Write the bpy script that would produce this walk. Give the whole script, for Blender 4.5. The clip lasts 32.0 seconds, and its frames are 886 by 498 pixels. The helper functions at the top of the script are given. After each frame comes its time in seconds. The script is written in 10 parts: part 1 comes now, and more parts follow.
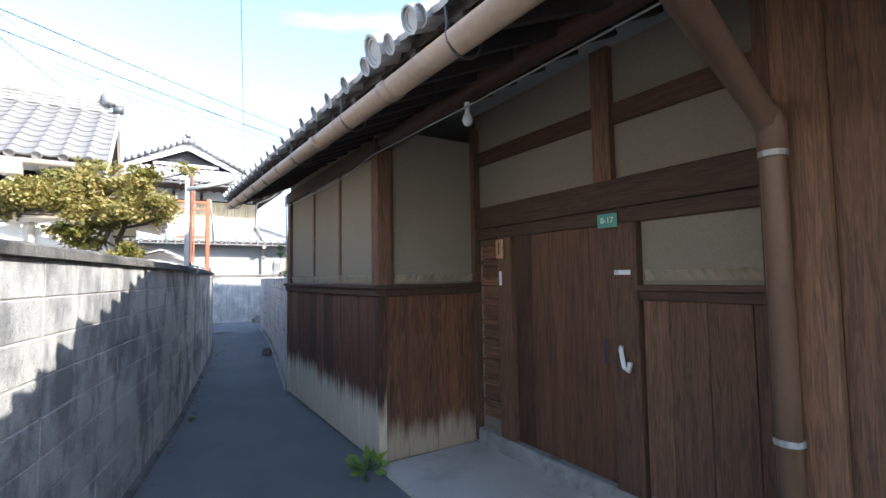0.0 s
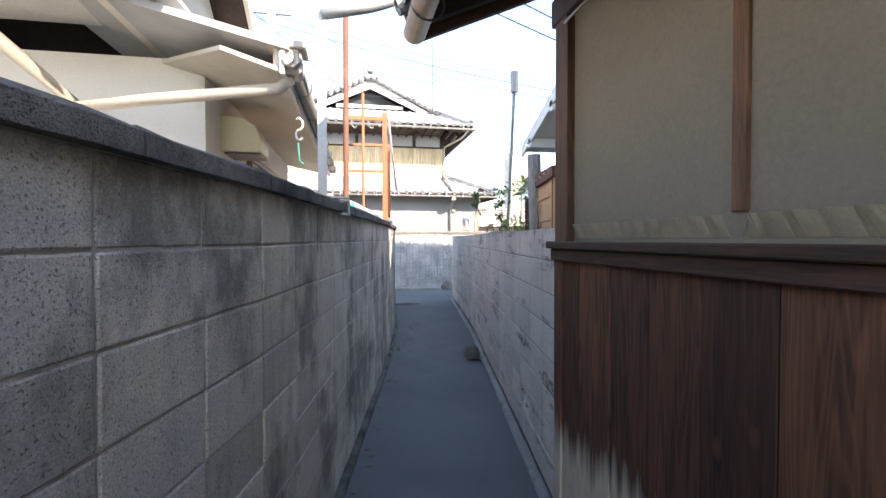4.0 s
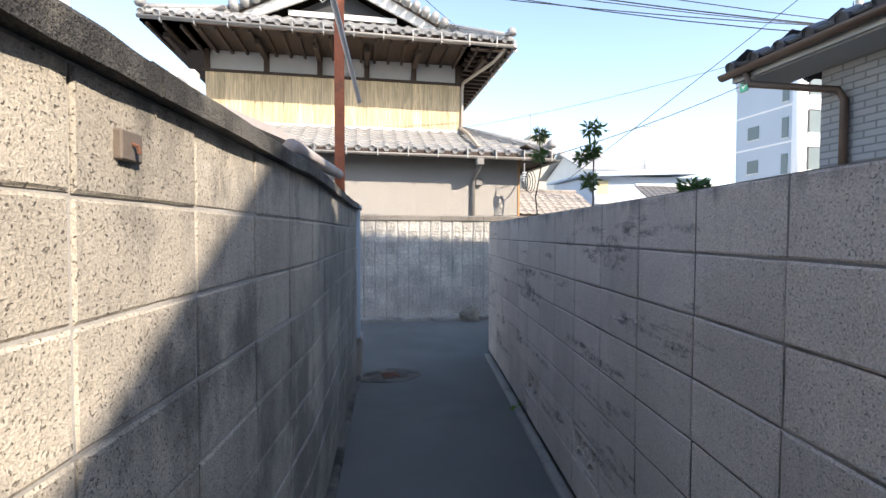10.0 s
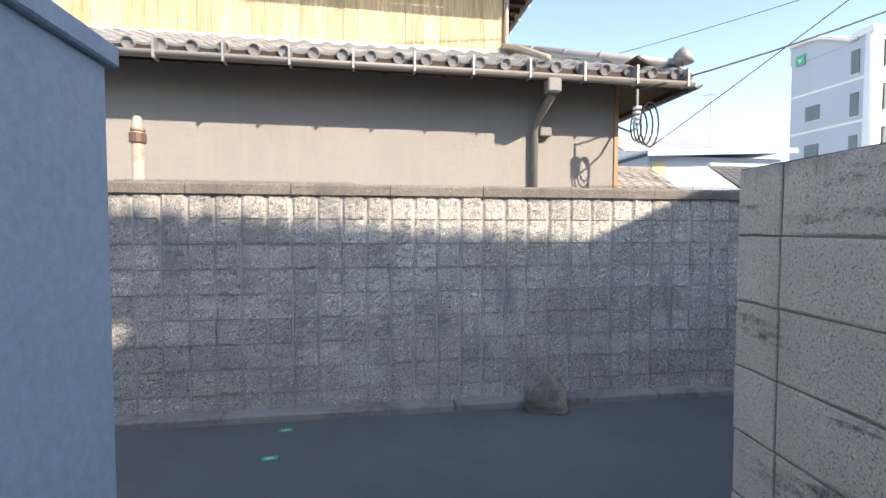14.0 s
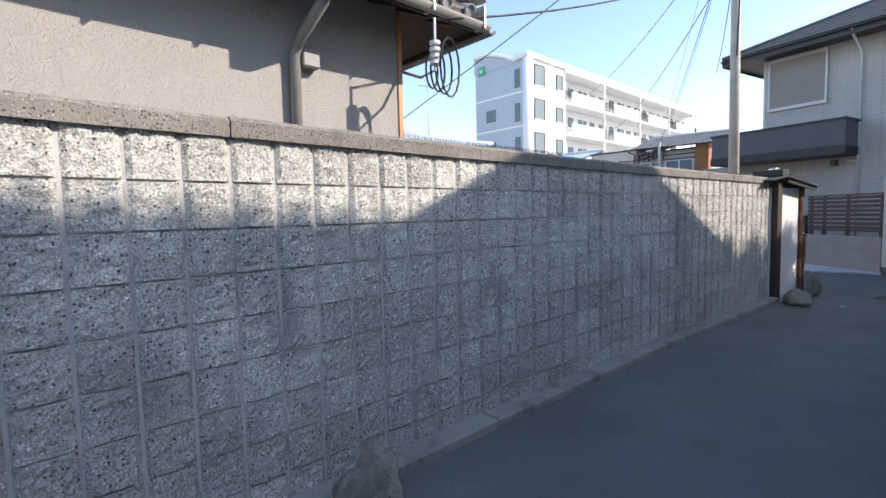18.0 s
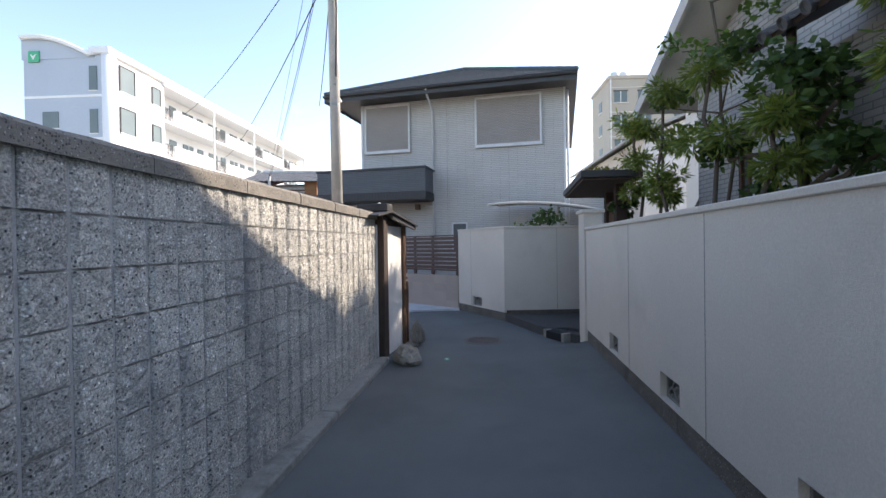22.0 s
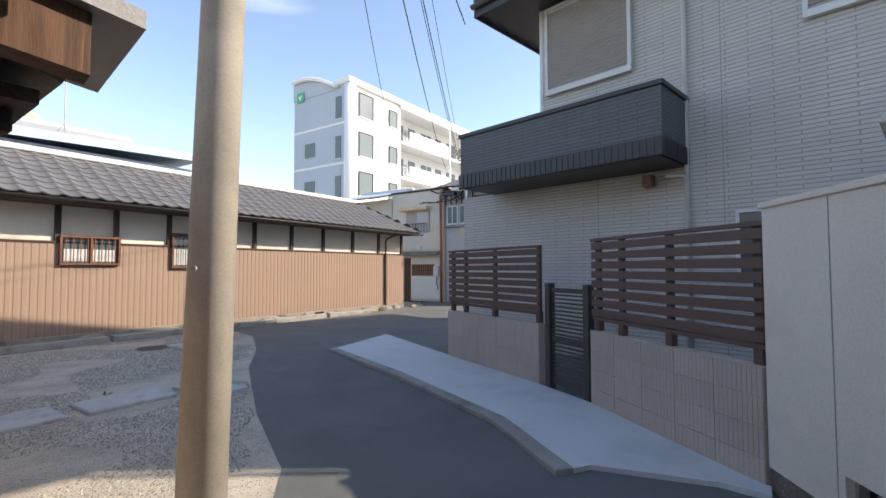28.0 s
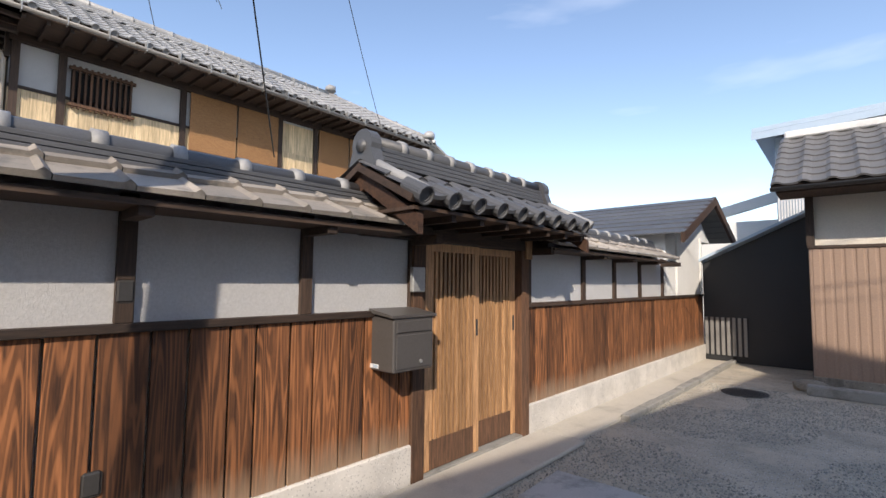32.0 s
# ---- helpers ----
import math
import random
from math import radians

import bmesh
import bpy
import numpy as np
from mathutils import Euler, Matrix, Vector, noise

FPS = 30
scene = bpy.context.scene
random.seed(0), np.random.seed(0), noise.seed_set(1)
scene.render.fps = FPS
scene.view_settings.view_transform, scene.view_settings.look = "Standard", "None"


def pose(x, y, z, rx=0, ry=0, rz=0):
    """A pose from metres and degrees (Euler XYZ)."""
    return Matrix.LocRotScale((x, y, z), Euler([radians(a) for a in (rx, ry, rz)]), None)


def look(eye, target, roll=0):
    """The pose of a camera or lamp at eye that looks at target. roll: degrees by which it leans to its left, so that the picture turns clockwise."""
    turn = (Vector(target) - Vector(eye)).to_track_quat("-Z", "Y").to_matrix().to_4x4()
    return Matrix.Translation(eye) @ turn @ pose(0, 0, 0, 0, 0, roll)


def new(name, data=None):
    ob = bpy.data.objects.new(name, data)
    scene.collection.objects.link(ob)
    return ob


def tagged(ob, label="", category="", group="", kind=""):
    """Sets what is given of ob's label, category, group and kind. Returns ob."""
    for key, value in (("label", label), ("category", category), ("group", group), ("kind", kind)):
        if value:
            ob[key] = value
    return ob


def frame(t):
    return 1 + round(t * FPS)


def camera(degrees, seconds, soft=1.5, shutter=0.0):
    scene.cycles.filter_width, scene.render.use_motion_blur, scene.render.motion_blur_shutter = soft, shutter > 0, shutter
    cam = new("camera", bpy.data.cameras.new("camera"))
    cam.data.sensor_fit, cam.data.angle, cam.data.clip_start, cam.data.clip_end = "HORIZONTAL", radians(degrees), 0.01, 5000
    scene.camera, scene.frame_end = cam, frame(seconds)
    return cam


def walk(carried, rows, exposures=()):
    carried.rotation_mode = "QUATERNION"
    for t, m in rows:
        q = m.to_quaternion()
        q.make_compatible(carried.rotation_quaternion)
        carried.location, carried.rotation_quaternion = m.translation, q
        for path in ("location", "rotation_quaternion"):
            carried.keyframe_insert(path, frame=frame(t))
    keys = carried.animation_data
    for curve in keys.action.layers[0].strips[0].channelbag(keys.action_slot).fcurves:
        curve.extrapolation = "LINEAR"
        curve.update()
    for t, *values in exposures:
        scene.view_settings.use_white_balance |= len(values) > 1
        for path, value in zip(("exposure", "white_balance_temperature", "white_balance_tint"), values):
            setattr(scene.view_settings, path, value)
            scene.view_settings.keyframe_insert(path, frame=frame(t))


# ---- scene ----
cam = camera(87.2, 32.0)
PATH = [
    (0, (2.13, -1.764, 1.673), (3.19, -0.072, 1.79), -0.9),
    (0.5, (2.225, -1.277, 1.639), (3.139, 0.499, 1.736), -0.9),
    (1, (2.28, -0.725, 1.584), (3.078, 1.108, 1.622), -1.1),
    (1.5, (2.339, -0.181, 1.561), (3.009, 1.703, 1.546), -1.2),
    (2, (2.426, 0.415, 1.568), (2.979, 2.337, 1.53), -1.3),
    (2.5, (2.392, 1.026, 1.596), (2.877, 2.966, 1.545), -1.2),
    (4.5, (2.858, 3.493, 1.621), (3.202, 5.463, 1.576), 0.1),
    (5, (2.927, 4.017, 1.624), (3.244, 5.991, 1.57), 0.1),
    (5.5, (3.066, 4.53, 1.628), (3.368, 6.506, 1.576), 0.1),
    (6, (3.121, 4.993, 1.625), (3.435, 6.968, 1.568), 0.3),
    (6.5, (3.253, 5.547, 1.615), (3.559, 7.522, 1.553), 0.6),
    (7, (3.346, 6.056, 1.614), (3.67, 8.029, 1.555), 0.5),
    (7.5, (3.368, 6.622, 1.611), (3.689, 8.595, 1.553), 0.2),
    (8, (3.493, 7.211, 1.601), (3.823, 9.183, 1.547), 0.1),
    (8.5, (3.548, 7.757, 1.582), (3.894, 9.725, 1.508), 0.2),
    (9, (3.652, 8.279, 1.552), (3.993, 10.249, 1.485), 0.2),
    (9.5, (3.676, 8.855, 1.542), (4.033, 10.822, 1.481), 0.2),
    (10, (3.707, 9.391, 1.542), (4.056, 11.359, 1.477), 0.2),
    (10.5, (3.792, 9.948, 1.528), (4.141, 11.916, 1.46), 0.2),
    (11, (3.829, 10.497, 1.535), (4.159, 12.468, 1.463), 0.4),
    (11.5, (3.931, 11.039, 1.552), (4.246, 13.012, 1.476), 0.4),
    (12, (3.922, 11.667, 1.561), (4.225, 13.643, 1.477), 0.4),
    (12.5, (4.004, 12.2, 1.535), (4.268, 14.18, 1.449), 0.7),
    (13, (4.042, 12.735, 1.515), (4.323, 14.713, 1.429), 0.5),
    (13.5, (4.141, 13.262, 1.518), (4.437, 15.239, 1.436), 0.3),
    (15.5, (4.213, 14.999, 1.408), (4.568, 16.964, 1.31), -0.6),
    (16, (4.24, 15.222, 1.408), (4.629, 17.181, 1.295), -0.6),
    (16.5, (4.313, 15.344, 1.415), (4.799, 17.28, 1.282), -0.6),
    (17, (4.326, 15.433, 1.407), (5.023, 17.302, 1.265), -0.7),
    (17.5, (4.361, 15.477, 1.413), (5.379, 17.192, 1.273), -1.0),
    (18, (4.422, 15.503, 1.423), (5.764, 16.978, 1.277), -1.3),
    (18.5, (4.479, 15.521, 1.432), (6.071, 16.724, 1.292), -1.2),
    (19, (4.599, 15.574, 1.448), (6.303, 16.612, 1.312), -1.2),
    (19.5, (4.761, 15.683, 1.429), (6.565, 16.536, 1.289), -0.9),
    (20, (4.989, 15.909, 1.452), (6.891, 16.508, 1.299), -0.8),
    (20.5, (5.468, 16.03, 1.428), (7.424, 16.415, 1.259), -0.9),
    (21, (5.985, 16.166, 1.427), (7.967, 16.401, 1.304), -0.9),
    (21.5, (6.526, 16.224, 1.454), (8.518, 16.394, 1.38), -0.9),
    (22, (7.056, 16.204, 1.456), (9.053, 16.321, 1.438), -0.8),
    (22.5, (7.658, 16.169, 1.47), (9.654, 16.291, 1.474), -0.7),
    (23, (8.212, 16.095, 1.447), (10.206, 16.243, 1.454), -0.6),
    (23.5, (8.798, 16.053, 1.426), (10.79, 16.233, 1.423), -0.5),
    (24, (9.386, 15.91, 1.412), (11.374, 16.128, 1.433), -0.5),
    (24.5, (9.969, 15.909, 1.408), (11.951, 16.174, 1.434), -0.4),
    (26.5, (12.287, 15.995, 1.403), (14.199, 16.581, 1.447), -0.4),
    (27, (12.85, 16.133, 1.402), (14.713, 16.858, 1.441), -0.5),
    (27.5, (13.384, 16.265, 1.388), (15.175, 17.153, 1.459), -0.4),
    (28, (13.886, 16.477, 1.378), (15.535, 17.606, 1.463), -0.1),
    (28.5, (14.358, 16.689, 1.381), (15.819, 18.05, 1.48), 0.1),
    (29, (14.762, 17.005, 1.342), (15.948, 18.613, 1.446), 0.4),
    (29.5, (15.086, 17.339, 1.328), (15.826, 19.191, 1.484), 0.7),
    (30, (15.361, 17.753, 1.3), (15.507, 19.741, 1.465), 0.5),
    (30.5, (15.595, 18.154, 1.318), (15.194, 20.107, 1.476), 0.4),
    (31, (15.832, 18.521, 1.34), (15.084, 20.37, 1.486), 0.5),
    (31.5, (16.029, 18.901, 1.366), (14.976, 20.595, 1.502), 0.5),
    (32, (16.287, 19.149, 1.379), (14.989, 20.664, 1.515), 0.6),
]
EXPOSURES = [(0, 2.2, 6000, 12), (2.5, 2.25, 6450, 14), (5, 2.4, 6900, 14), (7.5, 2.25, 7000, 14), (9, 1.78, 6850, 13), (10, 1.52, 6850, 14), (11, 1.54, 6800, 14), (13.5, 1.45, 7050, 15), (16, 1.37, 6750, 13), (18, 1.25, 6450, 14), (20, 1.2, 6500, 15), (22, 1.43, 6850, 15), (24, 1.28, 7200, 17), (27, 1.3, 7600, 16), (28, 1.18, 7000, 14), (29, 1.02, 6850, 14), (32, 0.74, 6700, 14)]
walk(cam, [(t, look(eye, target, roll)) for t, eye, target, roll in PATH], EXPOSURES)

# ---- world and sun ----
SUN_EL, SUN_AZ = 33.2, 144.2     # degrees; azimuth clockwise from +y
world = bpy.data.worlds.new("sky")
scene.world = world
world.use_nodes = True
wn = world.node_tree.nodes
wn.clear()
sky = wn.new("ShaderNodeTexSky")
sky.sky_type = "NISHITA"
sky.sun_disc = False
sky.sun_elevation = radians(SUN_EL)
sky.sun_rotation = radians(SUN_AZ)
sky.air_density, sky.dust_density, sky.ozone_density = 1.0, 0.6, 1.2
bg = wn.new("ShaderNodeBackground")
bg.inputs["Strength"].default_value = 0.15
wo = wn.new("ShaderNodeOutputWorld")
# thin high cloud low over the horizon
tc = wn.new("ShaderNodeTexCoord")
mp = wn.new("ShaderNodeMapping")
mp.inputs["Scale"].default_value = (1.2, 1.2, 5.0)
cn = wn.new("ShaderNodeTexNoise")
cn.inputs["Scale"].default_value = 1.6
cn.inputs["Detail"].default_value = 5
cr = wn.new("ShaderNodeValToRGB")
cr.color_ramp.elements[0].position, cr.color_ramp.elements[1].position = 0.60, 0.80
cm = wn.new("ShaderNodeMixRGB")
cm.inputs["Color2"].default_value = (6.5, 6.8, 7.2, 1)
cs = wn.new("ShaderNodeMath")
cs.operation = "MULTIPLY"
cs.inputs[1].default_value = 0.28
wl = world.node_tree.links
wl.new(tc.outputs["Generated"], mp.inputs["Vector"])
wl.new(mp.outputs[0], cn.inputs["Vector"])
wl.new(cn.outputs["Fac"], cr.inputs[0])
wl.new(cr.outputs[0], cs.inputs[0])
wl.new(cs.outputs[0], cm.inputs["Fac"])
wl.new(sky.outputs[0], cm.inputs["Color1"])
wl.new(cm.outputs[0], bg.inputs["Color"])
wl.new(bg.outputs[0], wo.inputs[0])
sun_data = bpy.data.lights.new("sun", "SUN")
sun_data.energy, sun_data.angle, sun_data.color = 3.0, radians(0.6), (1.0, 0.915, 0.785)
sun = new("sun", sun_data)
sa, se = radians(SUN_AZ), radians(SUN_EL)
sun_dir = Vector((math.sin(sa) * math.cos(se), math.cos(sa) * math.cos(se), math.sin(se)))
sun.matrix_world = look(sun_dir * 60, (0, 0, 0))

# ---- materials ----
def nodes_of(name):
    m = bpy.data.materials.new(name)
    m.use_nodes = True
    nt = m.node_tree
    return m, nt, nt.nodes["Principled BSDF"], nt.nodes.new, nt.links.new


def position(nt, scale=(1, 1, 1)):
    g = nt.nodes.new("ShaderNodeNewGeometry")
    mp_ = nt.nodes.new("ShaderNodeMapping")
    mp_.inputs["Scale"].default_value = scale
    nt.links.new(g.outputs["Position"], mp_.inputs["Vector"])
    return mp_.outputs[0]


def noise_node(nt, vec, scale, detail=4.0, rough=0.6):
    n = nt.nodes.new("ShaderNodeTexNoise")
    n.inputs["Scale"].default_value = scale
    n.inputs["Detail"].default_value = detail
    n.inputs["Roughness"].default_value = rough
    nt.links.new(vec, n.inputs["Vector"])
    return n.outputs["Fac"]


def ramp(nt, fac, lo, hi, a=(0, 0, 0, 1), b=(1, 1, 1, 1)):
    r = nt.nodes.new("ShaderNodeValToRGB")
    r.color_ramp.elements[0].position, r.color_ramp.elements[1].position = lo, hi
    r.color_ramp.elements[0].color, r.color_ramp.elements[1].color = a, b
    nt.links.new(fac, r.inputs[0])
    return r.outputs[0]


def mix(nt, fac, a, b, mode="MIX"):
    n = nt.nodes.new("ShaderNodeMixRGB")
    n.blend_type = mode
    for s, v in (("Fac", fac), ("Color1", a), ("Color2", b)):
        if isinstance(v, (int, float)):
            n.inputs[s].default_value = v if s == "Fac" else (v, v, v, 1)
        elif isinstance(v, tuple):
            n.inputs[s].default_value = (*v[:3], 1)
        else:
            nt.links.new(v, n.inputs[s])
    return n.outputs[0]


def math_node(nt, op, a, b):
    n = nt.nodes.new("ShaderNodeMath")
    n.operation = op
    n.use_clamp = False
    for k, v in enumerate((a, b)):
        if isinstance(v, (int, float)):
            n.inputs[k].default_value = v
        else:
            nt.links.new(v, n.inputs[k])
    return n.outputs[0]


def bump(nt, bsdf, height, strength, dist=0.01):
    b = nt.nodes.new("ShaderNodeBump")
    b.inputs["Strength"].default_value = strength
    b.inputs["Distance"].default_value = dist
    nt.links.new(height, b.inputs["Height"])
    nt.links.new(b.outputs[0], bsdf.inputs["Normal"])


def mat(name, col, col2=None, scale=3.0, rough=0.85, grain=70.0, relief=0.3, metal=0.0, rand=0.0, stain=None, stain_scale=1.3, stain_at=(0.52, 0.72), streak=None, dist=0.006, pits=0.0):
    """Mottled surface: two colours at a large scale, fine grain, optional stains and vertical streaks, relief."""
    m, nt, p, _, link = nodes_of(name)
    v = position(nt)
    col2 = col2 or tuple(c * 0.82 for c in col)
    big = noise_node(nt, v, scale, 5)
    fine = noise_node(nt, v, grain, 3, 0.7)
    c = mix(nt, ramp(nt, big, 0.35, 0.68), col, col2)
    c = mix(nt, 0.35, c, mix(nt, ramp(nt, fine, 0.3, 0.7), tuple(x * 0.72 for x in col), tuple(min(1, x * 1.22) for x in col)))
    if rand:
        oi = nt.nodes.new("ShaderNodeObjectInfo")
        f = math_node(nt, "MULTIPLY_ADD", oi.outputs["Random"], rand)
        f.node.inputs[2].default_value = 1 - rand / 2
        c = mix(nt, 1.0, c, f, "MULTIPLY")
    if stain:
        s = noise_node(nt, position(nt, (1, 1, 1)), stain_scale, 8, 0.68)
        c = mix(nt, ramp(nt, s, *stain_at), c, stain)
    if streak:
        s = noise_node(nt, position(nt, (9, 9, 0.7)), 1.0, 6, 0.62)
        c = mix(nt, ramp(nt, s, 0.5, 0.74), c, streak)
    r = mix(nt, 0.5, fine, noise_node(nt, v, grain * 3.1, 2, 0.8))
    if pits:
        hole = ramp(nt, noise_node(nt, v, 270, 2, 0.6), 0.33, 0.45)
        c = mix(nt, 1.0, c, mix(nt, hole, 1 - pits, 1.0), "MULTIPLY")
        r = mix(nt, 0.6, r, hole)
    link(c, p.inputs["Base Color"])
    p.inputs["Roughness"].default_value = rough
    p.inputs["Metallic"].default_value = metal
    bump(nt, p, r, relief, dist)
    return m


def block_mat(name, col, col2, dark, pale, rand=0.3, cloud=(0.46, 0.62), stretch=(1.5, 1.5, 1.0), speckle=False, pits=0.3, top=1.7, end_tone=0.0):
    """Old concrete block: two tones, mould in clouds or in long blotches, pale bloom, run-down streaks, open pores; each block a little different."""
    m, nt, p, _, link = nodes_of(name)
    v = position(nt)
    c = mix(nt, ramp(nt, noise_node(nt, v, 2.1, 5), 0.35, 0.68), col, col2)
    oi = nt.nodes.new("ShaderNodeObjectInfo")
    f = math_node(nt, "MULTIPLY_ADD", oi.outputs["Random"], rand)
    f.node.inputs[2].default_value = 1 - rand / 2
    c = mix(nt, 1.0, c, f, "MULTIPLY")
    bloom = ramp(nt, noise_node(nt, position(nt, (1, 1, 1.7)), 2.6, 9, 0.68), 0.60, 0.70)
    c = mix(nt, math_node(nt, "MULTIPLY", bloom, 0.6), c, pale)
    runs = ramp(nt, noise_node(nt, position(nt, (11, 11, 0.9)), 1.0, 6, 0.65), 0.52, 0.70)
    mould = ramp(nt, noise_node(nt, position(nt, stretch), 1.5, 9, 0.66), *cloud)
    if speckle:
        mould = math_node(nt, "MULTIPLY", mould, ramp(nt, noise_node(nt, v, 19, 6, 0.75), 0.40, 0.58))
        c = mix(nt, math_node(nt, "MULTIPLY", runs, 0.12), c, dark)
    else:
        c = mix(nt, math_node(nt, "MULTIPLY", runs, 0.35), c, dark)
    c = mix(nt, math_node(nt, "MULTIPLY", mould, 0.9 if speckle else 0.72), c, dark)
    sp = nt.nodes.new("ShaderNodeSeparateXYZ")
    link(v, sp.inputs[0])
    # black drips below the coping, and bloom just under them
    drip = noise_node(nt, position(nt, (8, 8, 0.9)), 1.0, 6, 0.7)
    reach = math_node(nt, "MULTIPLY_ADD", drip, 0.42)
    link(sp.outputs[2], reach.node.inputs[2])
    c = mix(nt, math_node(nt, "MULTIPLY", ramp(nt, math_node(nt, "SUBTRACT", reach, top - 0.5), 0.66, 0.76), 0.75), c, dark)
    if end_tone:
        # darker grey towards the far end, with a ragged start
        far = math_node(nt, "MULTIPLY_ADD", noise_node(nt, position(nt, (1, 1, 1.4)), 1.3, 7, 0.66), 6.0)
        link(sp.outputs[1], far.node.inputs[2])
        c = mix(nt, math_node(nt, "MULTIPLY", ramp(nt, math_node(nt, "MULTIPLY", math_node(nt, "SUBTRACT", far, 9.0), 0.1), 0.42, 0.68), end_tone), c, (0.20, 0.197, 0.18))
        # greyer blocks towards the lane's mouth
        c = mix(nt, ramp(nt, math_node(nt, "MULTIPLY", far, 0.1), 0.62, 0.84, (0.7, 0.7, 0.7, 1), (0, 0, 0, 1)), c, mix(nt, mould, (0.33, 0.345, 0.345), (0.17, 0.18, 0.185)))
    fine = noise_node(nt, v, 190, 3, 0.7)
    c = mix(nt, 1.0, c, mix(nt, ramp(nt, fine, 0.3, 0.7), 0.66, 1.24), "MULTIPLY")
    hole = ramp(nt, noise_node(nt, v, 150, 2, 0.5), 0.30, 0.38)
    c = mix(nt, 1.0, c, mix(nt, hole, 1 - pits * 1.8, 1.0), "MULTIPLY")
    link(c, p.inputs["Base Color"])
    p.inputs["Roughness"].default_value = 0.93
    bump(nt, p, mix(nt, 0.6, fine, hole), 1.0, 0.007)
    return m


def wood(name, dark, light, axis=2, rough=0.75, fade=None, knots=True, stretch=14.0, relief=0.5, figure=0.0, vary=0.55, along=1.0):
    """Boards with grain along one axis; every piece is its own cut. fade: bleached colour towards the foot of old boards, and its height."""
    m, nt, p, _, link = nodes_of(name)
    oi = nt.nodes.new("ShaderNodeObjectInfo")
    g = nt.nodes.new("ShaderNodeNewGeometry")
    off = nt.nodes.new("ShaderNodeVectorMath")
    off.operation = "MULTIPLY_ADD"
    link(g.outputs["Position"], off.inputs[0])
    off.inputs[1].default_value = tuple(along if k == axis else stretch for k in range(3))
    cmb = nt.nodes.new("ShaderNodeCombineXYZ")
    sh = math_node(nt, "MULTIPLY", oi.outputs["Random"], 37.0)
    for k in range(3):
        link(sh, cmb.inputs[k])
    link(cmb.outputs[0], off.inputs[2])
    v = off.outputs[0]
    a = noise_node(nt, v, 1.5, 5, 0.55)
    w = nt.nodes.new("ShaderNodeTexNoise")
    w.inputs["Scale"].default_value = 3.0
    w.inputs["Detail"].default_value = 6
    w.inputs["Distortion"].default_value = 1.6
    link(v, w.inputs["Vector"])
    lines = noise_node(nt, v, 9.0, 3, 0.7)
    c = mix(nt, ramp(nt, a, 0.3, 0.7), dark, light)
    c = mix(nt, 0.55, c, mix(nt, ramp(nt, w.outputs["Fac"], 0.4, 0.62), tuple(x * 0.5 for x in dark), tuple(x * 1.15 for x in light)))
    c = mix(nt, 0.3, c, mix(nt, ramp(nt, lines, 0.35, 0.65), tuple(x * 0.45 for x in dark), light))
    if figure:
        low = nt.nodes.new("ShaderNodeVectorMath")
        low.operation = "MULTIPLY_ADD"
        link(g.outputs["Position"], low.inputs[0])
        low.inputs[1].default_value = tuple(0.42 if k == axis else 7.0 for k in range(3))
        link(cmb.outputs[0], low.inputs[2])
        rings = math_node(nt, "SINE", math_node(nt, "MULTIPLY", noise_node(nt, low.outputs[0], 1.0, 2.0, 0.45), 120.0), 0.0)
        c = mix(nt, figure, c, mix(nt, ramp(nt, rings, -0.6, 0.9), tuple(x * 0.55 for x in dark), tuple(x * 1.2 for x in light)))
    f = math_node(nt, "MULTIPLY_ADD", oi.outputs["Random"], vary)
    f.node.inputs[2].default_value = 1.0 - vary / 2
    c = mix(nt, 1.0, c, f, "MULTIPLY")
    if knots:
        vo = nt.nodes.new("ShaderNodeTexVoronoi")
        vo.inputs["Scale"].default_value = 1.0
        kv = nt.nodes.new("ShaderNodeVectorMath")
        kv.operation = "MULTIPLY_ADD"
        link(g.outputs["Position"], kv.inputs[0])
        kv.inputs[1].default_value = tuple(3.0 if k == axis else 5.5 for k in range(3))
        link(cmb.outputs[0], kv.inputs[2])
        link(kv.outputs[0], vo.inputs["Vector"])
        c = mix(nt, ramp(nt, vo.outputs["Distance"], 0.06, 0.14, (1, 1, 1, 1), (0, 0, 0, 1)), c, tuple(0.5 * (x + y) for x, y in zip(dark, light)))
    if fade:
        colour, height, soft = fade
        sp = nt.nodes.new("ShaderNodeSeparateXYZ")
        link(g.outputs["Position"], sp.inputs[0])
        edge = noise_node(nt, position(nt, (16, 16, 0.8)), 1.0, 4, 0.6)
        e = math_node(nt, "MULTIPLY_ADD", edge, -soft * 2.4)
        link(sp.outputs[2], e.node.inputs[2])
        ff = ramp(nt, math_node(nt, "ADD", e, 0.5 - height + soft * 1.2), 0.42, 0.60, (1, 1, 1, 1), (0, 0, 0, 1))
        c = mix(nt, ff, c, mix(nt, ramp(nt, lines, 0.3, 0.7), tuple(x * 0.75 for x in colour), colour))
    link(c, p.inputs["Base Color"])
    p.inputs["Roughness"].default_value = rough
    bump(nt, p, mix(nt, 0.5, lines, w.outputs["Fac"]), relief, 0.004)
    return m


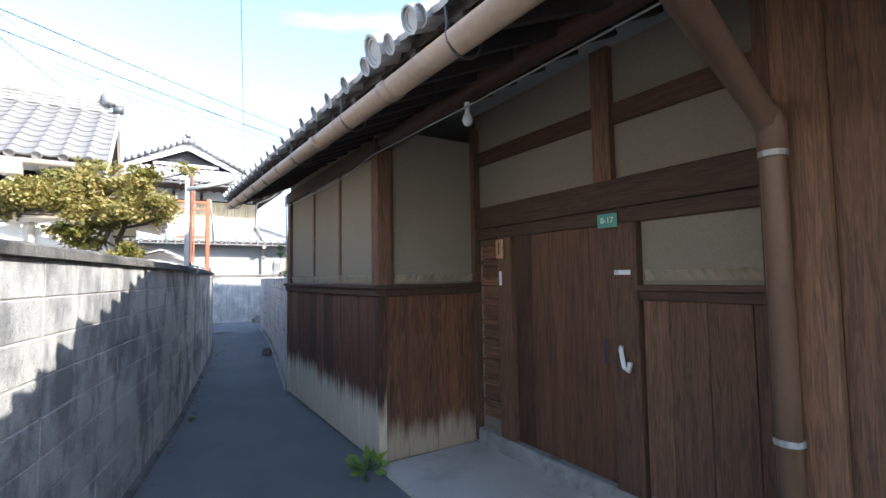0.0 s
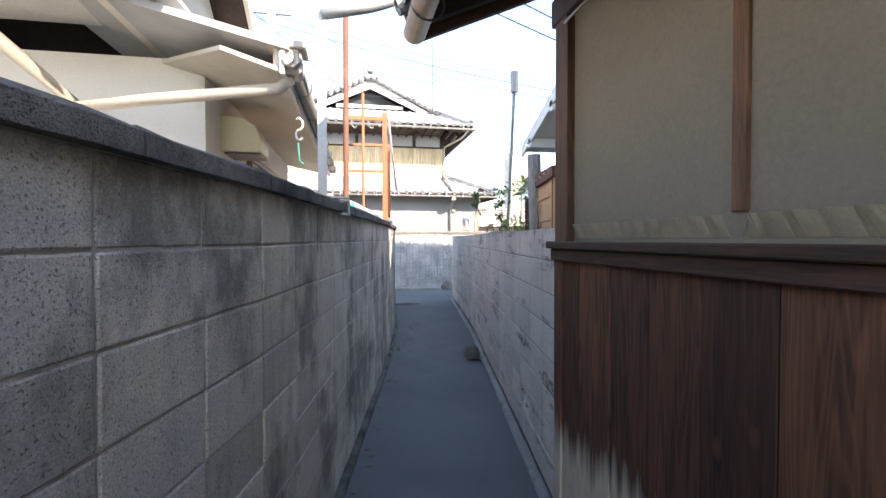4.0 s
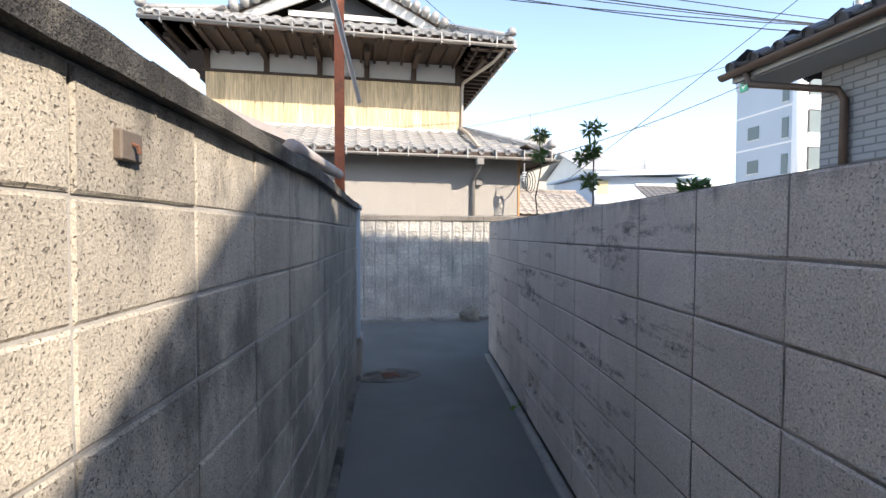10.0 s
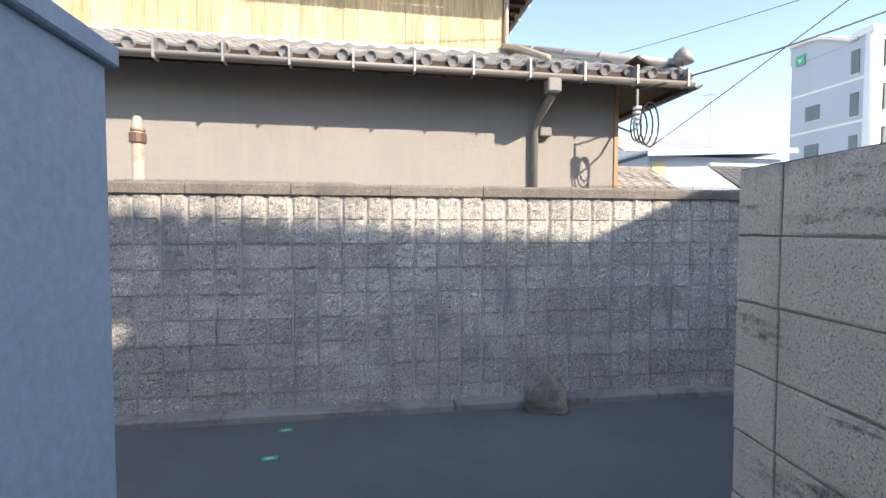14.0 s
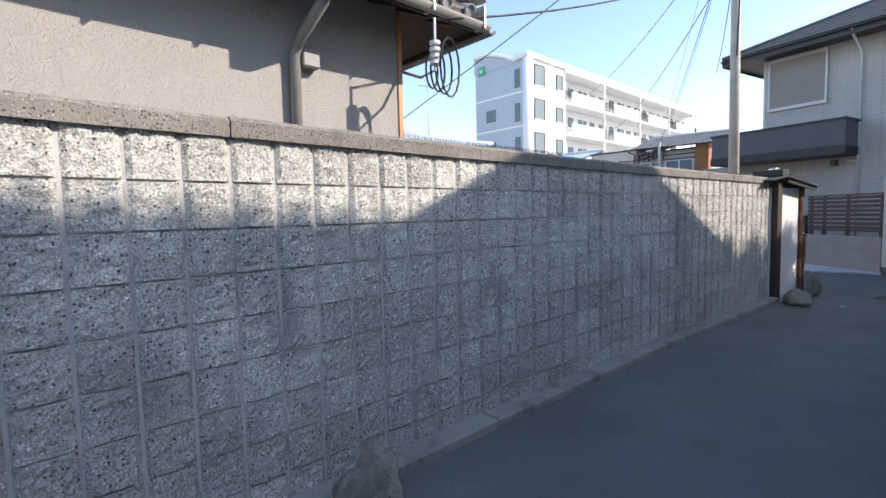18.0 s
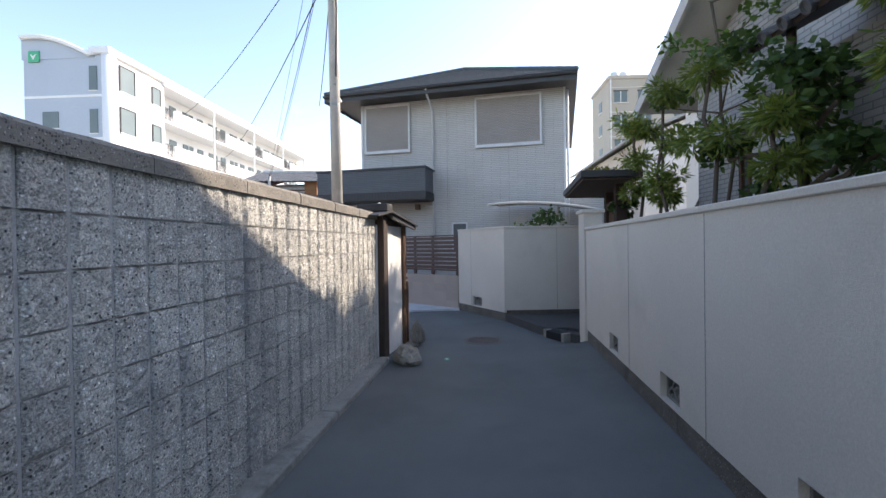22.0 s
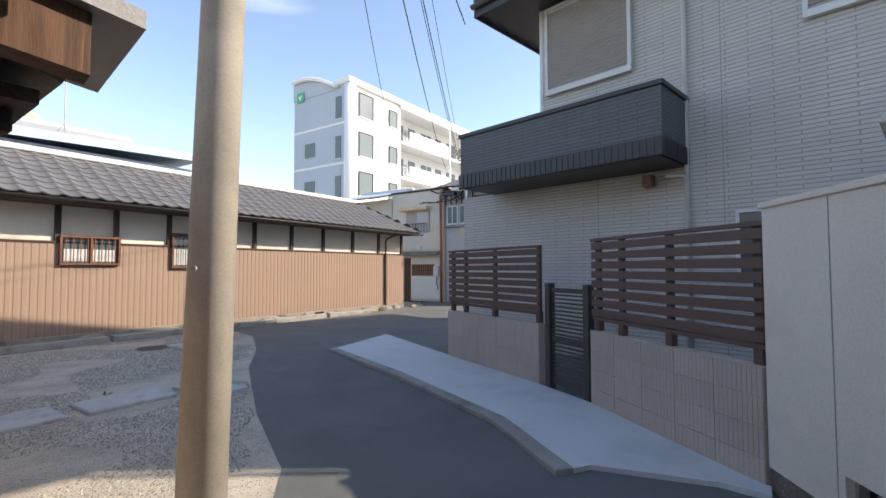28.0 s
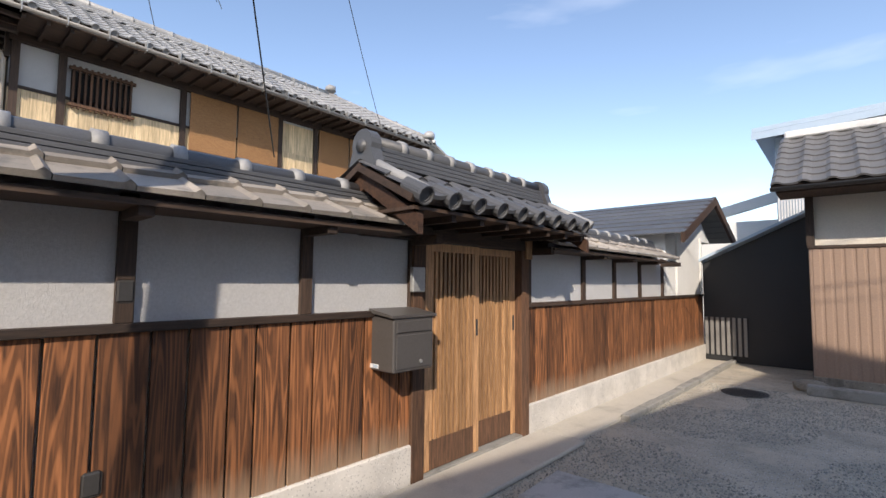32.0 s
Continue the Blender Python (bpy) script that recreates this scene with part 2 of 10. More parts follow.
def aggregate(name, base, chip_light, chip_dark, scale=55.0, rough=0.9, relief=0.7, rand=0.2, stain=None, lumps=0.0, pick=(0.35, 0.75)):
    """Broken stone or washed gravel set in cement."""
    m, nt, p, _, link = nodes_of(name)
    v = position(nt)
    vo = nt.nodes.new("ShaderNodeTexVoronoi")
    vo.inputs["Scale"].default_value = scale
    if lumps:
        wob = nt.nodes.new("ShaderNodeTexNoise")
        wob.inputs["Scale"].default_value = 45.0
        wob.inputs["Detail"].default_value = 3.0
        link(v, wob.inputs["Vector"])
        ad = nt.nodes.new("ShaderNodeVectorMath")
        ad.operation = "MULTIPLY_ADD"
        link(wob.outputs["Color"], ad.inputs[0])
        ad.inputs[1].default_value = (0.014, 0.014, 0.014)
        link(v, ad.inputs[2])
        link(ad.outputs[0], vo.inputs["Vector"])
    else:
        link(v, vo.inputs["Vector"])
    sp = nt.nodes.new("ShaderNodeSeparateColor")
    link(vo.outputs["Color"], sp.inputs[0])
    chips = ramp(nt, vo.outputs["Distance"], 0.30, 0.38, (1, 1, 1, 1), (0, 0, 0, 1))
    tone = mix(nt, ramp(nt, sp.outputs[0], *pick), chip_dark, chip_light)
    c = mix(nt, math_node(nt, "MULTIPLY", chips, math_node(nt, "GREATER_THAN", sp.outputs[1], 0.45 if lumps else 0.25)), base, tone)
    big = noise_node(nt, v, 2.2, 6, 0.65)
    c = mix(nt, 1.0, c, mix(nt, ramp(nt, big, 0.3, 0.7), 0.72, 1.12), "MULTIPLY")
    if lumps:
        c = mix(nt, 1.0, c, mix(nt, ramp(nt, noise_node(nt, v, 105, 4, 0.75), 0.36, 0.62), 0.48, 1.38), "MULTIPLY")
    if rand:
        oi = nt.nodes.new("ShaderNodeObjectInfo")
        f = math_node(nt, "MULTIPLY_ADD", oi.outputs["Random"], rand)
        f.node.inputs[2].default_value = 1 - rand / 2
        c = mix(nt, 1.0, c, f, "MULTIPLY")
    if stain:
        s = noise_node(nt, position(nt, (2.5, 2.5, 0.8)), 1.0, 7, 0.65)
        c = mix(nt, ramp(nt, s, 0.54, 0.7), c, stain)
    link(c, p.inputs["Base Color"])
    p.inputs["Roughness"].default_value = rough
    rough_noise = noise_node(nt, v, 22.0 if not lumps else 60.0, 6, 0.75)
    bump(nt, p, mix(nt, lumps or 0.55, chips, rough_noise), relief, 0.012 if not lumps else 0.022)
    return m


def brickface(name, col, col2, mortar, w, h, gap=0.006, along="x", rough=0.8, relief=0.5, turn=0.0):
    """Fine cladding with courses too small to build: seen from far off only."""
    m, nt, p, _, link = nodes_of(name)
    g = nt.nodes.new("ShaderNodeNewGeometry")
    mp_ = nt.nodes.new("ShaderNodeMapping")
    mp_.inputs["Rotation"].default_value = (radians(90), 0, 0) if along == "x" else (radians(90), 0, radians(90))
    rot = nt.nodes.new("ShaderNodeMapping")
    rot.vector_type = "POINT"
    rot.inputs["Rotation"].default_value = (0, 0, radians(turn))
    link(g.outputs["Position"], rot.inputs["Vector"])
    sp = nt.nodes.new("ShaderNodeSeparateXYZ")
    link(rot.outputs[0], sp.inputs[0])
    cb = nt.nodes.new("ShaderNodeCombineXYZ")
    link(sp.outputs[0 if along == "x" else 1], cb.inputs[0])
    link(sp.outputs[2], cb.inputs[1])
    br = nt.nodes.new("ShaderNodeTexBrick")
    br.inputs["Scale"].default_value = 1.0
    br.inputs["Brick Width"].default_value, br.inputs["Row Height"].default_value = w, h
    br.inputs["Mortar Size"].default_value, br.inputs["Mortar Smooth"].default_value = gap, 0.3
    br.inputs["Color1"].default_value, br.inputs["Color2"].default_value, br.inputs["Mortar"].default_value = (*col, 1), (*col2, 1), (*mortar, 1)
    link(cb.outputs[0], br.inputs["Vector"])
    v = position(nt)
    fine = noise_node(nt, v, 40, 5, 0.7)
    c = mix(nt, 1.0, br.outputs["Color"], mix(nt, noise_node(nt, v, 1.4, 5), 0.82, 1.12), "MULTIPLY")
    link(mix(nt, 0.12, c, mix(nt, fine, 0.2, 0.9)), p.inputs["Base Color"])
    p.inputs["Roughness"].default_value = rough
    bump(nt, p, mix(nt, 0.3, math_node(nt, "SUBTRACT", 1.0, br.outputs["Fac"]), fine), relief, 0.01)
    return m


def leafmat(name, c1, c2):
    m, nt, p, _, link = nodes_of(name)
    g = nt.nodes.new("ShaderNodeNewGeometry")
    c = mix(nt, g.outputs["Random Per Island"], c1, c2)
    c = mix(nt, 1.0, c, mix(nt, noise_node(nt, position(nt), 2.0, 3), 0.6, 1.35), "MULTIPLY")
    link(c, p.inputs["Base Color"])
    p.inputs["Roughness"].default_value = 0.55
    tr = nt.nodes.new("ShaderNodeBsdfTranslucent")
    link(mix(nt, 1.0, c, (1.3, 1.3, 0.6), "MULTIPLY"), tr.inputs["Color"])
    ms = nt.nodes.new("ShaderNodeMixShader")
    ms.inputs[0].default_value = 0.3
    link(p.outputs[0], ms.inputs[1])
    link(tr.outputs[0], ms.inputs[2])
    link(ms.outputs[0], nt.nodes["Material Output"].inputs[0])
    return m


def glassmat(name, tint=(0.35, 0.4, 0.42), rough=0.05):
    m, nt, p, _, link = nodes_of(name)
    p.inputs["Base Color"].default_value = (*tint, 1)
    p.inputs["Roughness"].default_value = rough
    p.inputs["Specular IOR Level"].default_value = 0.8
    bump(nt, p, noise_node(nt, position(nt), 1.5, 2), 0.03, 0.02)
    return m


ASPHALT = mat("asphalt", (0.148, 0.157, 0.151), (0.195, 0.205, 0.196), 1.1, 0.86, 150, 1.0, stain=(0.112, 0.119, 0.116), stain_scale=0.8, stain_at=(0.5, 0.8), dist=0.008, pits=0.35)
DIRT = mat("yard_dirt", (0.54, 0.475, 0.375), (0.41, 0.37, 0.305), 1.6, 0.95, 120, 1.0, stain=(0.42, 0.375, 0.30), dist=0.014, pits=0.35)
GREYBLOCK = block_mat("old_grey_block", (0.62, 0.555, 0.455), (0.44, 0.40, 0.335), (0.11, 0.105, 0.094), (0.74, 0.70, 0.62), rand=0.42, cloud=(0.48, 0.60), stretch=(1.6, 1.6, 1.0), top=1.80, end_tone=0.72)
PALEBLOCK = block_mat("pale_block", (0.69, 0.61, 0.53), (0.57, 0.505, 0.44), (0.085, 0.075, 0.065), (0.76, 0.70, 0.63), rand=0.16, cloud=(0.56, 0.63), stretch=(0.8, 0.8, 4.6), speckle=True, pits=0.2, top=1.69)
MORTAR = mat("mortar", (0.46, 0.44, 0.41), None, 4, 0.95, 110, 0.5, stain=(0.12, 0.12, 0.12), stain_scale=2.5)
PALEMORTAR = mat("pale_mortar", (0.26, 0.24, 0.215), None, 4, 0.95, 110, 0.5, stain=(0.10, 0.09, 0.08), stain_scale=2.2, stain_at=(0.46, 0.64))
PALEJOINT = mat("pale_joint", (0.50, 0.485, 0.46), (0.40, 0.39, 0.375), 4, 0.95, 110, 0.5, stain=(0.16, 0.16, 0.155), stain_scale=2.5)
CONCRETE = mat("weathered_concrete", (0.36, 0.345, 0.31), (0.25, 0.243, 0.22), 2.4, 0.93, 75, 0.8, stain=(0.13, 0.127, 0.115), stain_scale=3.0, pits=0.25)
WARMCONC = mat("sandy_concrete", (0.53, 0.485, 0.41), (0.45, 0.41, 0.345), 1.8, 0.92, 90, 0.6, stain=(0.34, 0.31, 0.26), stain_scale=2.0, stain_at=(0.54, 0.75))
DARKCAP = mat("mossy_cap", (0.24, 0.225, 0.195), (0.11, 0.107, 0.098), 3.0, 0.95, 60, 1.0, stain=(0.05, 0.049, 0.046), stain_scale=2.2, stain_at=(0.46, 0.64), dist=0.03, pits=0.6)
SPLIT = aggregate("split_face_block", (0.56, 0.535, 0.48), (0.95, 0.93, 0.87), (0.11, 0.11, 0.108), 66, 0.93, 1.0, 0.26, stain=(0.27, 0.27, 0.265), lumps=0.5, pick=(0.30, 0.52))
SPLITCAP = aggregate("coping_aggregate", (0.235, 0.212, 0.18), (0.42, 0.385, 0.335), (0.085, 0.083, 0.08), 80, 0.93, 1.0, 0.1, stain=(0.14, 0.13, 0.115))
WASHED = aggregate("washed_plinth", (0.16, 0.145, 0.12), (0.33, 0.30, 0.25), (0.07, 0.065, 0.055), 80, 0.93, 0.7, 0.0, stain=(0.07, 0.065, 0.06))
WHITEPLINTH = aggregate("white_washed_plinth", (0.66, 0.62, 0.56), (0.78, 0.74, 0.68), (0.45, 0.42, 0.38), 70, 0.9, 0.5, 0.0)
CREAM = mat("cream_render", (0.67, 0.615, 0.53), (0.62, 0.57, 0.49), 1.4, 0.85, 90, 0.6, stain=(0.53, 0.485, 0.415), stain_scale=0.9, stain_at=(0.55, 0.85), dist=0.007)
TANPLASTER = mat("tan_plaster", (0.225, 0.192, 0.145), (0.195, 0.166, 0.126), 1.2, 0.92, 60, 0.7, stain=(0.21, 0.178, 0.132), stain_scale=1.0, stain_at=(0.56, 0.85))
WHITEPLASTER = mat("white_plaster", (0.74, 0.73, 0.70), (0.67, 0.66, 0.63), 1.5, 0.9, 75, 0.4, stain=(0.56, 0.55, 0.52), stain_scale=1.1, stain_at=(0.58, 0.85))
GREYPLASTER = mat("grey_plaster", (0.54, 0.535, 0.53), (0.49, 0.485, 0.48), 1.3, 0.92, 70, 0.9, stain=(0.43, 0.425, 0.42), stain_scale=1.1, stain_at=(0.55, 0.85), dist=0.008)
BEIGEPLASTER = mat("beige_plaster", (0.42, 0.395, 0.36), (0.385, 0.36, 0.33), 1.3, 0.92, 130, 0.9, stain=(0.38, 0.35, 0.315), stain_scale=0.9, stain_at=(0.56, 0.85), streak=(0.43, 0.40, 0.36), dist=0.007, pits=0.18)
ROUGHCAST = mat("roughcast", (0.86, 0.825, 0.785), (0.81, 0.775, 0.735), 2.0, 0.95, 85, 0.8, stain=(0.70, 0.67, 0.63), stain_scale=1.0, stain_at=(0.6, 0.85), dist=0.008, pits=0.22)
OLDBOARD = wood("old_dark_board", (0.026, 0.012, 0.007), (0.145, 0.056, 0.025), 2, 0.7, fade=((0.57, 0.48, 0.36), 0.52, 0.25), figure=0.2, vary=1.0, along=0.6, stretch=7.0, relief=0.35)
LOWBOARD = wood("old_dark_board_recess", (0.036, 0.016, 0.008), (0.22, 0.088, 0.038), 2, 0.7, fade=((0.36, 0.275, 0.19), 0.26, 0.20), figure=0.2, vary=1.0, along=0.6, stretch=7.0, relief=0.35)
FRIEZE = mat("moulded_plaster", (0.50, 0.425, 0.305), (0.43, 0.36, 0.255), 3.0, 0.9, 80, 0.3, stain=(0.30, 0.245, 0.17), stain_scale=5.0)
OLDBEAM = wood("old_beam", (0.036, 0.018, 0.011), (0.088, 0.042, 0.022), 1, 0.75)
# near-black wood: the shade under the eave is put into its colour
SHADEBEAM = wood("shaded_eave_wood", (0.012, 0.010, 0.009), (0.030, 0.022, 0.017), 1, 0.85, knots=False)
OLDPOST = wood("old_post", (0.075, 0.040, 0.023), (0.17, 0.085, 0.045), 2, 0.78)
DOORWOOD = wood("old_door_board", (0.052, 0.023, 0.011), (0.125, 0.054, 0.025), 2, 0.7, knots=False, vary=0.7, along=0.5, stretch=8.0)
SLATWOOD = wood("old_slat", (0.085, 0.042, 0.024), (0.19, 0.095, 0.050), 1, 0.8)
REDBOARD = wood("burnt_cedar_board", (0.030, 0.012, 0.006), (0.335, 0.132, 0.050), 2, 0.68, fade=((0.33, 0.22, 0.14), 0.36, 0.10), figure=0.36, stretch=8.0, vary=0.9, along=0.55)
DARKPOST = wood("dark_post", (0.035, 0.022, 0.016), (0.075, 0.045, 0.030), 2, 0.72, knots=False)
DARKBEAM = wood("dark_beam", (0.030, 0.020, 0.015), (0.070, 0.042, 0.028), 1, 0.72, knots=False)
GATEWOOD = wood("gate_cedar", (0.34, 0.175, 0.080), (0.58, 0.33, 0.16), 2, 0.6, knots=False)
YELLOWBOARD = wood("yellow_board", (0.66, 0.49, 0.28), (0.78, 0.61, 0.38), 2, 0.7, knots=False, stretch=6, along=0.4, vary=0.3)
GREYWOOD = wood("weathered_post", (0.34, 0.325, 0.30), (0.55, 0.53, 0.50), 2, 0.9)
TILE = mat("kawara_tile", (0.34, 0.338, 0.33), (0.23, 0.232, 0.235), 2.5, 0.48, 120, 0.25, rand=0.25, stain=(0.44, 0.43, 0.41), stain_scale=3.0, stain_at=(0.55, 0.8))
DARKTILE = mat("dark_kawara_tile", (0.10, 0.102, 0.107), (0.068, 0.07, 0.074), 2.5, 0.42, 120, 0.2, rand=0.25, stain=(0.17, 0.168, 0.162), stain_scale=3.0, stain_at=(0.58, 0.82))
OLDTILE = mat("weathered_flat_tile", (0.37, 0.325, 0.275), (0.24, 0.22, 0.195), 2.6, 0.75, 120, 0.5, rand=0.5, stain=(0.12, 0.115, 0.105), stain_scale=4.5, stain_at=(0.54, 0.70))
TILEWHITE = mat("ridge_plaster", (0.72, 0.71, 0.68), None, 3, 0.85, 60, 0.3, stain=(0.5, 0.49, 0.47))
BEIGEPIPE = mat("beige_gutter", (0.46, 0.395, 0.32), (0.38, 0.33, 0.265), 5, 0.45, 40, 0.05, stain=(0.27, 0.23, 0.18), stain_scale=4)
BROWNPIPE = mat("brown_pipe", (0.155, 0.095, 0.062), (0.12, 0.074, 0.05), 5, 0.45, 40, 0.05, stain=(0.22, 0.17, 0.13), stain_scale=4, stain_at=(0.6, 0.8))
GREYPIPE = mat("grey_pipe", (0.24, 0.23, 0.215), (0.20, 0.19, 0.18), 5, 0.5, 40, 0.05)
DARKMETAL = mat("dark_metal", (0.045, 0.043, 0.042), None, 5, 0.5, 60, 0.1)
GALV = mat("galvanised", (0.40, 0.40, 0.39), (0.32, 0.32, 0.31), 6, 0.5, 50, 0.1, metal=0.5)
REDRUST = mat("red_lead_paint", (0.46, 0.135, 0.055), (0.36, 0.10, 0.045), 7, 0.7, 50, 0.4, stain=(0.20, 0.085, 0.045), stain_scale=6)
RUST = mat("rusty_sheet", (0.17, 0.075, 0.045), (0.10, 0.05, 0.035), 5, 0.85, 50, 0.4, stain=(0.26, 0.13, 0.075), stain_scale=4)
SHED = mat("orange_shed_panel", (0.51, 0.285, 0.135), (0.46, 0.255, 0.12), 2, 0.5, 60, 0.1, stain=(0.40, 0.22, 0.11), stain_scale=2)
BLUEPANEL = mat("blue_grey_panel", (0.40, 0.50, 0.60), (0.36, 0.455, 0.55), 2, 0.6, 50, 0.3)
BROWNSIDING = mat("brown_ribbed_siding", (0.30, 0.205, 0.148), (0.275, 0.187, 0.135), 1.0, 0.55, 60, 0.08)
SIDING = brickface("pale_siding", (0.63, 0.605, 0.56), (0.585, 0.56, 0.515), (0.36, 0.345, 0.32), 0.50, 0.052, 0.007, "y", 0.8, 1.0, 11.2)
NAVY = brickface("charcoal_siding", (0.075, 0.088, 0.098), (0.060, 0.071, 0.080), (0.022, 0.026, 0.030), 0.50, 0.050, 0.008, "y", 0.6, 1.0, 11.2)
WHITEBRICK = brickface("pale_brick_cladding", (0.50, 0.485, 0.47), (0.42, 0.41, 0.40), (0.25, 0.245, 0.235), 0.19, 0.062, 0.008, "y", 0.8, 0.8)
GREYBRICK = brickface("pale_brick_cladding_side", (0.50, 0.485, 0.47), (0.42, 0.41, 0.40), (0.25, 0.245, 0.235), 0.19, 0.062, 0.008, "x", 0.8, 0.8)
SHUTTER = mat("shutter_slat", (0.40, 0.365, 0.335), None, 2, 0.5, 60, 0.05)
ALU = mat("white_aluminium", (0.72, 0.72, 0.71), None, 3, 0.4, 60, 0.05)
DARKROOF = mat("slate_roof", (0.085, 0.095, 0.10), (0.065, 0.073, 0.078), 3, 0.7, 70, 0.3)
DARKFASCIA = mat("dark_fascia", (0.050, 0.050, 0.052), None, 3, 0.5, 60, 0.05)
SOFFIT = mat("pale_soffit", (0.60, 0.585, 0.55), (0.53, 0.515, 0.485), 1.5, 0.85, 60, 0.2, stain=(0.42, 0.40, 0.37), stain_scale=1.5, stain_at=(0.58, 0.85))
FENCE = mat("brown_fence_slat", (0.105, 0.060, 0.047), (0.09, 0.051, 0.04), 3, 0.6, 60, 0.1)
TANBLOCK = mat("tan_rib_block", (0.44, 0.37, 0.315), (0.395, 0.33, 0.282), 2.5, 0.9, 80, 0.5, rand=0.1)
PAVE = mat("pale_concrete", (0.56, 0.57, 0.57), (0.50, 0.51, 0.51), 1.2, 0.9, 90, 0.25, stain=(0.44, 0.45, 0.45), stain_scale=1.2)
POLECON = aggregate("pole_concrete", (0.53, 0.483, 0.41), (0.66, 0.60, 0.52), (0.36, 0.325, 0.275), 200, 0.85, 0.15, 0.0)
APTWHITE = mat("white_tile_facade", (0.78, 0.79, 0.80), (0.74, 0.75, 0.77), 0.4, 0.75, 20, 0.05)
APTGREY = mat("blue_grey_facade", (0.44, 0.50, 0.58), (0.41, 0.47, 0.55), 0.4, 0.75, 20, 0.05)
TANFACADE = mat("tan_facade", (0.42, 0.385, 0.33), (0.38, 0.35, 0.30), 0.4, 0.8, 20, 0.05)
GLASS = glassmat("dark_glass", (0.10, 0.12, 0.13))
BLUEGLASS = glassmat("bright_glass", (0.30, 0.34, 0.37))
FARGLASS = mat("curtained_glass", (0.13, 0.175, 0.185), (0.10, 0.135, 0.145), 0.6, 0.4, 20, 0.0)
SMOKETILE = mat("smoked_kawara_tile", (0.165, 0.16, 0.155), (0.125, 0.122, 0.12), 2.5, 0.5, 120, 0.2, rand=0.25, stain=(0.24, 0.23, 0.22), stain_scale=3.0, stain_at=(0.58, 0.82))
BRONZE = mat("bronze_bar", (0.13, 0.092, 0.055), (0.10, 0.072, 0.045), 6, 0.5, 60, 0.1, metal=0.3)
VILLATILE = mat("faded_kawara_tile", (0.225, 0.212, 0.195), (0.165, 0.158, 0.148), 2.5, 0.55, 120, 0.25, rand=0.25, stain=(0.30, 0.285, 0.26), stain_scale=3.0, stain_at=(0.55, 0.8))
VILLAWHITE = mat("off_white_render", (0.70, 0.665, 0.60), (0.63, 0.60, 0.54), 1.2, 0.9, 80, 0.4, stain=(0.50, 0.465, 0.40), stain_scale=1.4, stain_at=(0.55, 0.85))
VILLAWALL = mat("stained_beige_render", (0.50, 0.455, 0.38), (0.42, 0.385, 0.32), 1.2, 0.9, 80, 0.4, stain=(0.33, 0.295, 0.235), stain_scale=1.4, stain_at=(0.52, 0.8))
PINKTIN = mat("dull_pink_tin", (0.36, 0.33, 0.325), (0.31, 0.285, 0.28), 1.5, 0.55, 60, 0.1, stain=(0.25, 0.22, 0.20), stain_scale=2.0)
RUSTGUTTER = mat("brown_gutter", (0.27, 0.195, 0.14), (0.215, 0.155, 0.11), 5, 0.5, 40, 0.05, stain=(0.15, 0.105, 0.075), stain_scale=4)
LEAF = leafmat("leaf_green", (0.045, 0.105, 0.020), (0.12, 0.20, 0.035))
LEAFDARK = leafmat("leaf_dark", (0.032, 0.072, 0.020), (0.075, 0.135, 0.035))
LEAFYELLOW = leafmat("leaf_yellow", (0.20, 0.20, 0.035), (0.13, 0.10, 0.03))
LEAFGOLD = leafmat("leaf_bronze", (0.34, 0.25, 0.08), (0.15, 0.16, 0.045))
LEAFPOD = leafmat("leaf_podocarpus", (0.10, 0.165, 0.03), (0.24, 0.28, 0.06))
LEAFBRIGHT = leafmat("leaf_bright", (0.075, 0.15, 0.025), (0.19, 0.27, 0.05))
BARK = mat("bark", (0.13, 0.10, 0.075), (0.08, 0.065, 0.05), 8, 0.95, 40, 0.8)
STONE = aggregate("granite", (0.30, 0.27, 0.22), (0.42, 0.38, 0.32), (0.14, 0.125, 0.11), 60, 0.9, 0.9, 0.1, stain=(0.13, 0.115, 0.095))
DARKSTONE = mat("dark_paving", (0.075, 0.072, 0.07), (0.055, 0.053, 0.052), 3, 0.8, 80, 0.5)
WIRE = mat("black_cable", (0.02, 0.02, 0.021), None, 3, 0.6, 60, 0.0)
WHITEPLASTIC = mat("white_plastic", (0.75, 0.75, 0.73), None, 3, 0.4, 60, 0.0)
GREENPLATE = mat("green_plate", (0.06, 0.26, 0.20), None, 5, 0.4, 60, 0.0)
GREENTAPE = mat("green_marker", (0.05, 0.42, 0.22), None, 5, 0.5, 60, 0.0)
STEELBOX = mat("graphite_box", (0.085, 0.078, 0.074), None, 3, 0.42, 60, 0.05)
YELLOWHOOD = mat("cream_hood", (0.62, 0.52, 0.28), (0.56, 0.47, 0.25), 3, 0.45, 60, 0.05)
# near black, stands for the shade inside gaps and openings
SHADEGAP = mat("opening_shade", (0.012, 0.012, 0.012), None, 3, 0.9, 60, 0.0)
BLACKSHEET = mat("black_sheet_wall", (0.022, 0.023, 0.025), None, 2, 0.6, 60, 0.1)
STRAW = wood("straw_blind", (0.24, 0.11, 0.045), (0.43, 0.235, 0.10), 1, 0.85, knots=False, stretch=60.0, vary=0.2, along=6.0)
def pebble_mat():
    m, nt, p, _, link = nodes_of("pebble")
    g = nt.nodes.new("ShaderNodeNewGeometry")
    link(mix(nt, g.outputs["Random Per Island"], (0.20, 0.195, 0.172), (0.46, 0.43, 0.365)), p.inputs["Base Color"])
    p.inputs["Roughness"].default_value = 0.9
    return m


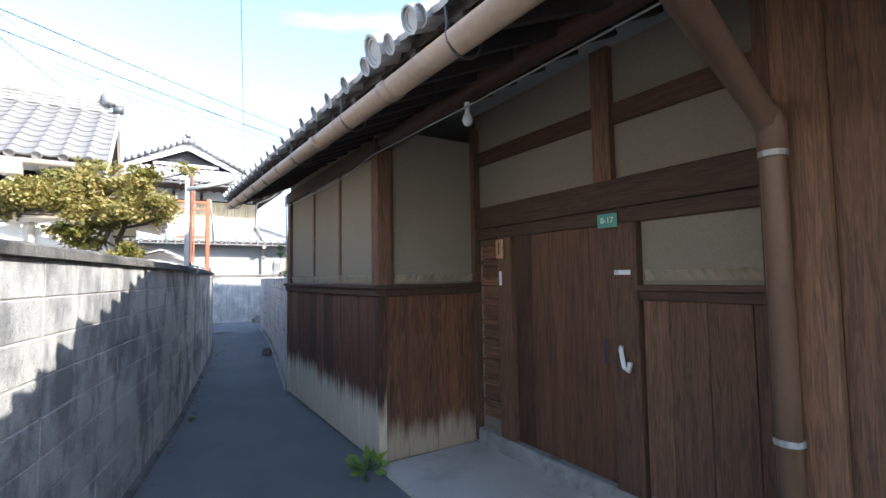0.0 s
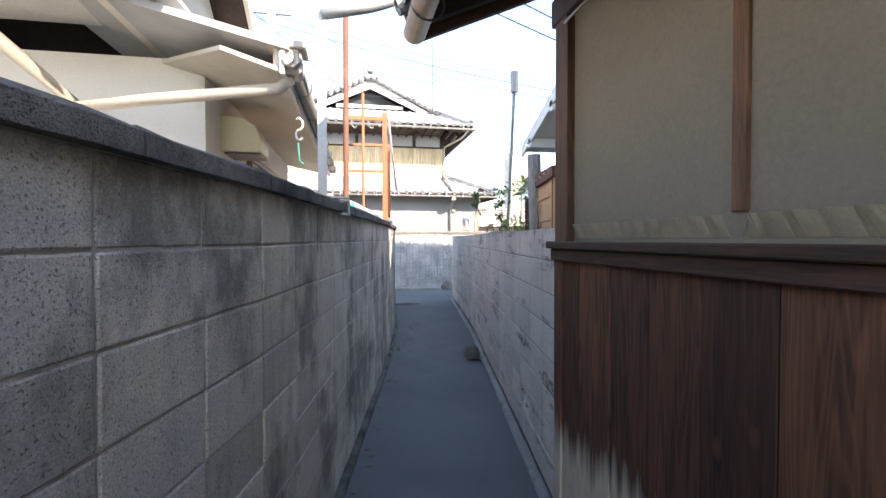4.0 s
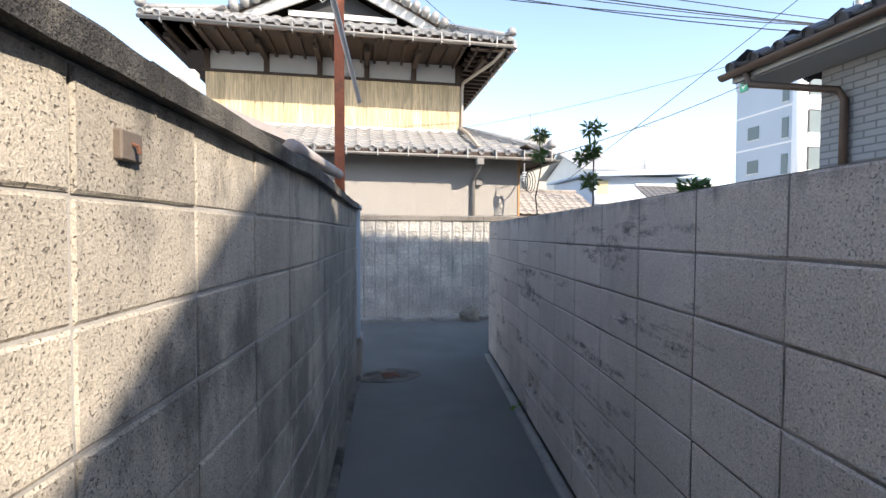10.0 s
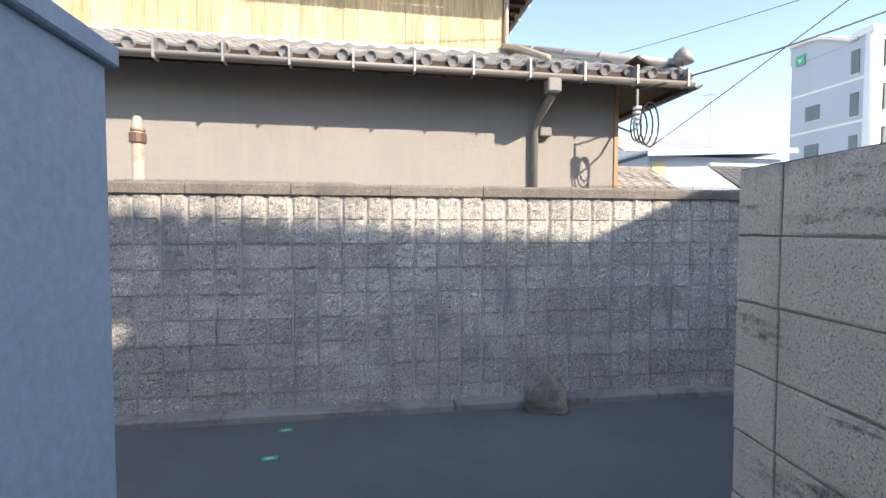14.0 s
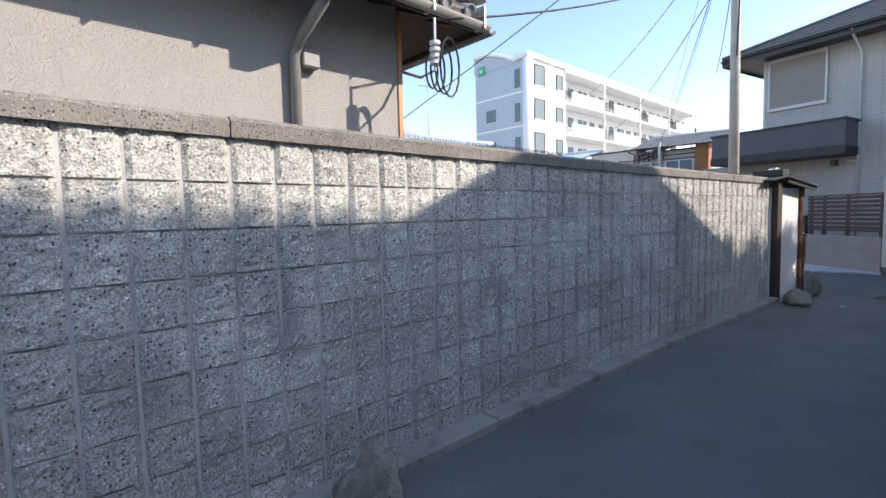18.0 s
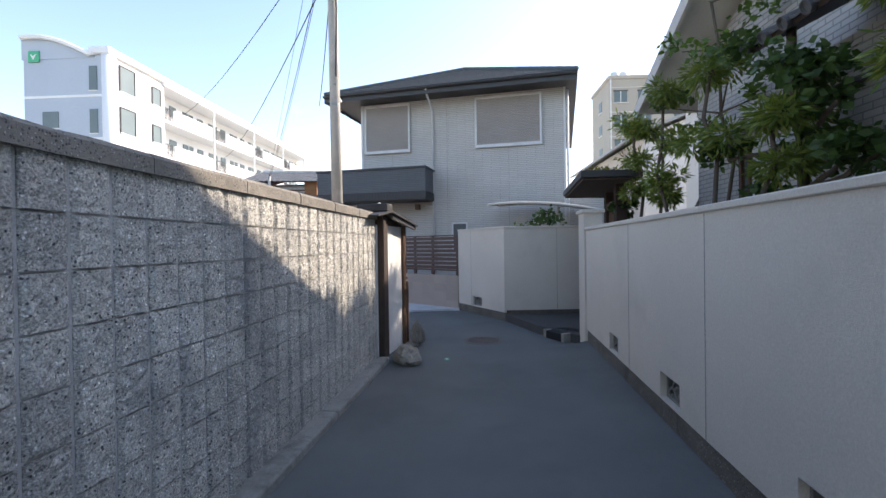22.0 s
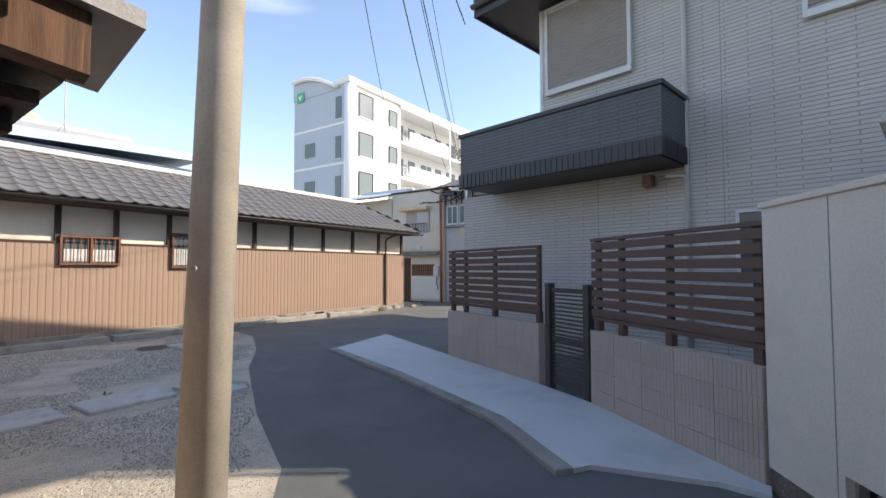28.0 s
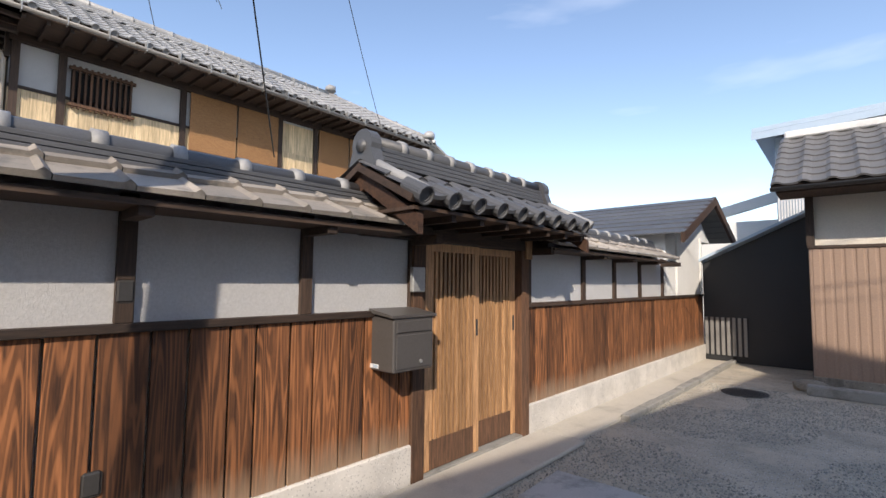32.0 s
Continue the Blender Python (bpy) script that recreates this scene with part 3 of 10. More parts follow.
PEBBLE = pebble_mat()
OLDIRON = mat("old_iron", (0.15, 0.125, 0.105), (0.105, 0.09, 0.08), 6, 0.7, 70, 0.4, stain=(0.20, 0.15, 0.11), stain_scale=5)
TEALCLOTH = mat("teal_cloth", (0.05, 0.36, 0.36), None, 8, 0.9, 60, 0.4)
PALEPAINT = mat("pale_painted_steel", (0.50, 0.60, 0.60), (0.44, 0.53, 0.53), 5, 0.5, 50, 0.1, stain=(0.40, 0.42, 0.40), stain_scale=6)
YARD = aggregate("gravelly_yard", (0.50, 0.44, 0.345), (0.62, 0.595, 0.54), (0.19, 0.195, 0.20), 62, 0.95, 1.0, 0.0, stain=(0.57, 0.49, 0.37))

# ---- building helpers ----
I4 = Matrix.Identity(4)


def link_mesh(name, bm, material, parent=None, label="", smooth=False):
    me = bpy.data.meshes.new(name)
    bmesh.ops.recalc_face_normals(bm, faces=bm.faces)
    bm.to_mesh(me)
    bm.free()
    me.materials.append(material)
    if smooth:
        for f in me.polygons:
            f.use_smooth = True
    ob = new(name, me)
    if parent:
        ob.parent = parent
    if label:
        ob["label"] = label
    return ob


def part(name, bm, material, parent, label="", smooth=False):
    return link_mesh(name, bm, material, parent, label, smooth)


def same_mesh(name, me, parent, m):
    ob = new(name, me)
    ob.parent = parent
    ob.matrix_basis = m
    return ob


def thing(name, x, y, z, rz, label, category, group="", kind=""):
    e = new(name)
    e.empty_display_size = 0.1
    e.matrix_basis = pose(x, y, z, 0, 0, rz)
    return tagged(e, label, category, group, kind)


def box(bm, x0, y0, z0, x1, y1, z1, m=I4, bevel=0.0):
    vs = [bm.verts.new(m @ Vector(p)) for p in ((x0, y0, z0), (x1, y0, z0), (x1, y1, z0), (x0, y1, z0), (x0, y0, z1), (x1, y0, z1), (x1, y1, z1), (x0, y1, z1))]
    fs = [bm.faces.new([vs[k] for k in f]) for f in ((3, 2, 1, 0), (4, 5, 6, 7), (0, 1, 5, 4), (1, 2, 6, 5), (2, 3, 7, 6), (3, 0, 4, 7))]
    if bevel:
        es = list({e for f in fs for e in f.edges})
        bmesh.ops.bevel(bm, geom=es, offset=bevel, segments=1, affect="EDGES")
    return bm


def cube(x0, y0, z0, x1, y1, z1, bevel=0.0):
    return box(bmesh.new(), x0, y0, z0, x1, y1, z1, I4, bevel)


def prism(bm, pts, axis_vec, m=I4):
    """A solid from a flat outline pushed along a vector."""
    a = [bm.verts.new(m @ Vector(p)) for p in pts]
    b = [bm.verts.new(m @ (Vector(p) + Vector(axis_vec))) for p in pts]
    bm.faces.new(a[::-1])
    bm.faces.new(b)
    n = len(pts)
    for k in range(n):
        bm.faces.new((a[k], a[(k + 1) % n], b[(k + 1) % n], b[k]))
    return bm


def tube(bm, pts, r, n=8, r1=None):
    """A pipe through points."""
    rings = []
    pts = [Vector(p) for p in pts]
    for k, p in enumerate(pts):
        d = (pts[min(k + 1, len(pts) - 1)] - pts[max(k - 1, 0)]).normalized()
        u = d.orthogonal().normalized() if k == 0 else (last - d * last.dot(d)).normalized()
        last = u
        w = d.cross(u)
        rr = r if r1 is None else r + (r1 - r) * k / max(1, len(pts) - 1)
        rings.append([bm.verts.new(p + (u * math.cos(a) + w * math.sin(a)) * rr) for a in (math.tau * q / n for q in range(n))])
    for a, b in zip(rings, rings[1:]):
        for q in range(n):
            bm.faces.new((a[q], a[(q + 1) % n], b[(q + 1) % n], b[q]))
    bm.faces.new(rings[0][::-1])
    bm.faces.new(rings[-1])
    return bm


def pipe(name, pts, r, material, parent=None, label="", n=8, r1=None):
    return link_mesh(name, tube(bmesh.new(), pts, r, n, r1), material, parent, label, True)


def half_gutter(bm, a, b, r, n=7):
    """An open half-round gutter from a to b, with wall thickness."""
    a, b = Vector(a), Vector(b)
    d = (b - a).normalized()
    side = d.cross(Vector((0, 0, 1))).normalized()
    rows = []
    for p in (a, b):
        ring = [p + side * math.cos(t) * r + Vector((0, 0, -math.sin(t) * r)) for t in (math.pi * k / n for k in range(n + 1))]
        ring += [p + side * math.cos(t) * (r - 0.006) + Vector((0, 0, -math.sin(t) * (r - 0.006))) for t in (math.pi * k / n for k in range(n, -1, -1))]
        rows.append([bm.verts.new(v) for v in ring])
    q = len(rows[0])
    for k in range(q):
        bm.faces.new((rows[0][k], rows[0][(k + 1) % q], rows[1][(k + 1) % q], rows[1][k]))
    bm.faces.new(rows[0][::-1])
    bm.faces.new(rows[1])
    return bm


def rock(r, seed, squash=(1, 1, 0.7), sub=2):
    bm = bmesh.new()
    bmesh.ops.create_icosphere(bm, subdivisions=sub, radius=1.0)
    for v in bm.verts:
        k = 1 + 0.28 * noise.noise(v.co * 1.4 + Vector((seed * 7.3, 0, 0))) + 0.12 * noise.noise(v.co * 3.7 + Vector((0, seed * 3.1, 0)))
        v.co = Vector((v.co.x * squash[0], v.co.y * squash[1], v.co.z * squash[2])) * k * r
        if v.co.z < -0.35 * r * squash[2]:
            v.co.z = -0.35 * r * squash[2]
    return bm


def segs(pts):
    """Straight runs of a plan line: start, direction, length, turn in degrees."""
    out = []
    for (xa, ya), (xb, yb) in zip(pts, pts[1:]):
        d = Vector((xb - xa, yb - ya))
        out.append(((xa, ya), d.normalized(), d.length, math.degrees(math.atan2(d.y, d.x))))
    return out


def block_mesh(name, w, h, t, material, bev=0.006, groove=False, rough=0.0, seed=0, chip=0.0):
    """One concrete block, its face towards -y, foot at z 0, from x 0. groove: split face in two halves; chip: worn, uneven arrises."""
    bm = bmesh.new()
    if groove:
        g = 0.014
        for a, b in ((g / 2, w / 2 - g / 2), (w / 2 + g / 2, w - g / 2)):
            n, q = 9, 9

            def lump(i, k):
                if not 0 < i < n:
                    return 0.007
                p = Vector((i * 0.9 + seed * 3.3, k * 0.9 + a * 31, seed))
                return -rough * (0.55 + 0.6 * noise.noise(p * 0.42) + 0.55 * noise.noise(p * 1.3) + 0.35 * noise.noise(p * 2.9))

            vs = [[bm.verts.new((a + (b - a) * i / n, lump(i, k), 0.005 + (h - 0.010) * k / q)) for k in range(q + 1)] for i in range(n + 1)]
            for i in range(n):
                for k in range(q):
                    bm.faces.new((vs[i][k], vs[i + 1][k], vs[i + 1][k + 1], vs[i][k + 1]))
            back = [bm.verts.new((x, t, z)) for x, z in ((a, 0.005), (b, 0.005), (b, h - 0.005), (a, h - 0.005))]
            bm.faces.new((*[vs[i][0] for i in range(n, -1, -1)], back[0], back[1]))
            bm.faces.new((*[vs[i][q] for i in range(n + 1)], back[2], back[3]))
            bm.faces.new((*[vs[0][k] for k in range(q + 1)], back[3], back[0]))
            bm.faces.new((*[vs[n][k] for k in range(q, -1, -1)], back[1], back[2]))
    elif chip:
        us, ws = (0, 0.014, 0.2, 0.4, 0.6, 0.8, 0.986, 1), (0, 0.028, 0.35, 0.65, 0.972, 1)
        n, q = len(us) - 1, len(ws) - 1
        e = 0.0035

        def wob(u, v):
            return chip * noise.noise(Vector((u * 17 + seed, v * 17, seed * 1.3)))

        vs = []
        for i in range(n + 1):
            row = []
            for k in range(q + 1):
                x, z = e + (w - 2 * e) * us[i], e + (h - 2 * e) * ws[k]
                edge = i in (0, n) or k in (0, q)
                if i in (0, n):
                    x += wob(z, 1.0) * 0.8
                if k in (0, q):
                    z += wob(x, 2.0) * 0.8
                row.append(bm.verts.new((x, bev if edge else wob(x, z) * 0.25, z)))
            vs.append(row)
        for i in range(n):
            for k in range(q):
                bm.faces.new((vs[i][k], vs[i + 1][k], vs[i + 1][k + 1], vs[i][k + 1]))
        back = [bm.verts.new((x, t, z)) for x, z in ((e, e), (w - e, e), (w - e, h - e), (e, h - e))]
        bm.faces.new((*[vs[i][0] for i in range(n, -1, -1)], back[0], back[1]))
        bm.faces.new((*[vs[i][q] for i in range(n + 1)], back[2], back[3]))
        bm.faces.new((*[vs[0][k] for k in range(q + 1)], back[3], back[0]))
        bm.faces.new((*[vs[n][k] for k in range(q, -1, -1)], back[1], back[2]))
    else:
        box(bm, 0.004, 0, 0.004, w - 0.004, t, h - 0.004, I4, bev)
    me = bpy.data.meshes.new(name)
    bmesh.ops.recalc_face_normals(bm, faces=bm.faces)
    bm.to_mesh(me)
    bm.free()
    me.materials.append(material)
    return me


def block_wall(name, pts, z0, courses, h, w, thick, meshes, core_mat, label, depth=0.03, vents=()):
    """A wall of laid blocks along a plan line; its face is to the right of the line's way."""
    top = z0 + courses * h
    root = thing(name, *pts[0], 0, 0, label, "wall", kind="structure")
    rng = random.Random(len(name) * 7 + courses)
    for n, ((xa, ya), d, length, turn) in enumerate(segs(pts)):
        m = Matrix.Translation((-pts[0][0], -pts[0][1], 0)) @ pose(xa, ya, 0, 0, 0, turn)
        low = z0 + 2 * h if vents else 0.0
        part("wall_core", cube(0, depth * 0.5, low, length, thick, top), core_mat, root).matrix_basis = m
        if vents:
            part("wall_core", cube(0, 0.06, 0, length, thick, low), core_mat, root).matrix_basis = m
        cols = max(1, round(length / w))
        fit_w = length / cols
        for c in range(courses):
            for k in range(cols):
                x = k * fit_w
                if c == 1 and (n, k) in vents:
                    wm = Matrix.Translation((*pts[0], 0)) @ m @ pose(x + 0.006, 0.004, z0 + h)
                    v = thing("wall_vent", 0, 0, 0, 0, "pierced concrete vent set low in the pale block wall", "vent", "alley wall vents")
                    v.matrix_basis = wm
                    # black sheet in place of the shade in the vent's hollow
                    part("recess", cube(0, 0.052, 0.0, fit_w - 0.012, 0.058, h), SHADEGAP, v, "black sheet for the shade behind the vent")
                    part("lattice", vent_lattice(fit_w - 0.012, h - 0.008), PALEBLOCK, v)
                    continue
                me = meshes[rng.randrange(len(meshes))]
                lift = rng.uniform(-0.0025, 0.0025)
                same_mesh("block", me, root, m @ pose(x, lift, z0 + c * h) @ Matrix.Diagonal((fit_w / w, 1, 1, 1)))
    return root


def vent_lattice(w, h):
    """Openwork of overlapping waves in a frame, 5 cm deep, from (0, 0)."""
    bm = bmesh.new()
    t = 0.022
    for x0, z0, x1, z1 in ((0, 0, w, t), (0, h - t, w, h), (0, 0, t, h), (w - t, 0, w, h)):
        box(bm, x0, 0, z0, x1, 0.05, z1)
    for cx, cz, r in ((w * 0.5, h * 0.48, h * 0.46), (w * 0.27, t * 0.5, h * 0.46), (w * 0.73, t * 0.5, h * 0.46), (w * 0.27, t * 0.5, h * 0.20), (w * 0.73, t * 0.5, h * 0.20), (w * 0.5, h * 0.48, h * 0.20)):
        n = 8
        for k in range(n):
            a0, a1 = math.pi * k / n, math.pi * (k + 1) / n
            q = [(cx + rr * math.cos(a), 0.005, cz + rr * math.sin(a)) for rr, a in ((r, a0), (r, a1), (r - 0.020, a1), (r - 0.020, a0))]
            q = [(min(max(x, 0.01), w - 0.01), y, min(z, h - 0.01)) for x, y, z in q]
            prism(bm, q, (0, 0.04, 0))
    return bm


def coping(name, pts, z, over, thick_wall, h, material, label, seed=0, piece=0.6):
    """Cap stones along the top of a wall."""
    root = thing(name, *pts[0], z, 0, label, "wall coping", kind="structure")
    rng = random.Random(seed)
    for (xa, ya), d, length, turn in segs(pts):
        m = Matrix.Translation((-pts[0][0], -pts[0][1], 0)) @ pose(xa, ya, 0, 0, 0, turn)
        n = max(1, round(length / piece))
        for k in range(n):
            bm = bmesh.new()
            a, b = length * k / n, length * (k + 1) / n
            q = 5
            for side in (0,):
                rows = []
                for i in range(q + 1):
                    x = a + 0.003 + (b - a - 0.006) * i / q
                    j = rng.uniform(-0.006, 0.006)
                    prof = ((x, -over + j, 0.0), (x, -over + j, h * 0.78), (x, -over + 0.02 + j, h + rng.uniform(-0.004, 0.003)), (x, thick_wall + over - 0.02, h), (x, thick_wall + over, 0.0))
                    rows.append([bm.verts.new(p) for p in prof])
                for r0, r1 in zip(rows, rows[1:]):
                    for i in range(5):
                        bm.faces.new((r0[i], r0[(i + 1) % 5], r1[(i + 1) % 5], r1[i]))
                bm.faces.new(rows[0])
                bm.faces.new(rows[-1][::-1])
            ob = part("coping_stone", bm, material, root)
            ob.matrix_basis = m
    return root


def tile_mesh(w, d, material, name="roof_tile", amp=0.028, thick=0.018):
    """One pantile: along x the wave, along y up the slope, its lower edge at y 0."""
    bm = bmesh.new()
    n = 6
    prof = []
    for k in range(n + 1):
        s = k / n
        z = amp * math.sin(math.pi * min(1, s / 0.42)) if s < 0.42 else -0.35 * amp * math.sin(math.pi * (s - 0.42) / 0.58)
        prof.append((s * w, z))
    rows = [[bm.verts.new((x, y, z + dz)) for x, z in prof] for y, dz in ((0, 0.0), (0, thick + 0.006), (d * 1.06, thick - 0.012))]
    for a, b in zip(rows, rows[1:]):
        for k in range(n):
            bm.faces.new((a[k], a[k + 1], b[k + 1], b[k]))
    me = bpy.data.meshes.new(name)
    bm.to_mesh(me)
    bm.free()
    me.materials.append(material)
    return me


def tile_field(root, m, width, run, material, tw=0.27, td=0.235, single=False, name="roof_tiles", clip=None):
    """Tiles over a slope. m places it: x along the eave, y up the slope in its plane, z out of it. clip(s, t): whether a tile at these shares of width and run is there."""
    nx, ny = max(1, round(width / tw)), max(1, round(run / td))
    fw, fd = width / nx, run / ny
    me = tile_mesh(fw, fd, material)
    if single:
        for j in range(ny):
            for i in range(nx):
                if clip and not clip((i + 0.5) / nx, (j + 0.5) / ny):
                    continue
                same_mesh("roof_tile", me, root, m @ pose(i * fw, j * fd, 0.004 * ((i * 7 + j * 3) % 3) * 0.5))
        return None
    base = np.array([v.co[:] for v in me.vertices])
    faces = [tuple(p.vertices) for p in me.polygons]
    V, F = [], []
    for j in range(ny):
        for i in range(nx):
            if clip and not clip((i + 0.5) / nx, (j + 0.5) / ny):
                continue
            o = len(V) * len(base)
            V.append(base + (i * fw, j * fd, 0.004 * ((i * 7 + j * 3) % 3) * 0.5))
            F += [tuple(v + o for v in f) for f in faces]
    big = bpy.data.meshes.new(name)
    big.from_pydata(np.concatenate(V).tolist(), [], F)
    big.materials.append(material)
    bpy.data.meshes.remove(me)
    ob = new(name, big)
    ob.parent = root
    ob.matrix_basis = m
    ob["kind"] = "stuff"
    return ob


def eave_disc(r=0.07, length=0.12, material=None, name="eave_tile"):
    """A round-faced end tile, its face towards -y."""
    bm = bmesh.new()
    n = 12
    prev = None
    for y, rr in ((0.0, r * 0.6), (-0.006, r * 0.62), (-0.006, r * 0.8), (-0.018, r * 0.84), (-0.018, r), (length, r * 0.96)):
        ring = [bm.verts.new((rr * math.cos(math.tau * k / n), y, rr * math.sin(math.tau * k / n))) for k in range(n)]
        if prev:
            for k in range(n):
                bm.faces.new((prev[k], prev[(k + 1) % n], ring[(k + 1) % n], ring[k]))
        else:
            bm.faces.new(ring)
        prev = ring
    bm.faces.new(prev[::-1])
    me = bpy.data.meshes.new(name)
    bmesh.ops.recalc_face_normals(bm, faces=bm.faces)
    bm.to_mesh(me)
    bm.free()
    me.materials.append(material)
    return me


def slope(origin, along, up):
    """A frame on a roof: x along the eave, y up the slope, z out."""
    x, y = Vector(along).normalized(), Vector(up).normalized()
    z = x.cross(y).normalized()
    y = z.cross(x)
    return Matrix(((x.x, y.x, z.x, origin[0]), (x.y, y.y, z.y, origin[1]), (x.z, y.z, z.z, origin[2]), (0, 0, 0, 1)))


def leaf_cloud(centers, n, size, spread, seed, shape="leaf", droop=0.0):
    """Many small leaves round given places (x, y, z, radius)."""
    rng = random.Random(seed)
    V, F = [], []
    for cx, cy, cz, cr in centers:
        for _ in range(n):
            d = Vector((rng.gauss(0, 1), rng.gauss(0, 1), rng.gauss(0, 0.7)))
            d = d.normalized() * (rng.random() ** 0.45) * cr
            p = Vector((cx, cy, cz)) + d
            a = Vector((rng.uniform(-1, 1), rng.uniform(-1, 1), rng.uniform(-0.5, 0.7) - droop)).normalized()
            if shape == "radial":
                a = (d.normalized() + Vector((rng.uniform(-.5, .5), rng.uniform(-.5, .5), rng.uniform(-.4, .3) - droop))).normalized()
            b = a.orthogonal().normalized()
            b = (b * math.cos(t := rng.uniform(0, 6.28)) + a.cross(b) * math.sin(t)).normalized()
            L = size * rng.uniform(0.6, 1.25)
            W = L * spread
            o = len(V)
            q = a.cross(b) * W * 0.18
            V += [p, p + a * L * 0.45 + b * W + q, p + a * L, p + a * L * 0.45 - b * W + q]
            F.append((o, o + 1, o + 2, o + 3))
    me = bpy.data.meshes.new("leaves")
    me.from_pydata([v[:] for v in V], [], F)
    return me


def leaves(name, centers, n, size, spread, seed, material, parent, shape="leaf", droop=0.0):
    me = leaf_cloud(centers, n, size, spread, seed, shape, droop)
    me.materials.append(material)
    ob = new(name, me)
    ob.parent = parent
    return ob


def cable(pts, sag, r=0.008, n=10, name="overhead_cable", label="black overhead cable strung between houses and pole"):
    a, b = Vector(pts[0]), Vector(pts[1])
    line = [a.lerp(b, k / n) - Vector((0, 0, sag * 4 * (k / n) * (1 - k / n))) for k in range(n + 1)]
    ob = link_mesh(name, tube(bmesh.new(), [p - a for p in line], r, 5), WIRE, None, "", True)
    ob.matrix_basis = Matrix.Translation(a)
    return tagged(ob, label, "cable", "overhead cables")

# ---- ground ----
def sheet(name, pts, z, material, label, category="ground", thick=0.05):
    bm = bmesh.new()
    prism(bm, [(x, y, z - thick) for x, y in pts], (0, 0, thick))
    return tagged(link_mesh(name, bm, material), label, category, kind="structure")


sheet("ground", [(-150, -150), (250, -150), (250, 250), (-150, 250)], -0.06, DIRT, "bare earth ground reaching the horizon", thick=0.5)
sheet("road", [(-3, -8), (8, -8), (8, 14), (14.5, 13), (24, 13), (34, 22), (34, 32), (28, 27.0), (20.0, 26.75), (19.6, 25.1), (18.73, 23.69), (17.76, 22.42), (16.6, 20.5), (15.96, 19.25), (14.9, 18.1), (14.0, 17.3), (-6, 19), (-6, 14.4), (-3, 14.4)], 0.0, ASPHALT, "dark patched asphalt lane", "road")
sheet("yard", [(13.8, 17.0), (14.9, 18.1), (15.96, 19.25), (16.6, 20.5), (17.76, 22.42), (18.73, 23.69), (19.6, 25.1), (20.0, 26.75), (20.0, 28.0), (13.2, 33), (13.2, 17.2)], -0.004, YARD, "packed earth and gravel yard", "ground")

# ---- alley walls ----
LEFT = [(1.42, 0.1), (1.85, 2.04), (2.42, 4.665), (3.145, 9.035), (3.485, 11.66), (3.60, 13.63), (3.665, 14.35)]
RIGHT = [(3.865, 5.35), (3.997, 6.13), (4.745, 10.70), (5.228, 14.47), (5.279, 14.88), (5.30, 15.05)]
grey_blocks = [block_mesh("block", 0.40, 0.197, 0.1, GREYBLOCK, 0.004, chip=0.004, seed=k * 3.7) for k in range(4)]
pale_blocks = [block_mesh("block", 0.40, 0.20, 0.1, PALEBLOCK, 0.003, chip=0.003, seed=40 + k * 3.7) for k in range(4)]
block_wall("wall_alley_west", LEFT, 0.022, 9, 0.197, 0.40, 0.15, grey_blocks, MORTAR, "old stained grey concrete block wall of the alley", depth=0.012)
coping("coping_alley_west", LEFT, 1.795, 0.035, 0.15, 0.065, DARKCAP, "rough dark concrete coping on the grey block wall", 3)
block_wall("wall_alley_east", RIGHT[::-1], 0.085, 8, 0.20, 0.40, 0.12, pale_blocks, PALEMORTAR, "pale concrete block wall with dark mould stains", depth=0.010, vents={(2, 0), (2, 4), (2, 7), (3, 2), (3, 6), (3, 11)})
FACING = [(1.2, 17.66), (6.7, 17.65), (9.0, 17.60), (12.86, 17.395)]
split_blocks = [block_mesh("block", 0.40, 0.20, 0.1, SPLIT, groove=True, rough=0.014, seed=k * 5.1) for k in range(7)]


def white_wall(name, a, b, top, label, vents=(), seams=(), foot=0.205):
    """Rendered wall on a washed plinth, with pierced vent blocks low down."""
    (xa, ya), d, length, turn = segs([a, b])[0]
    r = thing(name, xa, ya, 0, turn, label, "wall", kind="structure")
    part("plinth", cube(0, 0.012, 0, length, 0.15, foot), WASHED, r, "brown washed-gravel plinth")
    edges = [0.0]
    for v in sorted(vents):
        edges += [v, v + 0.37]
    edges.append(length)
    for k in range(0, len(edges), 2):
        part("render", cube(edges[k], 0, foot, edges[k + 1], 0.165, top - 0.04), CREAM, r)
    for v in vents:
        part("render", cube(v, 0, foot + 0.205, v + 0.37, 0.165, top - 0.04), CREAM, r)
        part("render", cube(v, 0, foot, v + 0.37, 0.165, foot + 0.015), CREAM, r)
        # black sheet behind the lattice stands for the hollow's shade
        part("vent_recess", cube(v, 0.10, foot + 0.015, v + 0.37, 0.165, foot + 0.205), SHADEGAP, r, "black sheet for the shade behind the vent")
        vb = part("vent_block", vent_lattice(0.37, 0.19), CONCRETE, r, "pierced concrete vent block with wave pattern")
        vb.matrix_basis = pose(v, 0.045, foot + 0.015)
    for s in seams:
        part("control_joint", cube(s, -0.002, foot, s + 0.007, 0.01, top - 0.045), CONCRETE, r)
    part("cap", cube(-0.012, -0.018, top - 0.04, length + 0.012, 0.183, top, 0.006), CREAM, r)
    return r


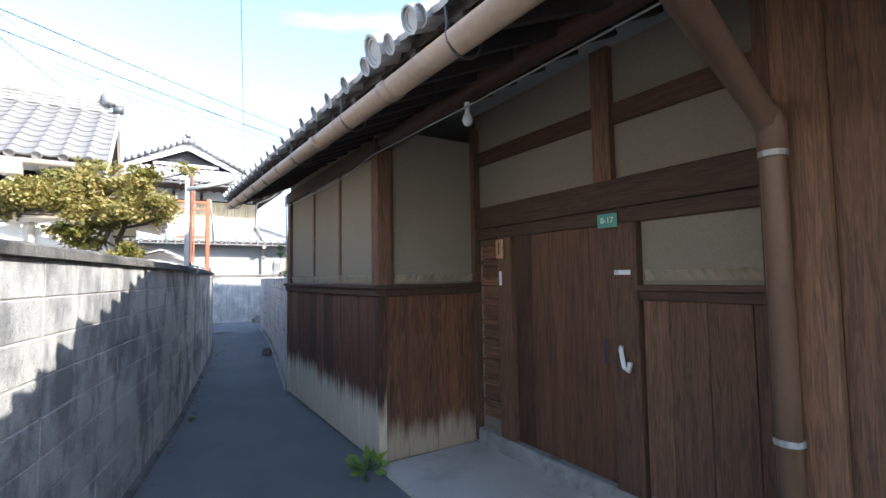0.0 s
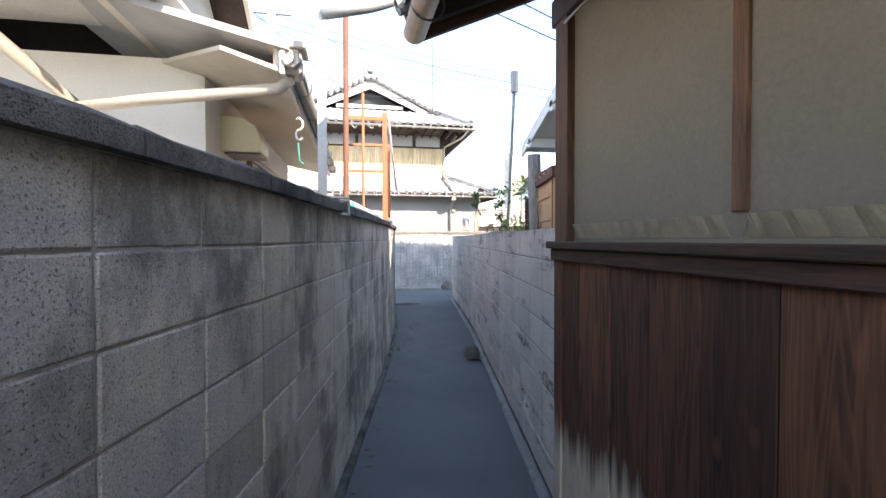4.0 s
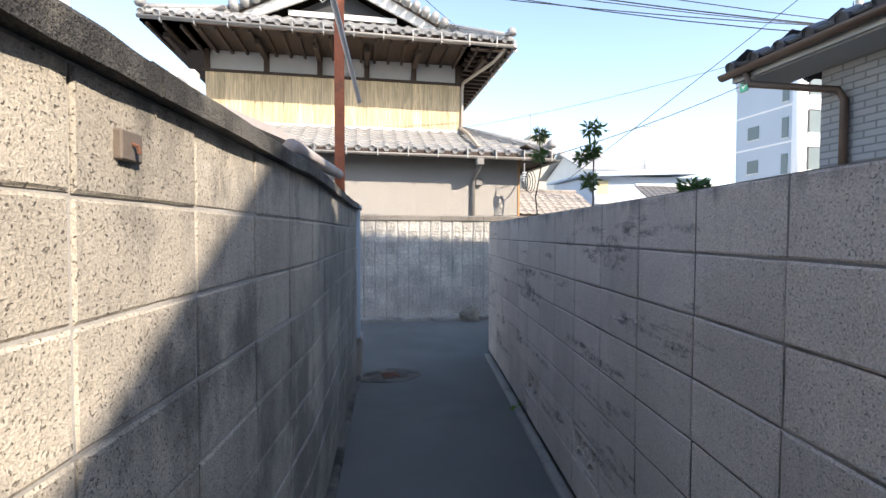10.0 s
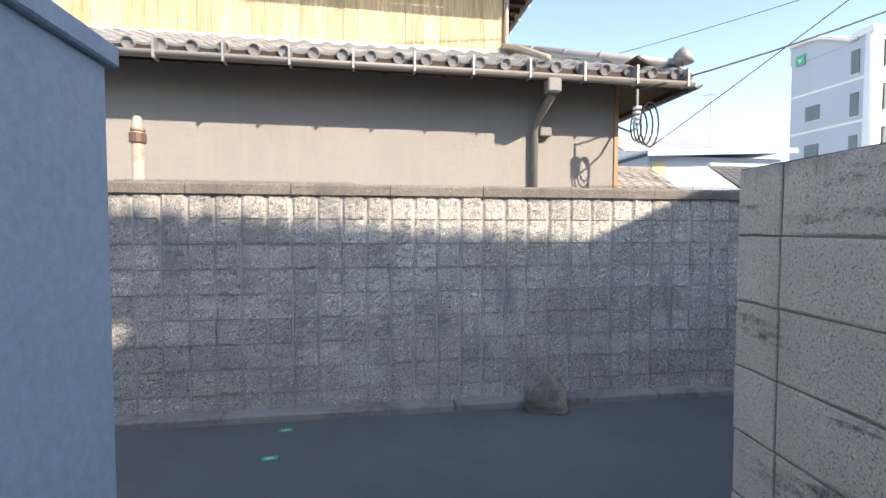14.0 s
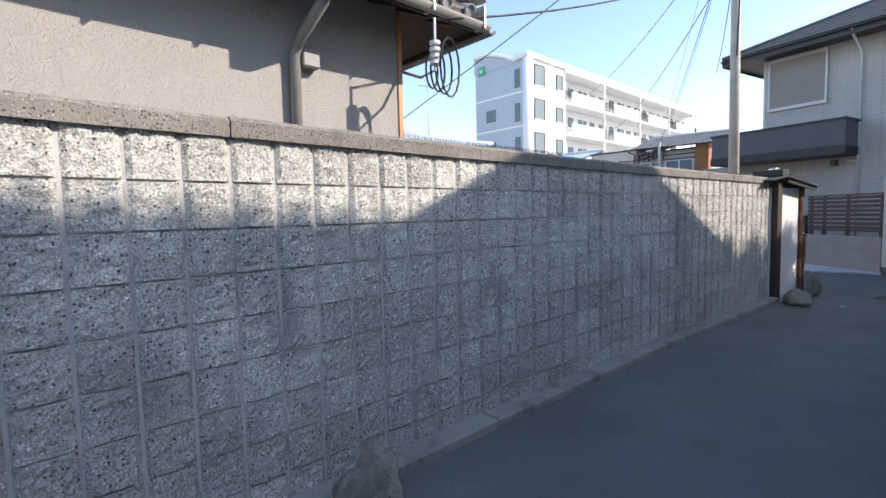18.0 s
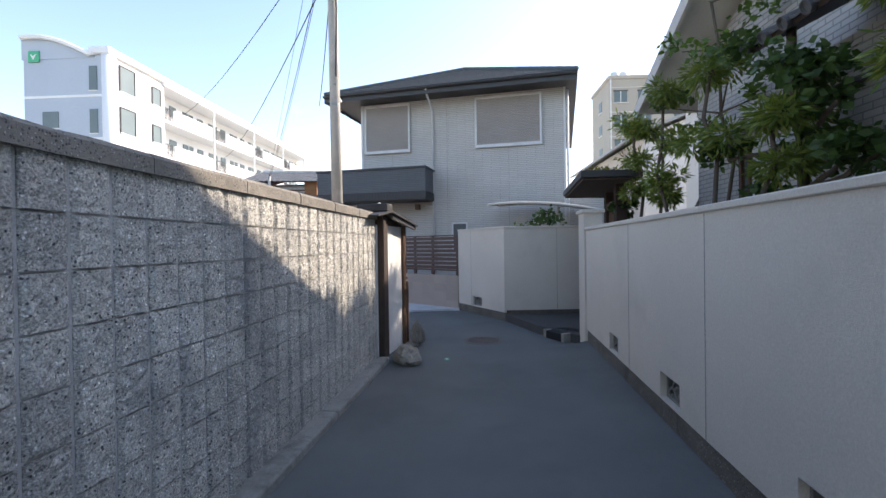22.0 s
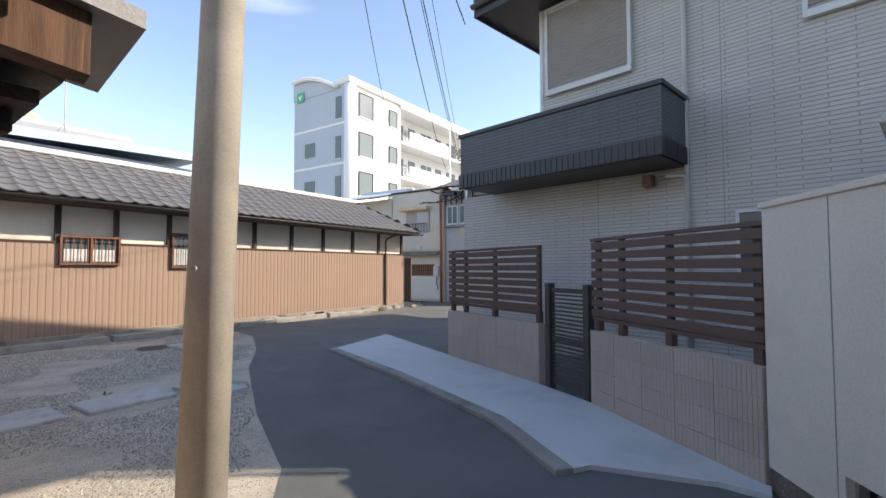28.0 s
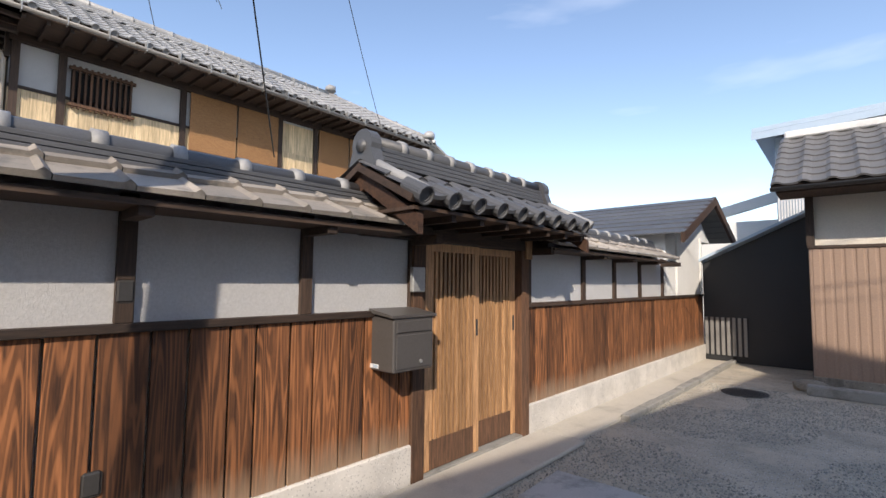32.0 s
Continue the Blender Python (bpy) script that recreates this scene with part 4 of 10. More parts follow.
white_wall("wall_street_south", (13.45, 14.64), (5.42, 15.08), 1.665, "smooth cream rendered garden wall with pierced vents", (1.25, 2.83, 4.43, 6.02), (2.01, 3.59, 5.18, 6.78), 0.285)
edge = bmesh.new()
prism(edge, [(0, 0.02, -0.02), (0, -0.75, -0.02), (0, -0.62, 0.004), (0, -0.25, 0.06), (0, -0.02, 0.125), (0, 0.02, 0.13)], (8.04, 0, 0))
tagged(link_mesh("road_edge", edge, ASPHALT), "asphalt rising to the foot of the cream wall", "road", kind="structure").matrix_basis = pose(13.45, 14.64, 0, 0, 0, segs([(13.45, 14.64), (5.42, 15.08)])[0][3])
white_wall("wall_corner_a", (17.42, 16.47), (15.86, 15.56), 1.79, "cream rendered corner wall with a pierced vent", (0.60,), (0.55,), 0.16)
white_wall("wall_corner_b", (15.86, 15.57), (16.05, 13.62), 1.79, "cream rendered wall beside the garden gate", (), (1.0,))

block_wall("wall_street_north", FACING, -0.015, 9, 0.20, 0.40, 0.16, split_blocks, PALEJOINT, "split-face concrete block garden wall, grey with pale chips", depth=0.018)
coping("coping_street_north", FACING, 1.78, 0.03, 0.16, 0.09, SPLITCAP, "washed aggregate coping on the split-face wall", 5, 0.84)
for k, ((xa, ya), d, length, turn) in enumerate(segs(FACING)):
    n = max(1, round(length / 1.8))
    root = thing("kerb", xa, ya, 0, turn, "low concrete kerb along the foot of the garden wall", "kerb", "kerb stones", "structure")
    for i in range(n):
        part("kerb_stone", cube(length * i / n + 0.003, -0.16, -0.02, length * (i + 1) / n - 0.003, 0.04, 0.06, 0.012), CONCRETE, root)
# bird spikes on the coping
spikes = thing("bird_spikes", 2.2, 17.72, 1.87, 0, "thin metal bird spikes along the wall coping", "bird spikes", kind="stuff")
bm = bmesh.new()
rng = random.Random(8)
for a, b in ((0.0, 1.85), (3.9, 5.45), (8.4, 9.6)):
    k = a
    while k < b:
        prism(bm, [(k, 0.06 - 0.028 * k, 0), (k + 0.005, 0.062 - 0.028 * k, 0), (k + 0.0025, 0.056 - 0.028 * k, 0)], (rng.uniform(-.002, .002), rng.uniform(-.008, .008), rng.uniform(0.022, 0.028)))
        k += 0.013
part("spike_strip", bm, DARKTILE, spikes)

# low foot of the alley walls: kerb strip and moss line
for nm, line in (("alley_kerb_west", LEFT), ("alley_kerb_east", RIGHT[::-1])):
    root = thing(nm, *line[0], 0, 0, "rough mortar fillet at the foot of the alley wall", "kerb", kind="structure")
    for (xa, ya), d, length, turn in segs(line):
        ob = part("fillet", box(bmesh.new(), -0.01, -0.05, -0.02, length + 0.01, 0.03, 0.045 if "west" in nm else 0.03, I4, 0.012), DARKCAP if "west" in nm else CONCRETE, root)
        ob.matrix_basis = Matrix.Translation((-line[0][0], -line[0][1], 0)) @ pose(xa, ya, 0, 0, 0, turn)
# an older whitewashed wall and pillar where the lane begins
old = thing("wall_lane_entry", 1.43, 0.08, 0, 0, "older whitewashed block wall at the lane's mouth", "wall", kind="structure")
oblocks = [block_mesh("block", 0.42, 0.205, 0.12, WHITEPLASTER, 0.008)]
(xa, ya), d, length, turn = segs([(1.08, -2.6), (1.36, -0.12)])[0]
core = part("wall_core", cube(0, 0.01, 0, length, 0.16, 1.9), PALEMORTAR, old)
core.matrix_basis = pose(xa - 1.43, ya - 0.08, 0, 0, 0, turn)
for c in range(9):
    for k in range(6):
        same_mesh("block", oblocks[0], old, pose(xa - 1.43, ya - 0.08, 0, 0, 0, turn) @ pose(k * 0.417, 0.0, 0.06 + c * 0.205))
part("cap", cube(0, -0.04, 1.9, length, 0.2, 1.99, 0.015), DARKCAP, old).matrix_basis = pose(xa - 1.43, ya - 0.08, 0, 0, 0, turn)
part("pillar", cube(-0.26, -0.2, 0, 0.03, 0.04, 1.86, 0.01), GREYBLOCK, old, "grey block pillar")
part("pillar_cap", cube(-0.29, -0.23, 1.86, 0.06, 0.07, 1.93, 0.015), DARKCAP, old)

# ---- the old timber house at the lane's mouth ----
def boards(parent, a, b, z0, z1, fixed, axis, material, w, t=0.022, name="board", seed=1, gap=0.004):
    """Upright boards side by side from a to b along axis ('x' or 'y'), faces at fixed."""
    rng = random.Random(seed)
    x = a
    while x < b - 0.02:
        e = min(b, x + w * rng.uniform(0.8, 1.2))
        if b - e < w * 0.35:
            e = b
        j = rng.uniform(0, 0.004)
        lo, hi = (x + gap / 2, fixed + j), (e - gap / 2, fixed + t + j)
        if axis == "y":
            bm = cube(fixed + j, x + gap / 2, z0, fixed + t + j, e - gap / 2, z1, 0.0025)
        else:
            bm = cube(x + gap / 2, fixed + j, z0, e - gap / 2, fixed + t + j, z1, 0.0025)
        part(name, bm, material, parent)
        x = e


def frieze(parent, a, b, z0, z1, fixed, axis, seed):
    """A band of moulded plaster leaves."""
    bm = bmesh.new()
    rng = random.Random(seed)
    s = a
    sgn = -1
    while s < b - 0.03:
        L = rng.uniform(0.07, 0.10)
        n = 5
        for k in range(n):
            u0, u1 = k / n, (k + 1) / n
            h0, h1 = math.sin(math.pi * u0) * 0.015, math.sin(math.pi * u1) * 0.015
            q = [(s + L * u0, z0 + (z1 - z0) * 0.08, h0 * 0.3), (min(b, s + L * u1), z0 + (z1 - z0) * 0.08, h1 * 0.3), (min(b, s + L * u1 + 0.035), z1 - 0.006, h1 + 0.004), (min(b, s + L * u0 + 0.035), z1 - 0.006, h0 + 0.004)]
            vs = [bm.verts.new((fixed - h, p, z) if axis == "y" else (p, fixed - h, z)) for p, z, h in q]
            bm.faces.new(vs)
        s += L
    bmesh.ops.solidify(bm, geom=bm.faces[:], thickness=0.01)
    part("frieze", bm, FRIEZE, parent, "moulded cream plaster leaf band")


oh = thing("old_house", 0, 0, 0, 0, "weathered dark timber and tan plaster townhouse with tiled eave", "house", kind="structure")
X, Y0, Y1, XD = 3.86, 2.10, 5.36, 4.97
part("wall", cube(X + 0.03, Y0 + 0.03, 0, 8.0, Y1, 3.05), TANPLASTER, oh, "tan plaster wall")
part("wall", cube(XD + 0.02, -0.70, 0, 8.0, Y0 + 0.03, 3.6), TANPLASTER, oh, "tan plaster wall over the door")
part("wall", cube(4.62, -6.0, 0, 8.0, -0.72, 3.3), OLDPOST, oh, "dark board bay")
for y, w in ((2.08, 0.15), (3.135, 0.055), (4.10, 0.055), (5.22, 0.15)):
    part("post", cube(X - 0.012 if w > 0.1 else X + 0.012, y, 1.60 if w > 0.1 else 1.70, X + 0.12, y + w, 2.88, 0.004), OLDPOST, oh)
part("post", cube(X, Y0 - 0.012, 1.60, X + 0.15, Y0 + 0.06, 2.95, 0.004), OLDPOST, oh)
part("post", cube(XD - 0.06, Y0 - 0.03, 0.05, XD + 0.05, Y0 + 0.05, 3.2, 0.004), OLDPOST, oh)
for a, b in ((2.25, 3.12), (3.20, 4.09), (4.17, 5.21)):
    frieze(oh, a, b, 1.615, 1.70, X + 0.03, "y", int(a * 10))
frieze(oh, 4.01, 4.93, 1.615, 1.70, Y0 + 0.03, "x", 3)
frieze(oh, -0.62, 0.20, 1.615, 1.70, XD + 0.02, "y", 9)
for z0, z1, o in ((1.565, 1.605, 0.065), (1.50, 1.565, 0.035)):
    part("ledge", cube(X - o, Y0 - o, z0, X + 0.05, Y1 + 0.02, z1, 0.006), OLDBEAM, oh, "weathered ledge board")
    part("ledge", cube(X + 0.05, Y0 - o, z0, XD + 0.02, Y0 + 0.05, z1, 0.006), OLDBEAM, oh, "weathered ledge board")
    part("ledge", cube(XD - o, -0.70, z0 - 0.01, XD + 0.03, 0.22, z1 - 0.01, 0.006), OLDBEAM, oh, "weathered ledge board")
boards(oh, Y0, Y1, 0.03, 1.50, X, "y", OLDBOARD, 0.27, seed=3)
boards(oh, X, XD - 0.04, 0.03, 1.50, Y0, "x", LOWBOARD, 0.28, seed=5)
boards(oh, -0.70, 0.21, 0.20, 1.49, XD - 0.01, "y", OLDPOST, 0.24, seed=7)
part("corner_board", cube(X - 0.012, Y0 - 0.012, 0.03, X + 0.07, Y0 + 0.07, 1.50, 0.004), OLDBOARD, oh)
part("corner_board", cube(X - 0.012, Y1 - 0.06, 0.03, X + 0.05, Y1 + 0.02, 1.50, 0.004), OLDBOARD, oh)
# door wall
part("lintel", cube(XD - 0.05, -0.72, 2.14, XD + 0.06, 2.07, 2.35, 0.006), OLDBEAM, oh, "broad dark lintel beam")
part("lintel", cube(XD - 0.03, -0.72, 2.03, XD + 0.06, 2.07, 2.138, 0.005), OLDBEAM, oh)
part("rail", cube(XD - 0.02, 0.57, 2.79, XD + 0.05, 2.07, 2.93, 0.005), OLDBEAM, oh)
part("rail", cube(XD - 0.02, -0.72, 2.76, XD + 0.05, 0.41, 2.91, 0.005), OLDBEAM, oh)
part("strut", cube(XD - 0.04, 0.41, 2.35, XD + 0.05, 0.57, 3.5, 0.005), OLDPOST, oh)
part("door_post", cube(XD - 0.05, 1.53, 0.04, XD + 0.06, 1.72, 2.03, 0.006), OLDPOST, oh)
part("door_post", cube(XD - 0.05, 0.22, 0.04, XD + 0.06, 0.44, 2.03, 0.006), OLDPOST, oh)
for k in range(9):
    z = 0.30 + k * 0.193
    part("slat", prism(bmesh.new(), [(XD - 0.005, 1.73, z), (XD + 0.02, 1.73, z + 0.19), (XD + 0.05, 1.73, z + 0.19), (XD + 0.05, 1.73, z)], (0, 0.29, 0)), SLATWOOD, oh)
    part("slat_batten", cube(XD - 0.035, 1.74, z + 0.12, XD + 0.01, 2.01, z + 0.175, 0.005), SLATWOOD, oh)
part("threshold", cube(XD - 0.07, 0.2, 0.02, XD + 0.1, 2.05, 0.175, 0.012), CONCRETE, oh, "worn concrete threshold")
door = thing("door_1", XD, 0.45, 0.178, 0, "closed dark plank sliding door of the old house", "door", kind="structure")
for k in range(5):
    part("plank", cube(0.005, 0.005 + k * 0.214, 0, 0.03, 0.005 + (k + 1) * 0.214 - 0.003, 1.85, 0.003), DOORWOOD, door)
part("top_rail", cube(0.001, 0.0, 1.85, 0.04, 1.08, 1.90, 0.003), DOORWOOD, door)
part("handle_plate", cube(-0.006, 0.06, 0.85, 0.006, 0.10, 1.02, 0.003), DARKMETAL, door)
# recess floor, beam and eave
sheet("entry_slab", [(3.84, 2.08), (3.80, -0.75), (4.62, -0.75), (4.99, -0.75), (4.99, 2.08)], 0.035, WARMCONC, "worn concrete entry slab before the old door", "entry slab")
part("eave_beam", tube(bmesh.new(), [(3.93, Y0 + 0.1, 2.90), (3.93, 0.6, 2.93), (3.93, -6, 2.90)], 0.075, 9), OLDBEAM, oh, "round eave purlin", True)
part("wall_plate", cube(X - 0.02, Y0, 2.80, X + 0.1, Y1 + 0.05, 2.95, 0.006), OLDBEAM, oh)
GX, GZ0, GZ1 = 3.07, 2.45, 2.735
PITCH = 0.43
run = 4.6


def eave_z(y):
    return GZ0 + (GZ1 - GZ0) * (y + 3.5) / 8.9 + 0.10


ang = math.atan(PITCH)
up = Vector((math.cos(ang), 0, math.sin(ang)))
along = Vector((0, -8.9, -(GZ1 - GZ0))).normalized()
m_roof = slope((GX - 0.07, 5.48, eave_z(5.4) + 0.005), along, up)
# deck and rafters carry the eave's shade in their colour
part("roof_deck", cube(0, 0.06, -0.05, 11.9, run, -0.012), SHADEBEAM, oh, "dark eave boarding").matrix_basis = m_roof
tile_field(oh, m_roof, 11.9, run, TILE, 0.27, 0.235)
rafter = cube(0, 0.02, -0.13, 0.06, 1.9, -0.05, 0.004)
raft = part("rafter", rafter, SHADEBEAM, oh)
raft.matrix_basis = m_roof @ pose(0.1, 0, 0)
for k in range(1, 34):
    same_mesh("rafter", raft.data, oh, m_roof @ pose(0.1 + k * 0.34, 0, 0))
disc = eave_disc(0.046, 0.2, TILE)
for k in range(44):
    same_mesh("eave_tile", disc, oh, m_roof @ pose(0.085 + k * 0.2706, -0.01, 0.012, 0, 0, 0))
big = eave_disc(0.074, 0.5, TILE)
same_mesh("ridge_end_tile", big, oh, m_roof @ pose(5.38, -0.03, 0.03))
same_mesh("ridge_end_tile", eave_disc(0.056, 0.5, TILE), oh, m_roof @ pose(5.72, -0.03, 0.02))
part("verge_board", cube(-0.03, 0.02, -0.16, 0.02, run, 0.02), OLDBEAM, oh).matrix_basis = m_roof
# unseen roof tier, added to bound the sunlit patch on the west wall
part("main_roof", prism(bmesh.new(), [(4.3, -3.0, 3.35), (5.95, -3.0, 5.25), (7.9, -3.0, 4.35), (7.9, -3.0, 3.35)], (0, 8.4, 0)), TILE, oh, "unseen raised roof of grey tiles, added to shade the alley")
# unseen wider eave, added to raise the shade on the west wall
m_shade_eave = slope((2.58, -1.0, 2.50), Vector((0, -1, 0)), up)
part("roof_deck", cube(0, 0.04, -0.05, 6.0, 0.75, -0.012), OLDBEAM, oh, "dark eave boarding").matrix_basis = m_shade_eave
for k in range(22):
    same_mesh("eave_tile", disc, oh, m_shade_eave @ pose(0.085 + k * 0.2706, -0.01, 0.012))
gut = thing("roof_gutter", GX, 5.45, GZ1, 0, "brown half-round rain gutter under the tiled eave", "gutter")
part("trough", half_gutter(bmesh.new(), (0, 0, 0), (0, -6.9, (GZ0 - GZ1) * 0.77), 0.062), RUSTGUTTER, gut, smooth=True)
for k in range(6):
    y = -0.35 - k * 1.1
    z = (GZ0 - GZ1) * -y / 8.95
    pts = [(0.02 + 0.078 * math.cos(a), y, z - 0.078 * math.sin(a)) for a in (math.pi * q / 8 for q in range(-1, 10))]
    part("bracket", tube(bmesh.new(), pts + [(-0.06, y, z + 0.1)], 0.006, 5), DARKMETAL, gut)
    part("joint_sleeve", half_gutter(bmesh.new(), (0, y - 0.5, z - 0.015), (0, y - 0.58, z - 0.018), 0.069), RUSTGUTTER, gut, smooth=True)
dp = thing("downpipe", 4.50, -0.80, 0, 0, "brown plastic downpipe with white clamps", "downpipe")
part("pipe", tube(bmesh.new(), [(0, 0, 0.02), (0, 0, 2.30), (-0.05, 0.0, 2.36), (-1.33, -0.28, 2.52), (-1.41, -0.30, 2.48)], 0.052, 12), BROWNPIPE, dp, smooth=True)
part("elbow", tube(bmesh.new(), [(0, 0, 2.18), (0, 0, 2.33), (-0.09, -0.01, 2.39)], 0.060, 12), BROWNPIPE, dp, smooth=True)
for z in (0.93, 2.20):
    part("clamp", tube(bmesh.new(), [(0, 0, z - 0.013), (0, 0, z + 0.013)], 0.060, 12), GALV, dp)
    part("clamp_arm", cube(0.05, -0.008, z - 0.012, 0.14, 0.008, z + 0.012), GALV, dp)
part("bay_post", cube(4.55, -0.98, 0.05, 4.66, -0.78, 3.1, 0.006), OLDPOST, oh)
part("bay_post", cube(4.58, -0.80, 0.05, XD + 0.03, -0.70, 3.3, 0.006), OLDPOST, oh)
boards(oh, -4.0, -0.98, 0.05, 3.0, 4.60, "y", OLDPOST, 0.42, seed=17)
pipe("lead_cable", [(3.82, 5.2, 2.74), (3.80, 3.0, 2.70), (3.78, 2.0, 2.76), (3.80, 0.5, 2.74), (3.82, -3, 2.72)], 0.006, GREYPIPE, oh, "thin grey cable under the eave")
# small things at the door
bulb = thing("bare_bulb", 3.93, 0.77, 2.85, 0, "unlit bare bulb in a socket under the eave beam", "lamp")
part("socket", tube(bmesh.new(), [(0, 0, 0), (0, 0, -0.05)], 0.021, 10), WHITEPLASTIC, bulb)
prof = [(0.013, -0.05), (0.017, -0.07), (0.033, -0.105), (0.036, -0.125), (0.028, -0.15), (0.008, -0.163)]
bm = bmesh.new()
last = None
for r_, z_ in prof:
    ring = [bm.verts.new((r_ * math.cos(math.tau * k / 12), r_ * math.sin(math.tau * k / 12), z_)) for k in range(12)]
    if last:
        for k in range(12):
            bm.faces.new((last[k], last[(k + 1) % 12], ring[(k + 1) % 12], ring[k]))
    last = ring
bm.faces.new(last)
part("glass_bulb", bm, WHITEPLASTIC, bulb, smooth=True)


def lettering(text, size, material, parent, m, name="lettering"):
    cu = bpy.data.curves.new(name, "FONT")
    cu.body, cu.size, cu.align_x, cu.align_y, cu.extrude = text, size, "CENTER", "CENTER", 0.0008
    ob = new(name, cu)
    me = bpy.data.meshes.new_from_object(ob.evaluated_get(bpy.context.evaluated_depsgraph_get()))
    bpy.data.objects.remove(ob)
    me.materials.append(material)
    o = new(name, me)
    o.parent = parent
    o.matrix_basis = m
    return o


FACE_W = pose(0, 0, 0, 90, 0, -90)     # lies on a wall that looks to -x
plate = thing("house_number_plate", XD - 0.055, 0.44, 2.055, 0, "green house number plate reading 8-17", "sign")
part("plate", cube(-0.004, -0.085, -0.05, 0.002, 0.085, 0.05, 0.002), GREENPLATE, plate)
lettering("8-17", 0.062, WHITEPLASTIC, plate, Matrix.Translation((-0.006, 0, 0)) @ FACE_W)
nb = thing("wooden_name_plate", XD - 0.055, 1.66, 1.92, 0, "small orange-brown wooden plate on the door post", "sign")
part("plate", cube(-0.02, -0.05, -0.09, 0.0, 0.05, 0.09, 0.004), GATEWOOD, nb)
part("slot", cube(-0.023, -0.006, -0.055, -0.018, 0.006, 0.055), SHADEGAP, nb)
lb = thing("door_sticker", XD - 0.053, 1.67, 1.66, 0, "narrow pale paper strip on the door post", "sticker")
part("paper", cube(-0.003, -0.018, -0.08, 0.0, 0.018, 0.05), WHITEPLASTIC, lb)
st = thing("meter_sticker", XD - 0.053, 0.33, 1.68, 0, "small blue and white sticker on the door post", "sticker")
part("paper", cube(-0.003, -0.065, -0.016, 0.0, 0.065, 0.016), WHITEPLASTIC, st)
part("band", cube(-0.004, 0.03, -0.014, -0.002, 0.062, 0.014), BLUEPANEL, st)
hk = thing("white_hook", XD - 0.055, 0.33, 1.10, 0, "white bent plastic hook on the door post", "hook")
part("hook", tube(bmesh.new(), [(0, 0.03, 0.06), (-0.02, 0.02, 0.05), (-0.03, -0.01, -0.07), (-0.035, -0.05, -0.09), (-0.04, -0.065, -0.03)], 0.017, 8), WHITEPLASTIC, hk, smooth=True)

# ---- the large tiled house north of the street ----
ha = thing("tiled_house", 0, 0, 0, 0, "large two-storey house with grey pantile roofs and yellow boarding", "house")
part("wall", cube(-1.2, 18.88, 0, 7.02, 25, 3.42), BEIGEPLASTER, ha, "pale beige plaster ground floor wall")
# grey in place of white plaster: the eave's shade is in the colour
part("wall", cube(0.50, 20.12, 3.2, 5.97, 28.2, 6.0), GREYPLASTER, ha, "white plaster upper wall, the eave's shade put in as grey")
part("corner_post", cube(6.995, 18.865, 0, 7.04, 18.91, 3.2), SHED, ha, "orange-brown corner trim")
boards(ha, 0.48, 5.99, 3.93, 4.97, 20.07, "x", YELLOWBOARD, 0.20, seed=21)
part("sill", cube(0.42, 20.03, 4.97, 6.05, 20.12, 5.02), DARKBEAM, ha)
for x in (0.46, 1.66, 2.78, 3.80, 4.86, 5.88):
    part("post", cube(x, 20.06, 5.02, x + 0.11, 20.14, 5.75), DARKPOST, ha)
part("flashing", cube(-1.2, 20.0, 3.84, 6.1, 20.10, 3.93), TILEWHITE, ha)


def hip_face(a, b, c, d, tile=TILE, deck=DARKBEAM, name="roof_tiles", disc_tile=True, tw=0.27):
    """A tiled roof face: eave from a to b, top from d to c (as seen from below, left to right)."""
    a, b, c, d = (Vector(v) for v in (a, b, c, d))
    al = (b - a).normalized()
    up_ = (d - a) - al * (d - a).dot(al)
    n = al.cross(up_).normalized()
    up_ = n.cross(al) * 1.0
    upn = up_.normalized()
    W, R = (b - a).length, (d - a).dot(upn)
    m = slope(a, al, upn)
    l0, r0 = (d - a).dot(al) / W, (c - a).dot(al) / W
    bm = bmesh.new()
    prism(bm, [(0, 0.02, -0.05), (W, 0.02, -0.05), (r0 * W, R, -0.05), (l0 * W, R, -0.05)], (0, 0, 0.042))
    part("roof_deck", bm, deck, ha_now).matrix_basis = m
    tile_field(ha_now, m, W, R, tile, tw, 0.24, name=name, clip=lambda s, t: l0 * t - 0.01 <= s <= 1 - (1 - r0) * t + 0.01)
    if disc_tile:
        nx = max(1, round(W / tw))
        me = eave_disc(0.058, 0.16, tile)
        for k in range(nx):
            same_mesh("eave_tile", me, ha_now, m @ pose((k + 0.24) * W / nx, -0.012, 0.008))
    return m


def ridge(a, b, r, material, parent, rows=1, end=True):
    """A ridge of stacked tiles with a round cap."""
    a, b = Vector(a), Vector(b)
    part("ridge_cap", tube(bmesh.new(), [a, a.lerp(b, 0.5), b], r, 10), material, parent, smooth=True)
    d = (b - a).normalized()
    s = d.cross(Vector((0, 0, 1))).normalized()
    bm = bmesh.new()
    for k in range(rows):
        w = r * (1.15 + 0.12 * k)
        z1 = -r * 0.5 - k * 0.045
        q = [a + s * w + Vector((0, 0, z1)), a - s * w + Vector((0, 0, z1)), a - s * w + Vector((0, 0, z1 - 0.04)), a + s * w + Vector((0, 0, z1 - 0.04))]
        prism(bm, [v[:] for v in q], (b - a)[:])
    part("ridge_course", bm, material, parent)
    n = max(2, int((b - a).length / 0.42))
    for k in range(1, n):
        p = a.lerp(b, k / n)
        part("ridge_collar", tube(bmesh.new(), [p - d * 0.018, p + d * 0.018], r * 1.13, 10), material, parent, smooth=True)


ha_now = ha
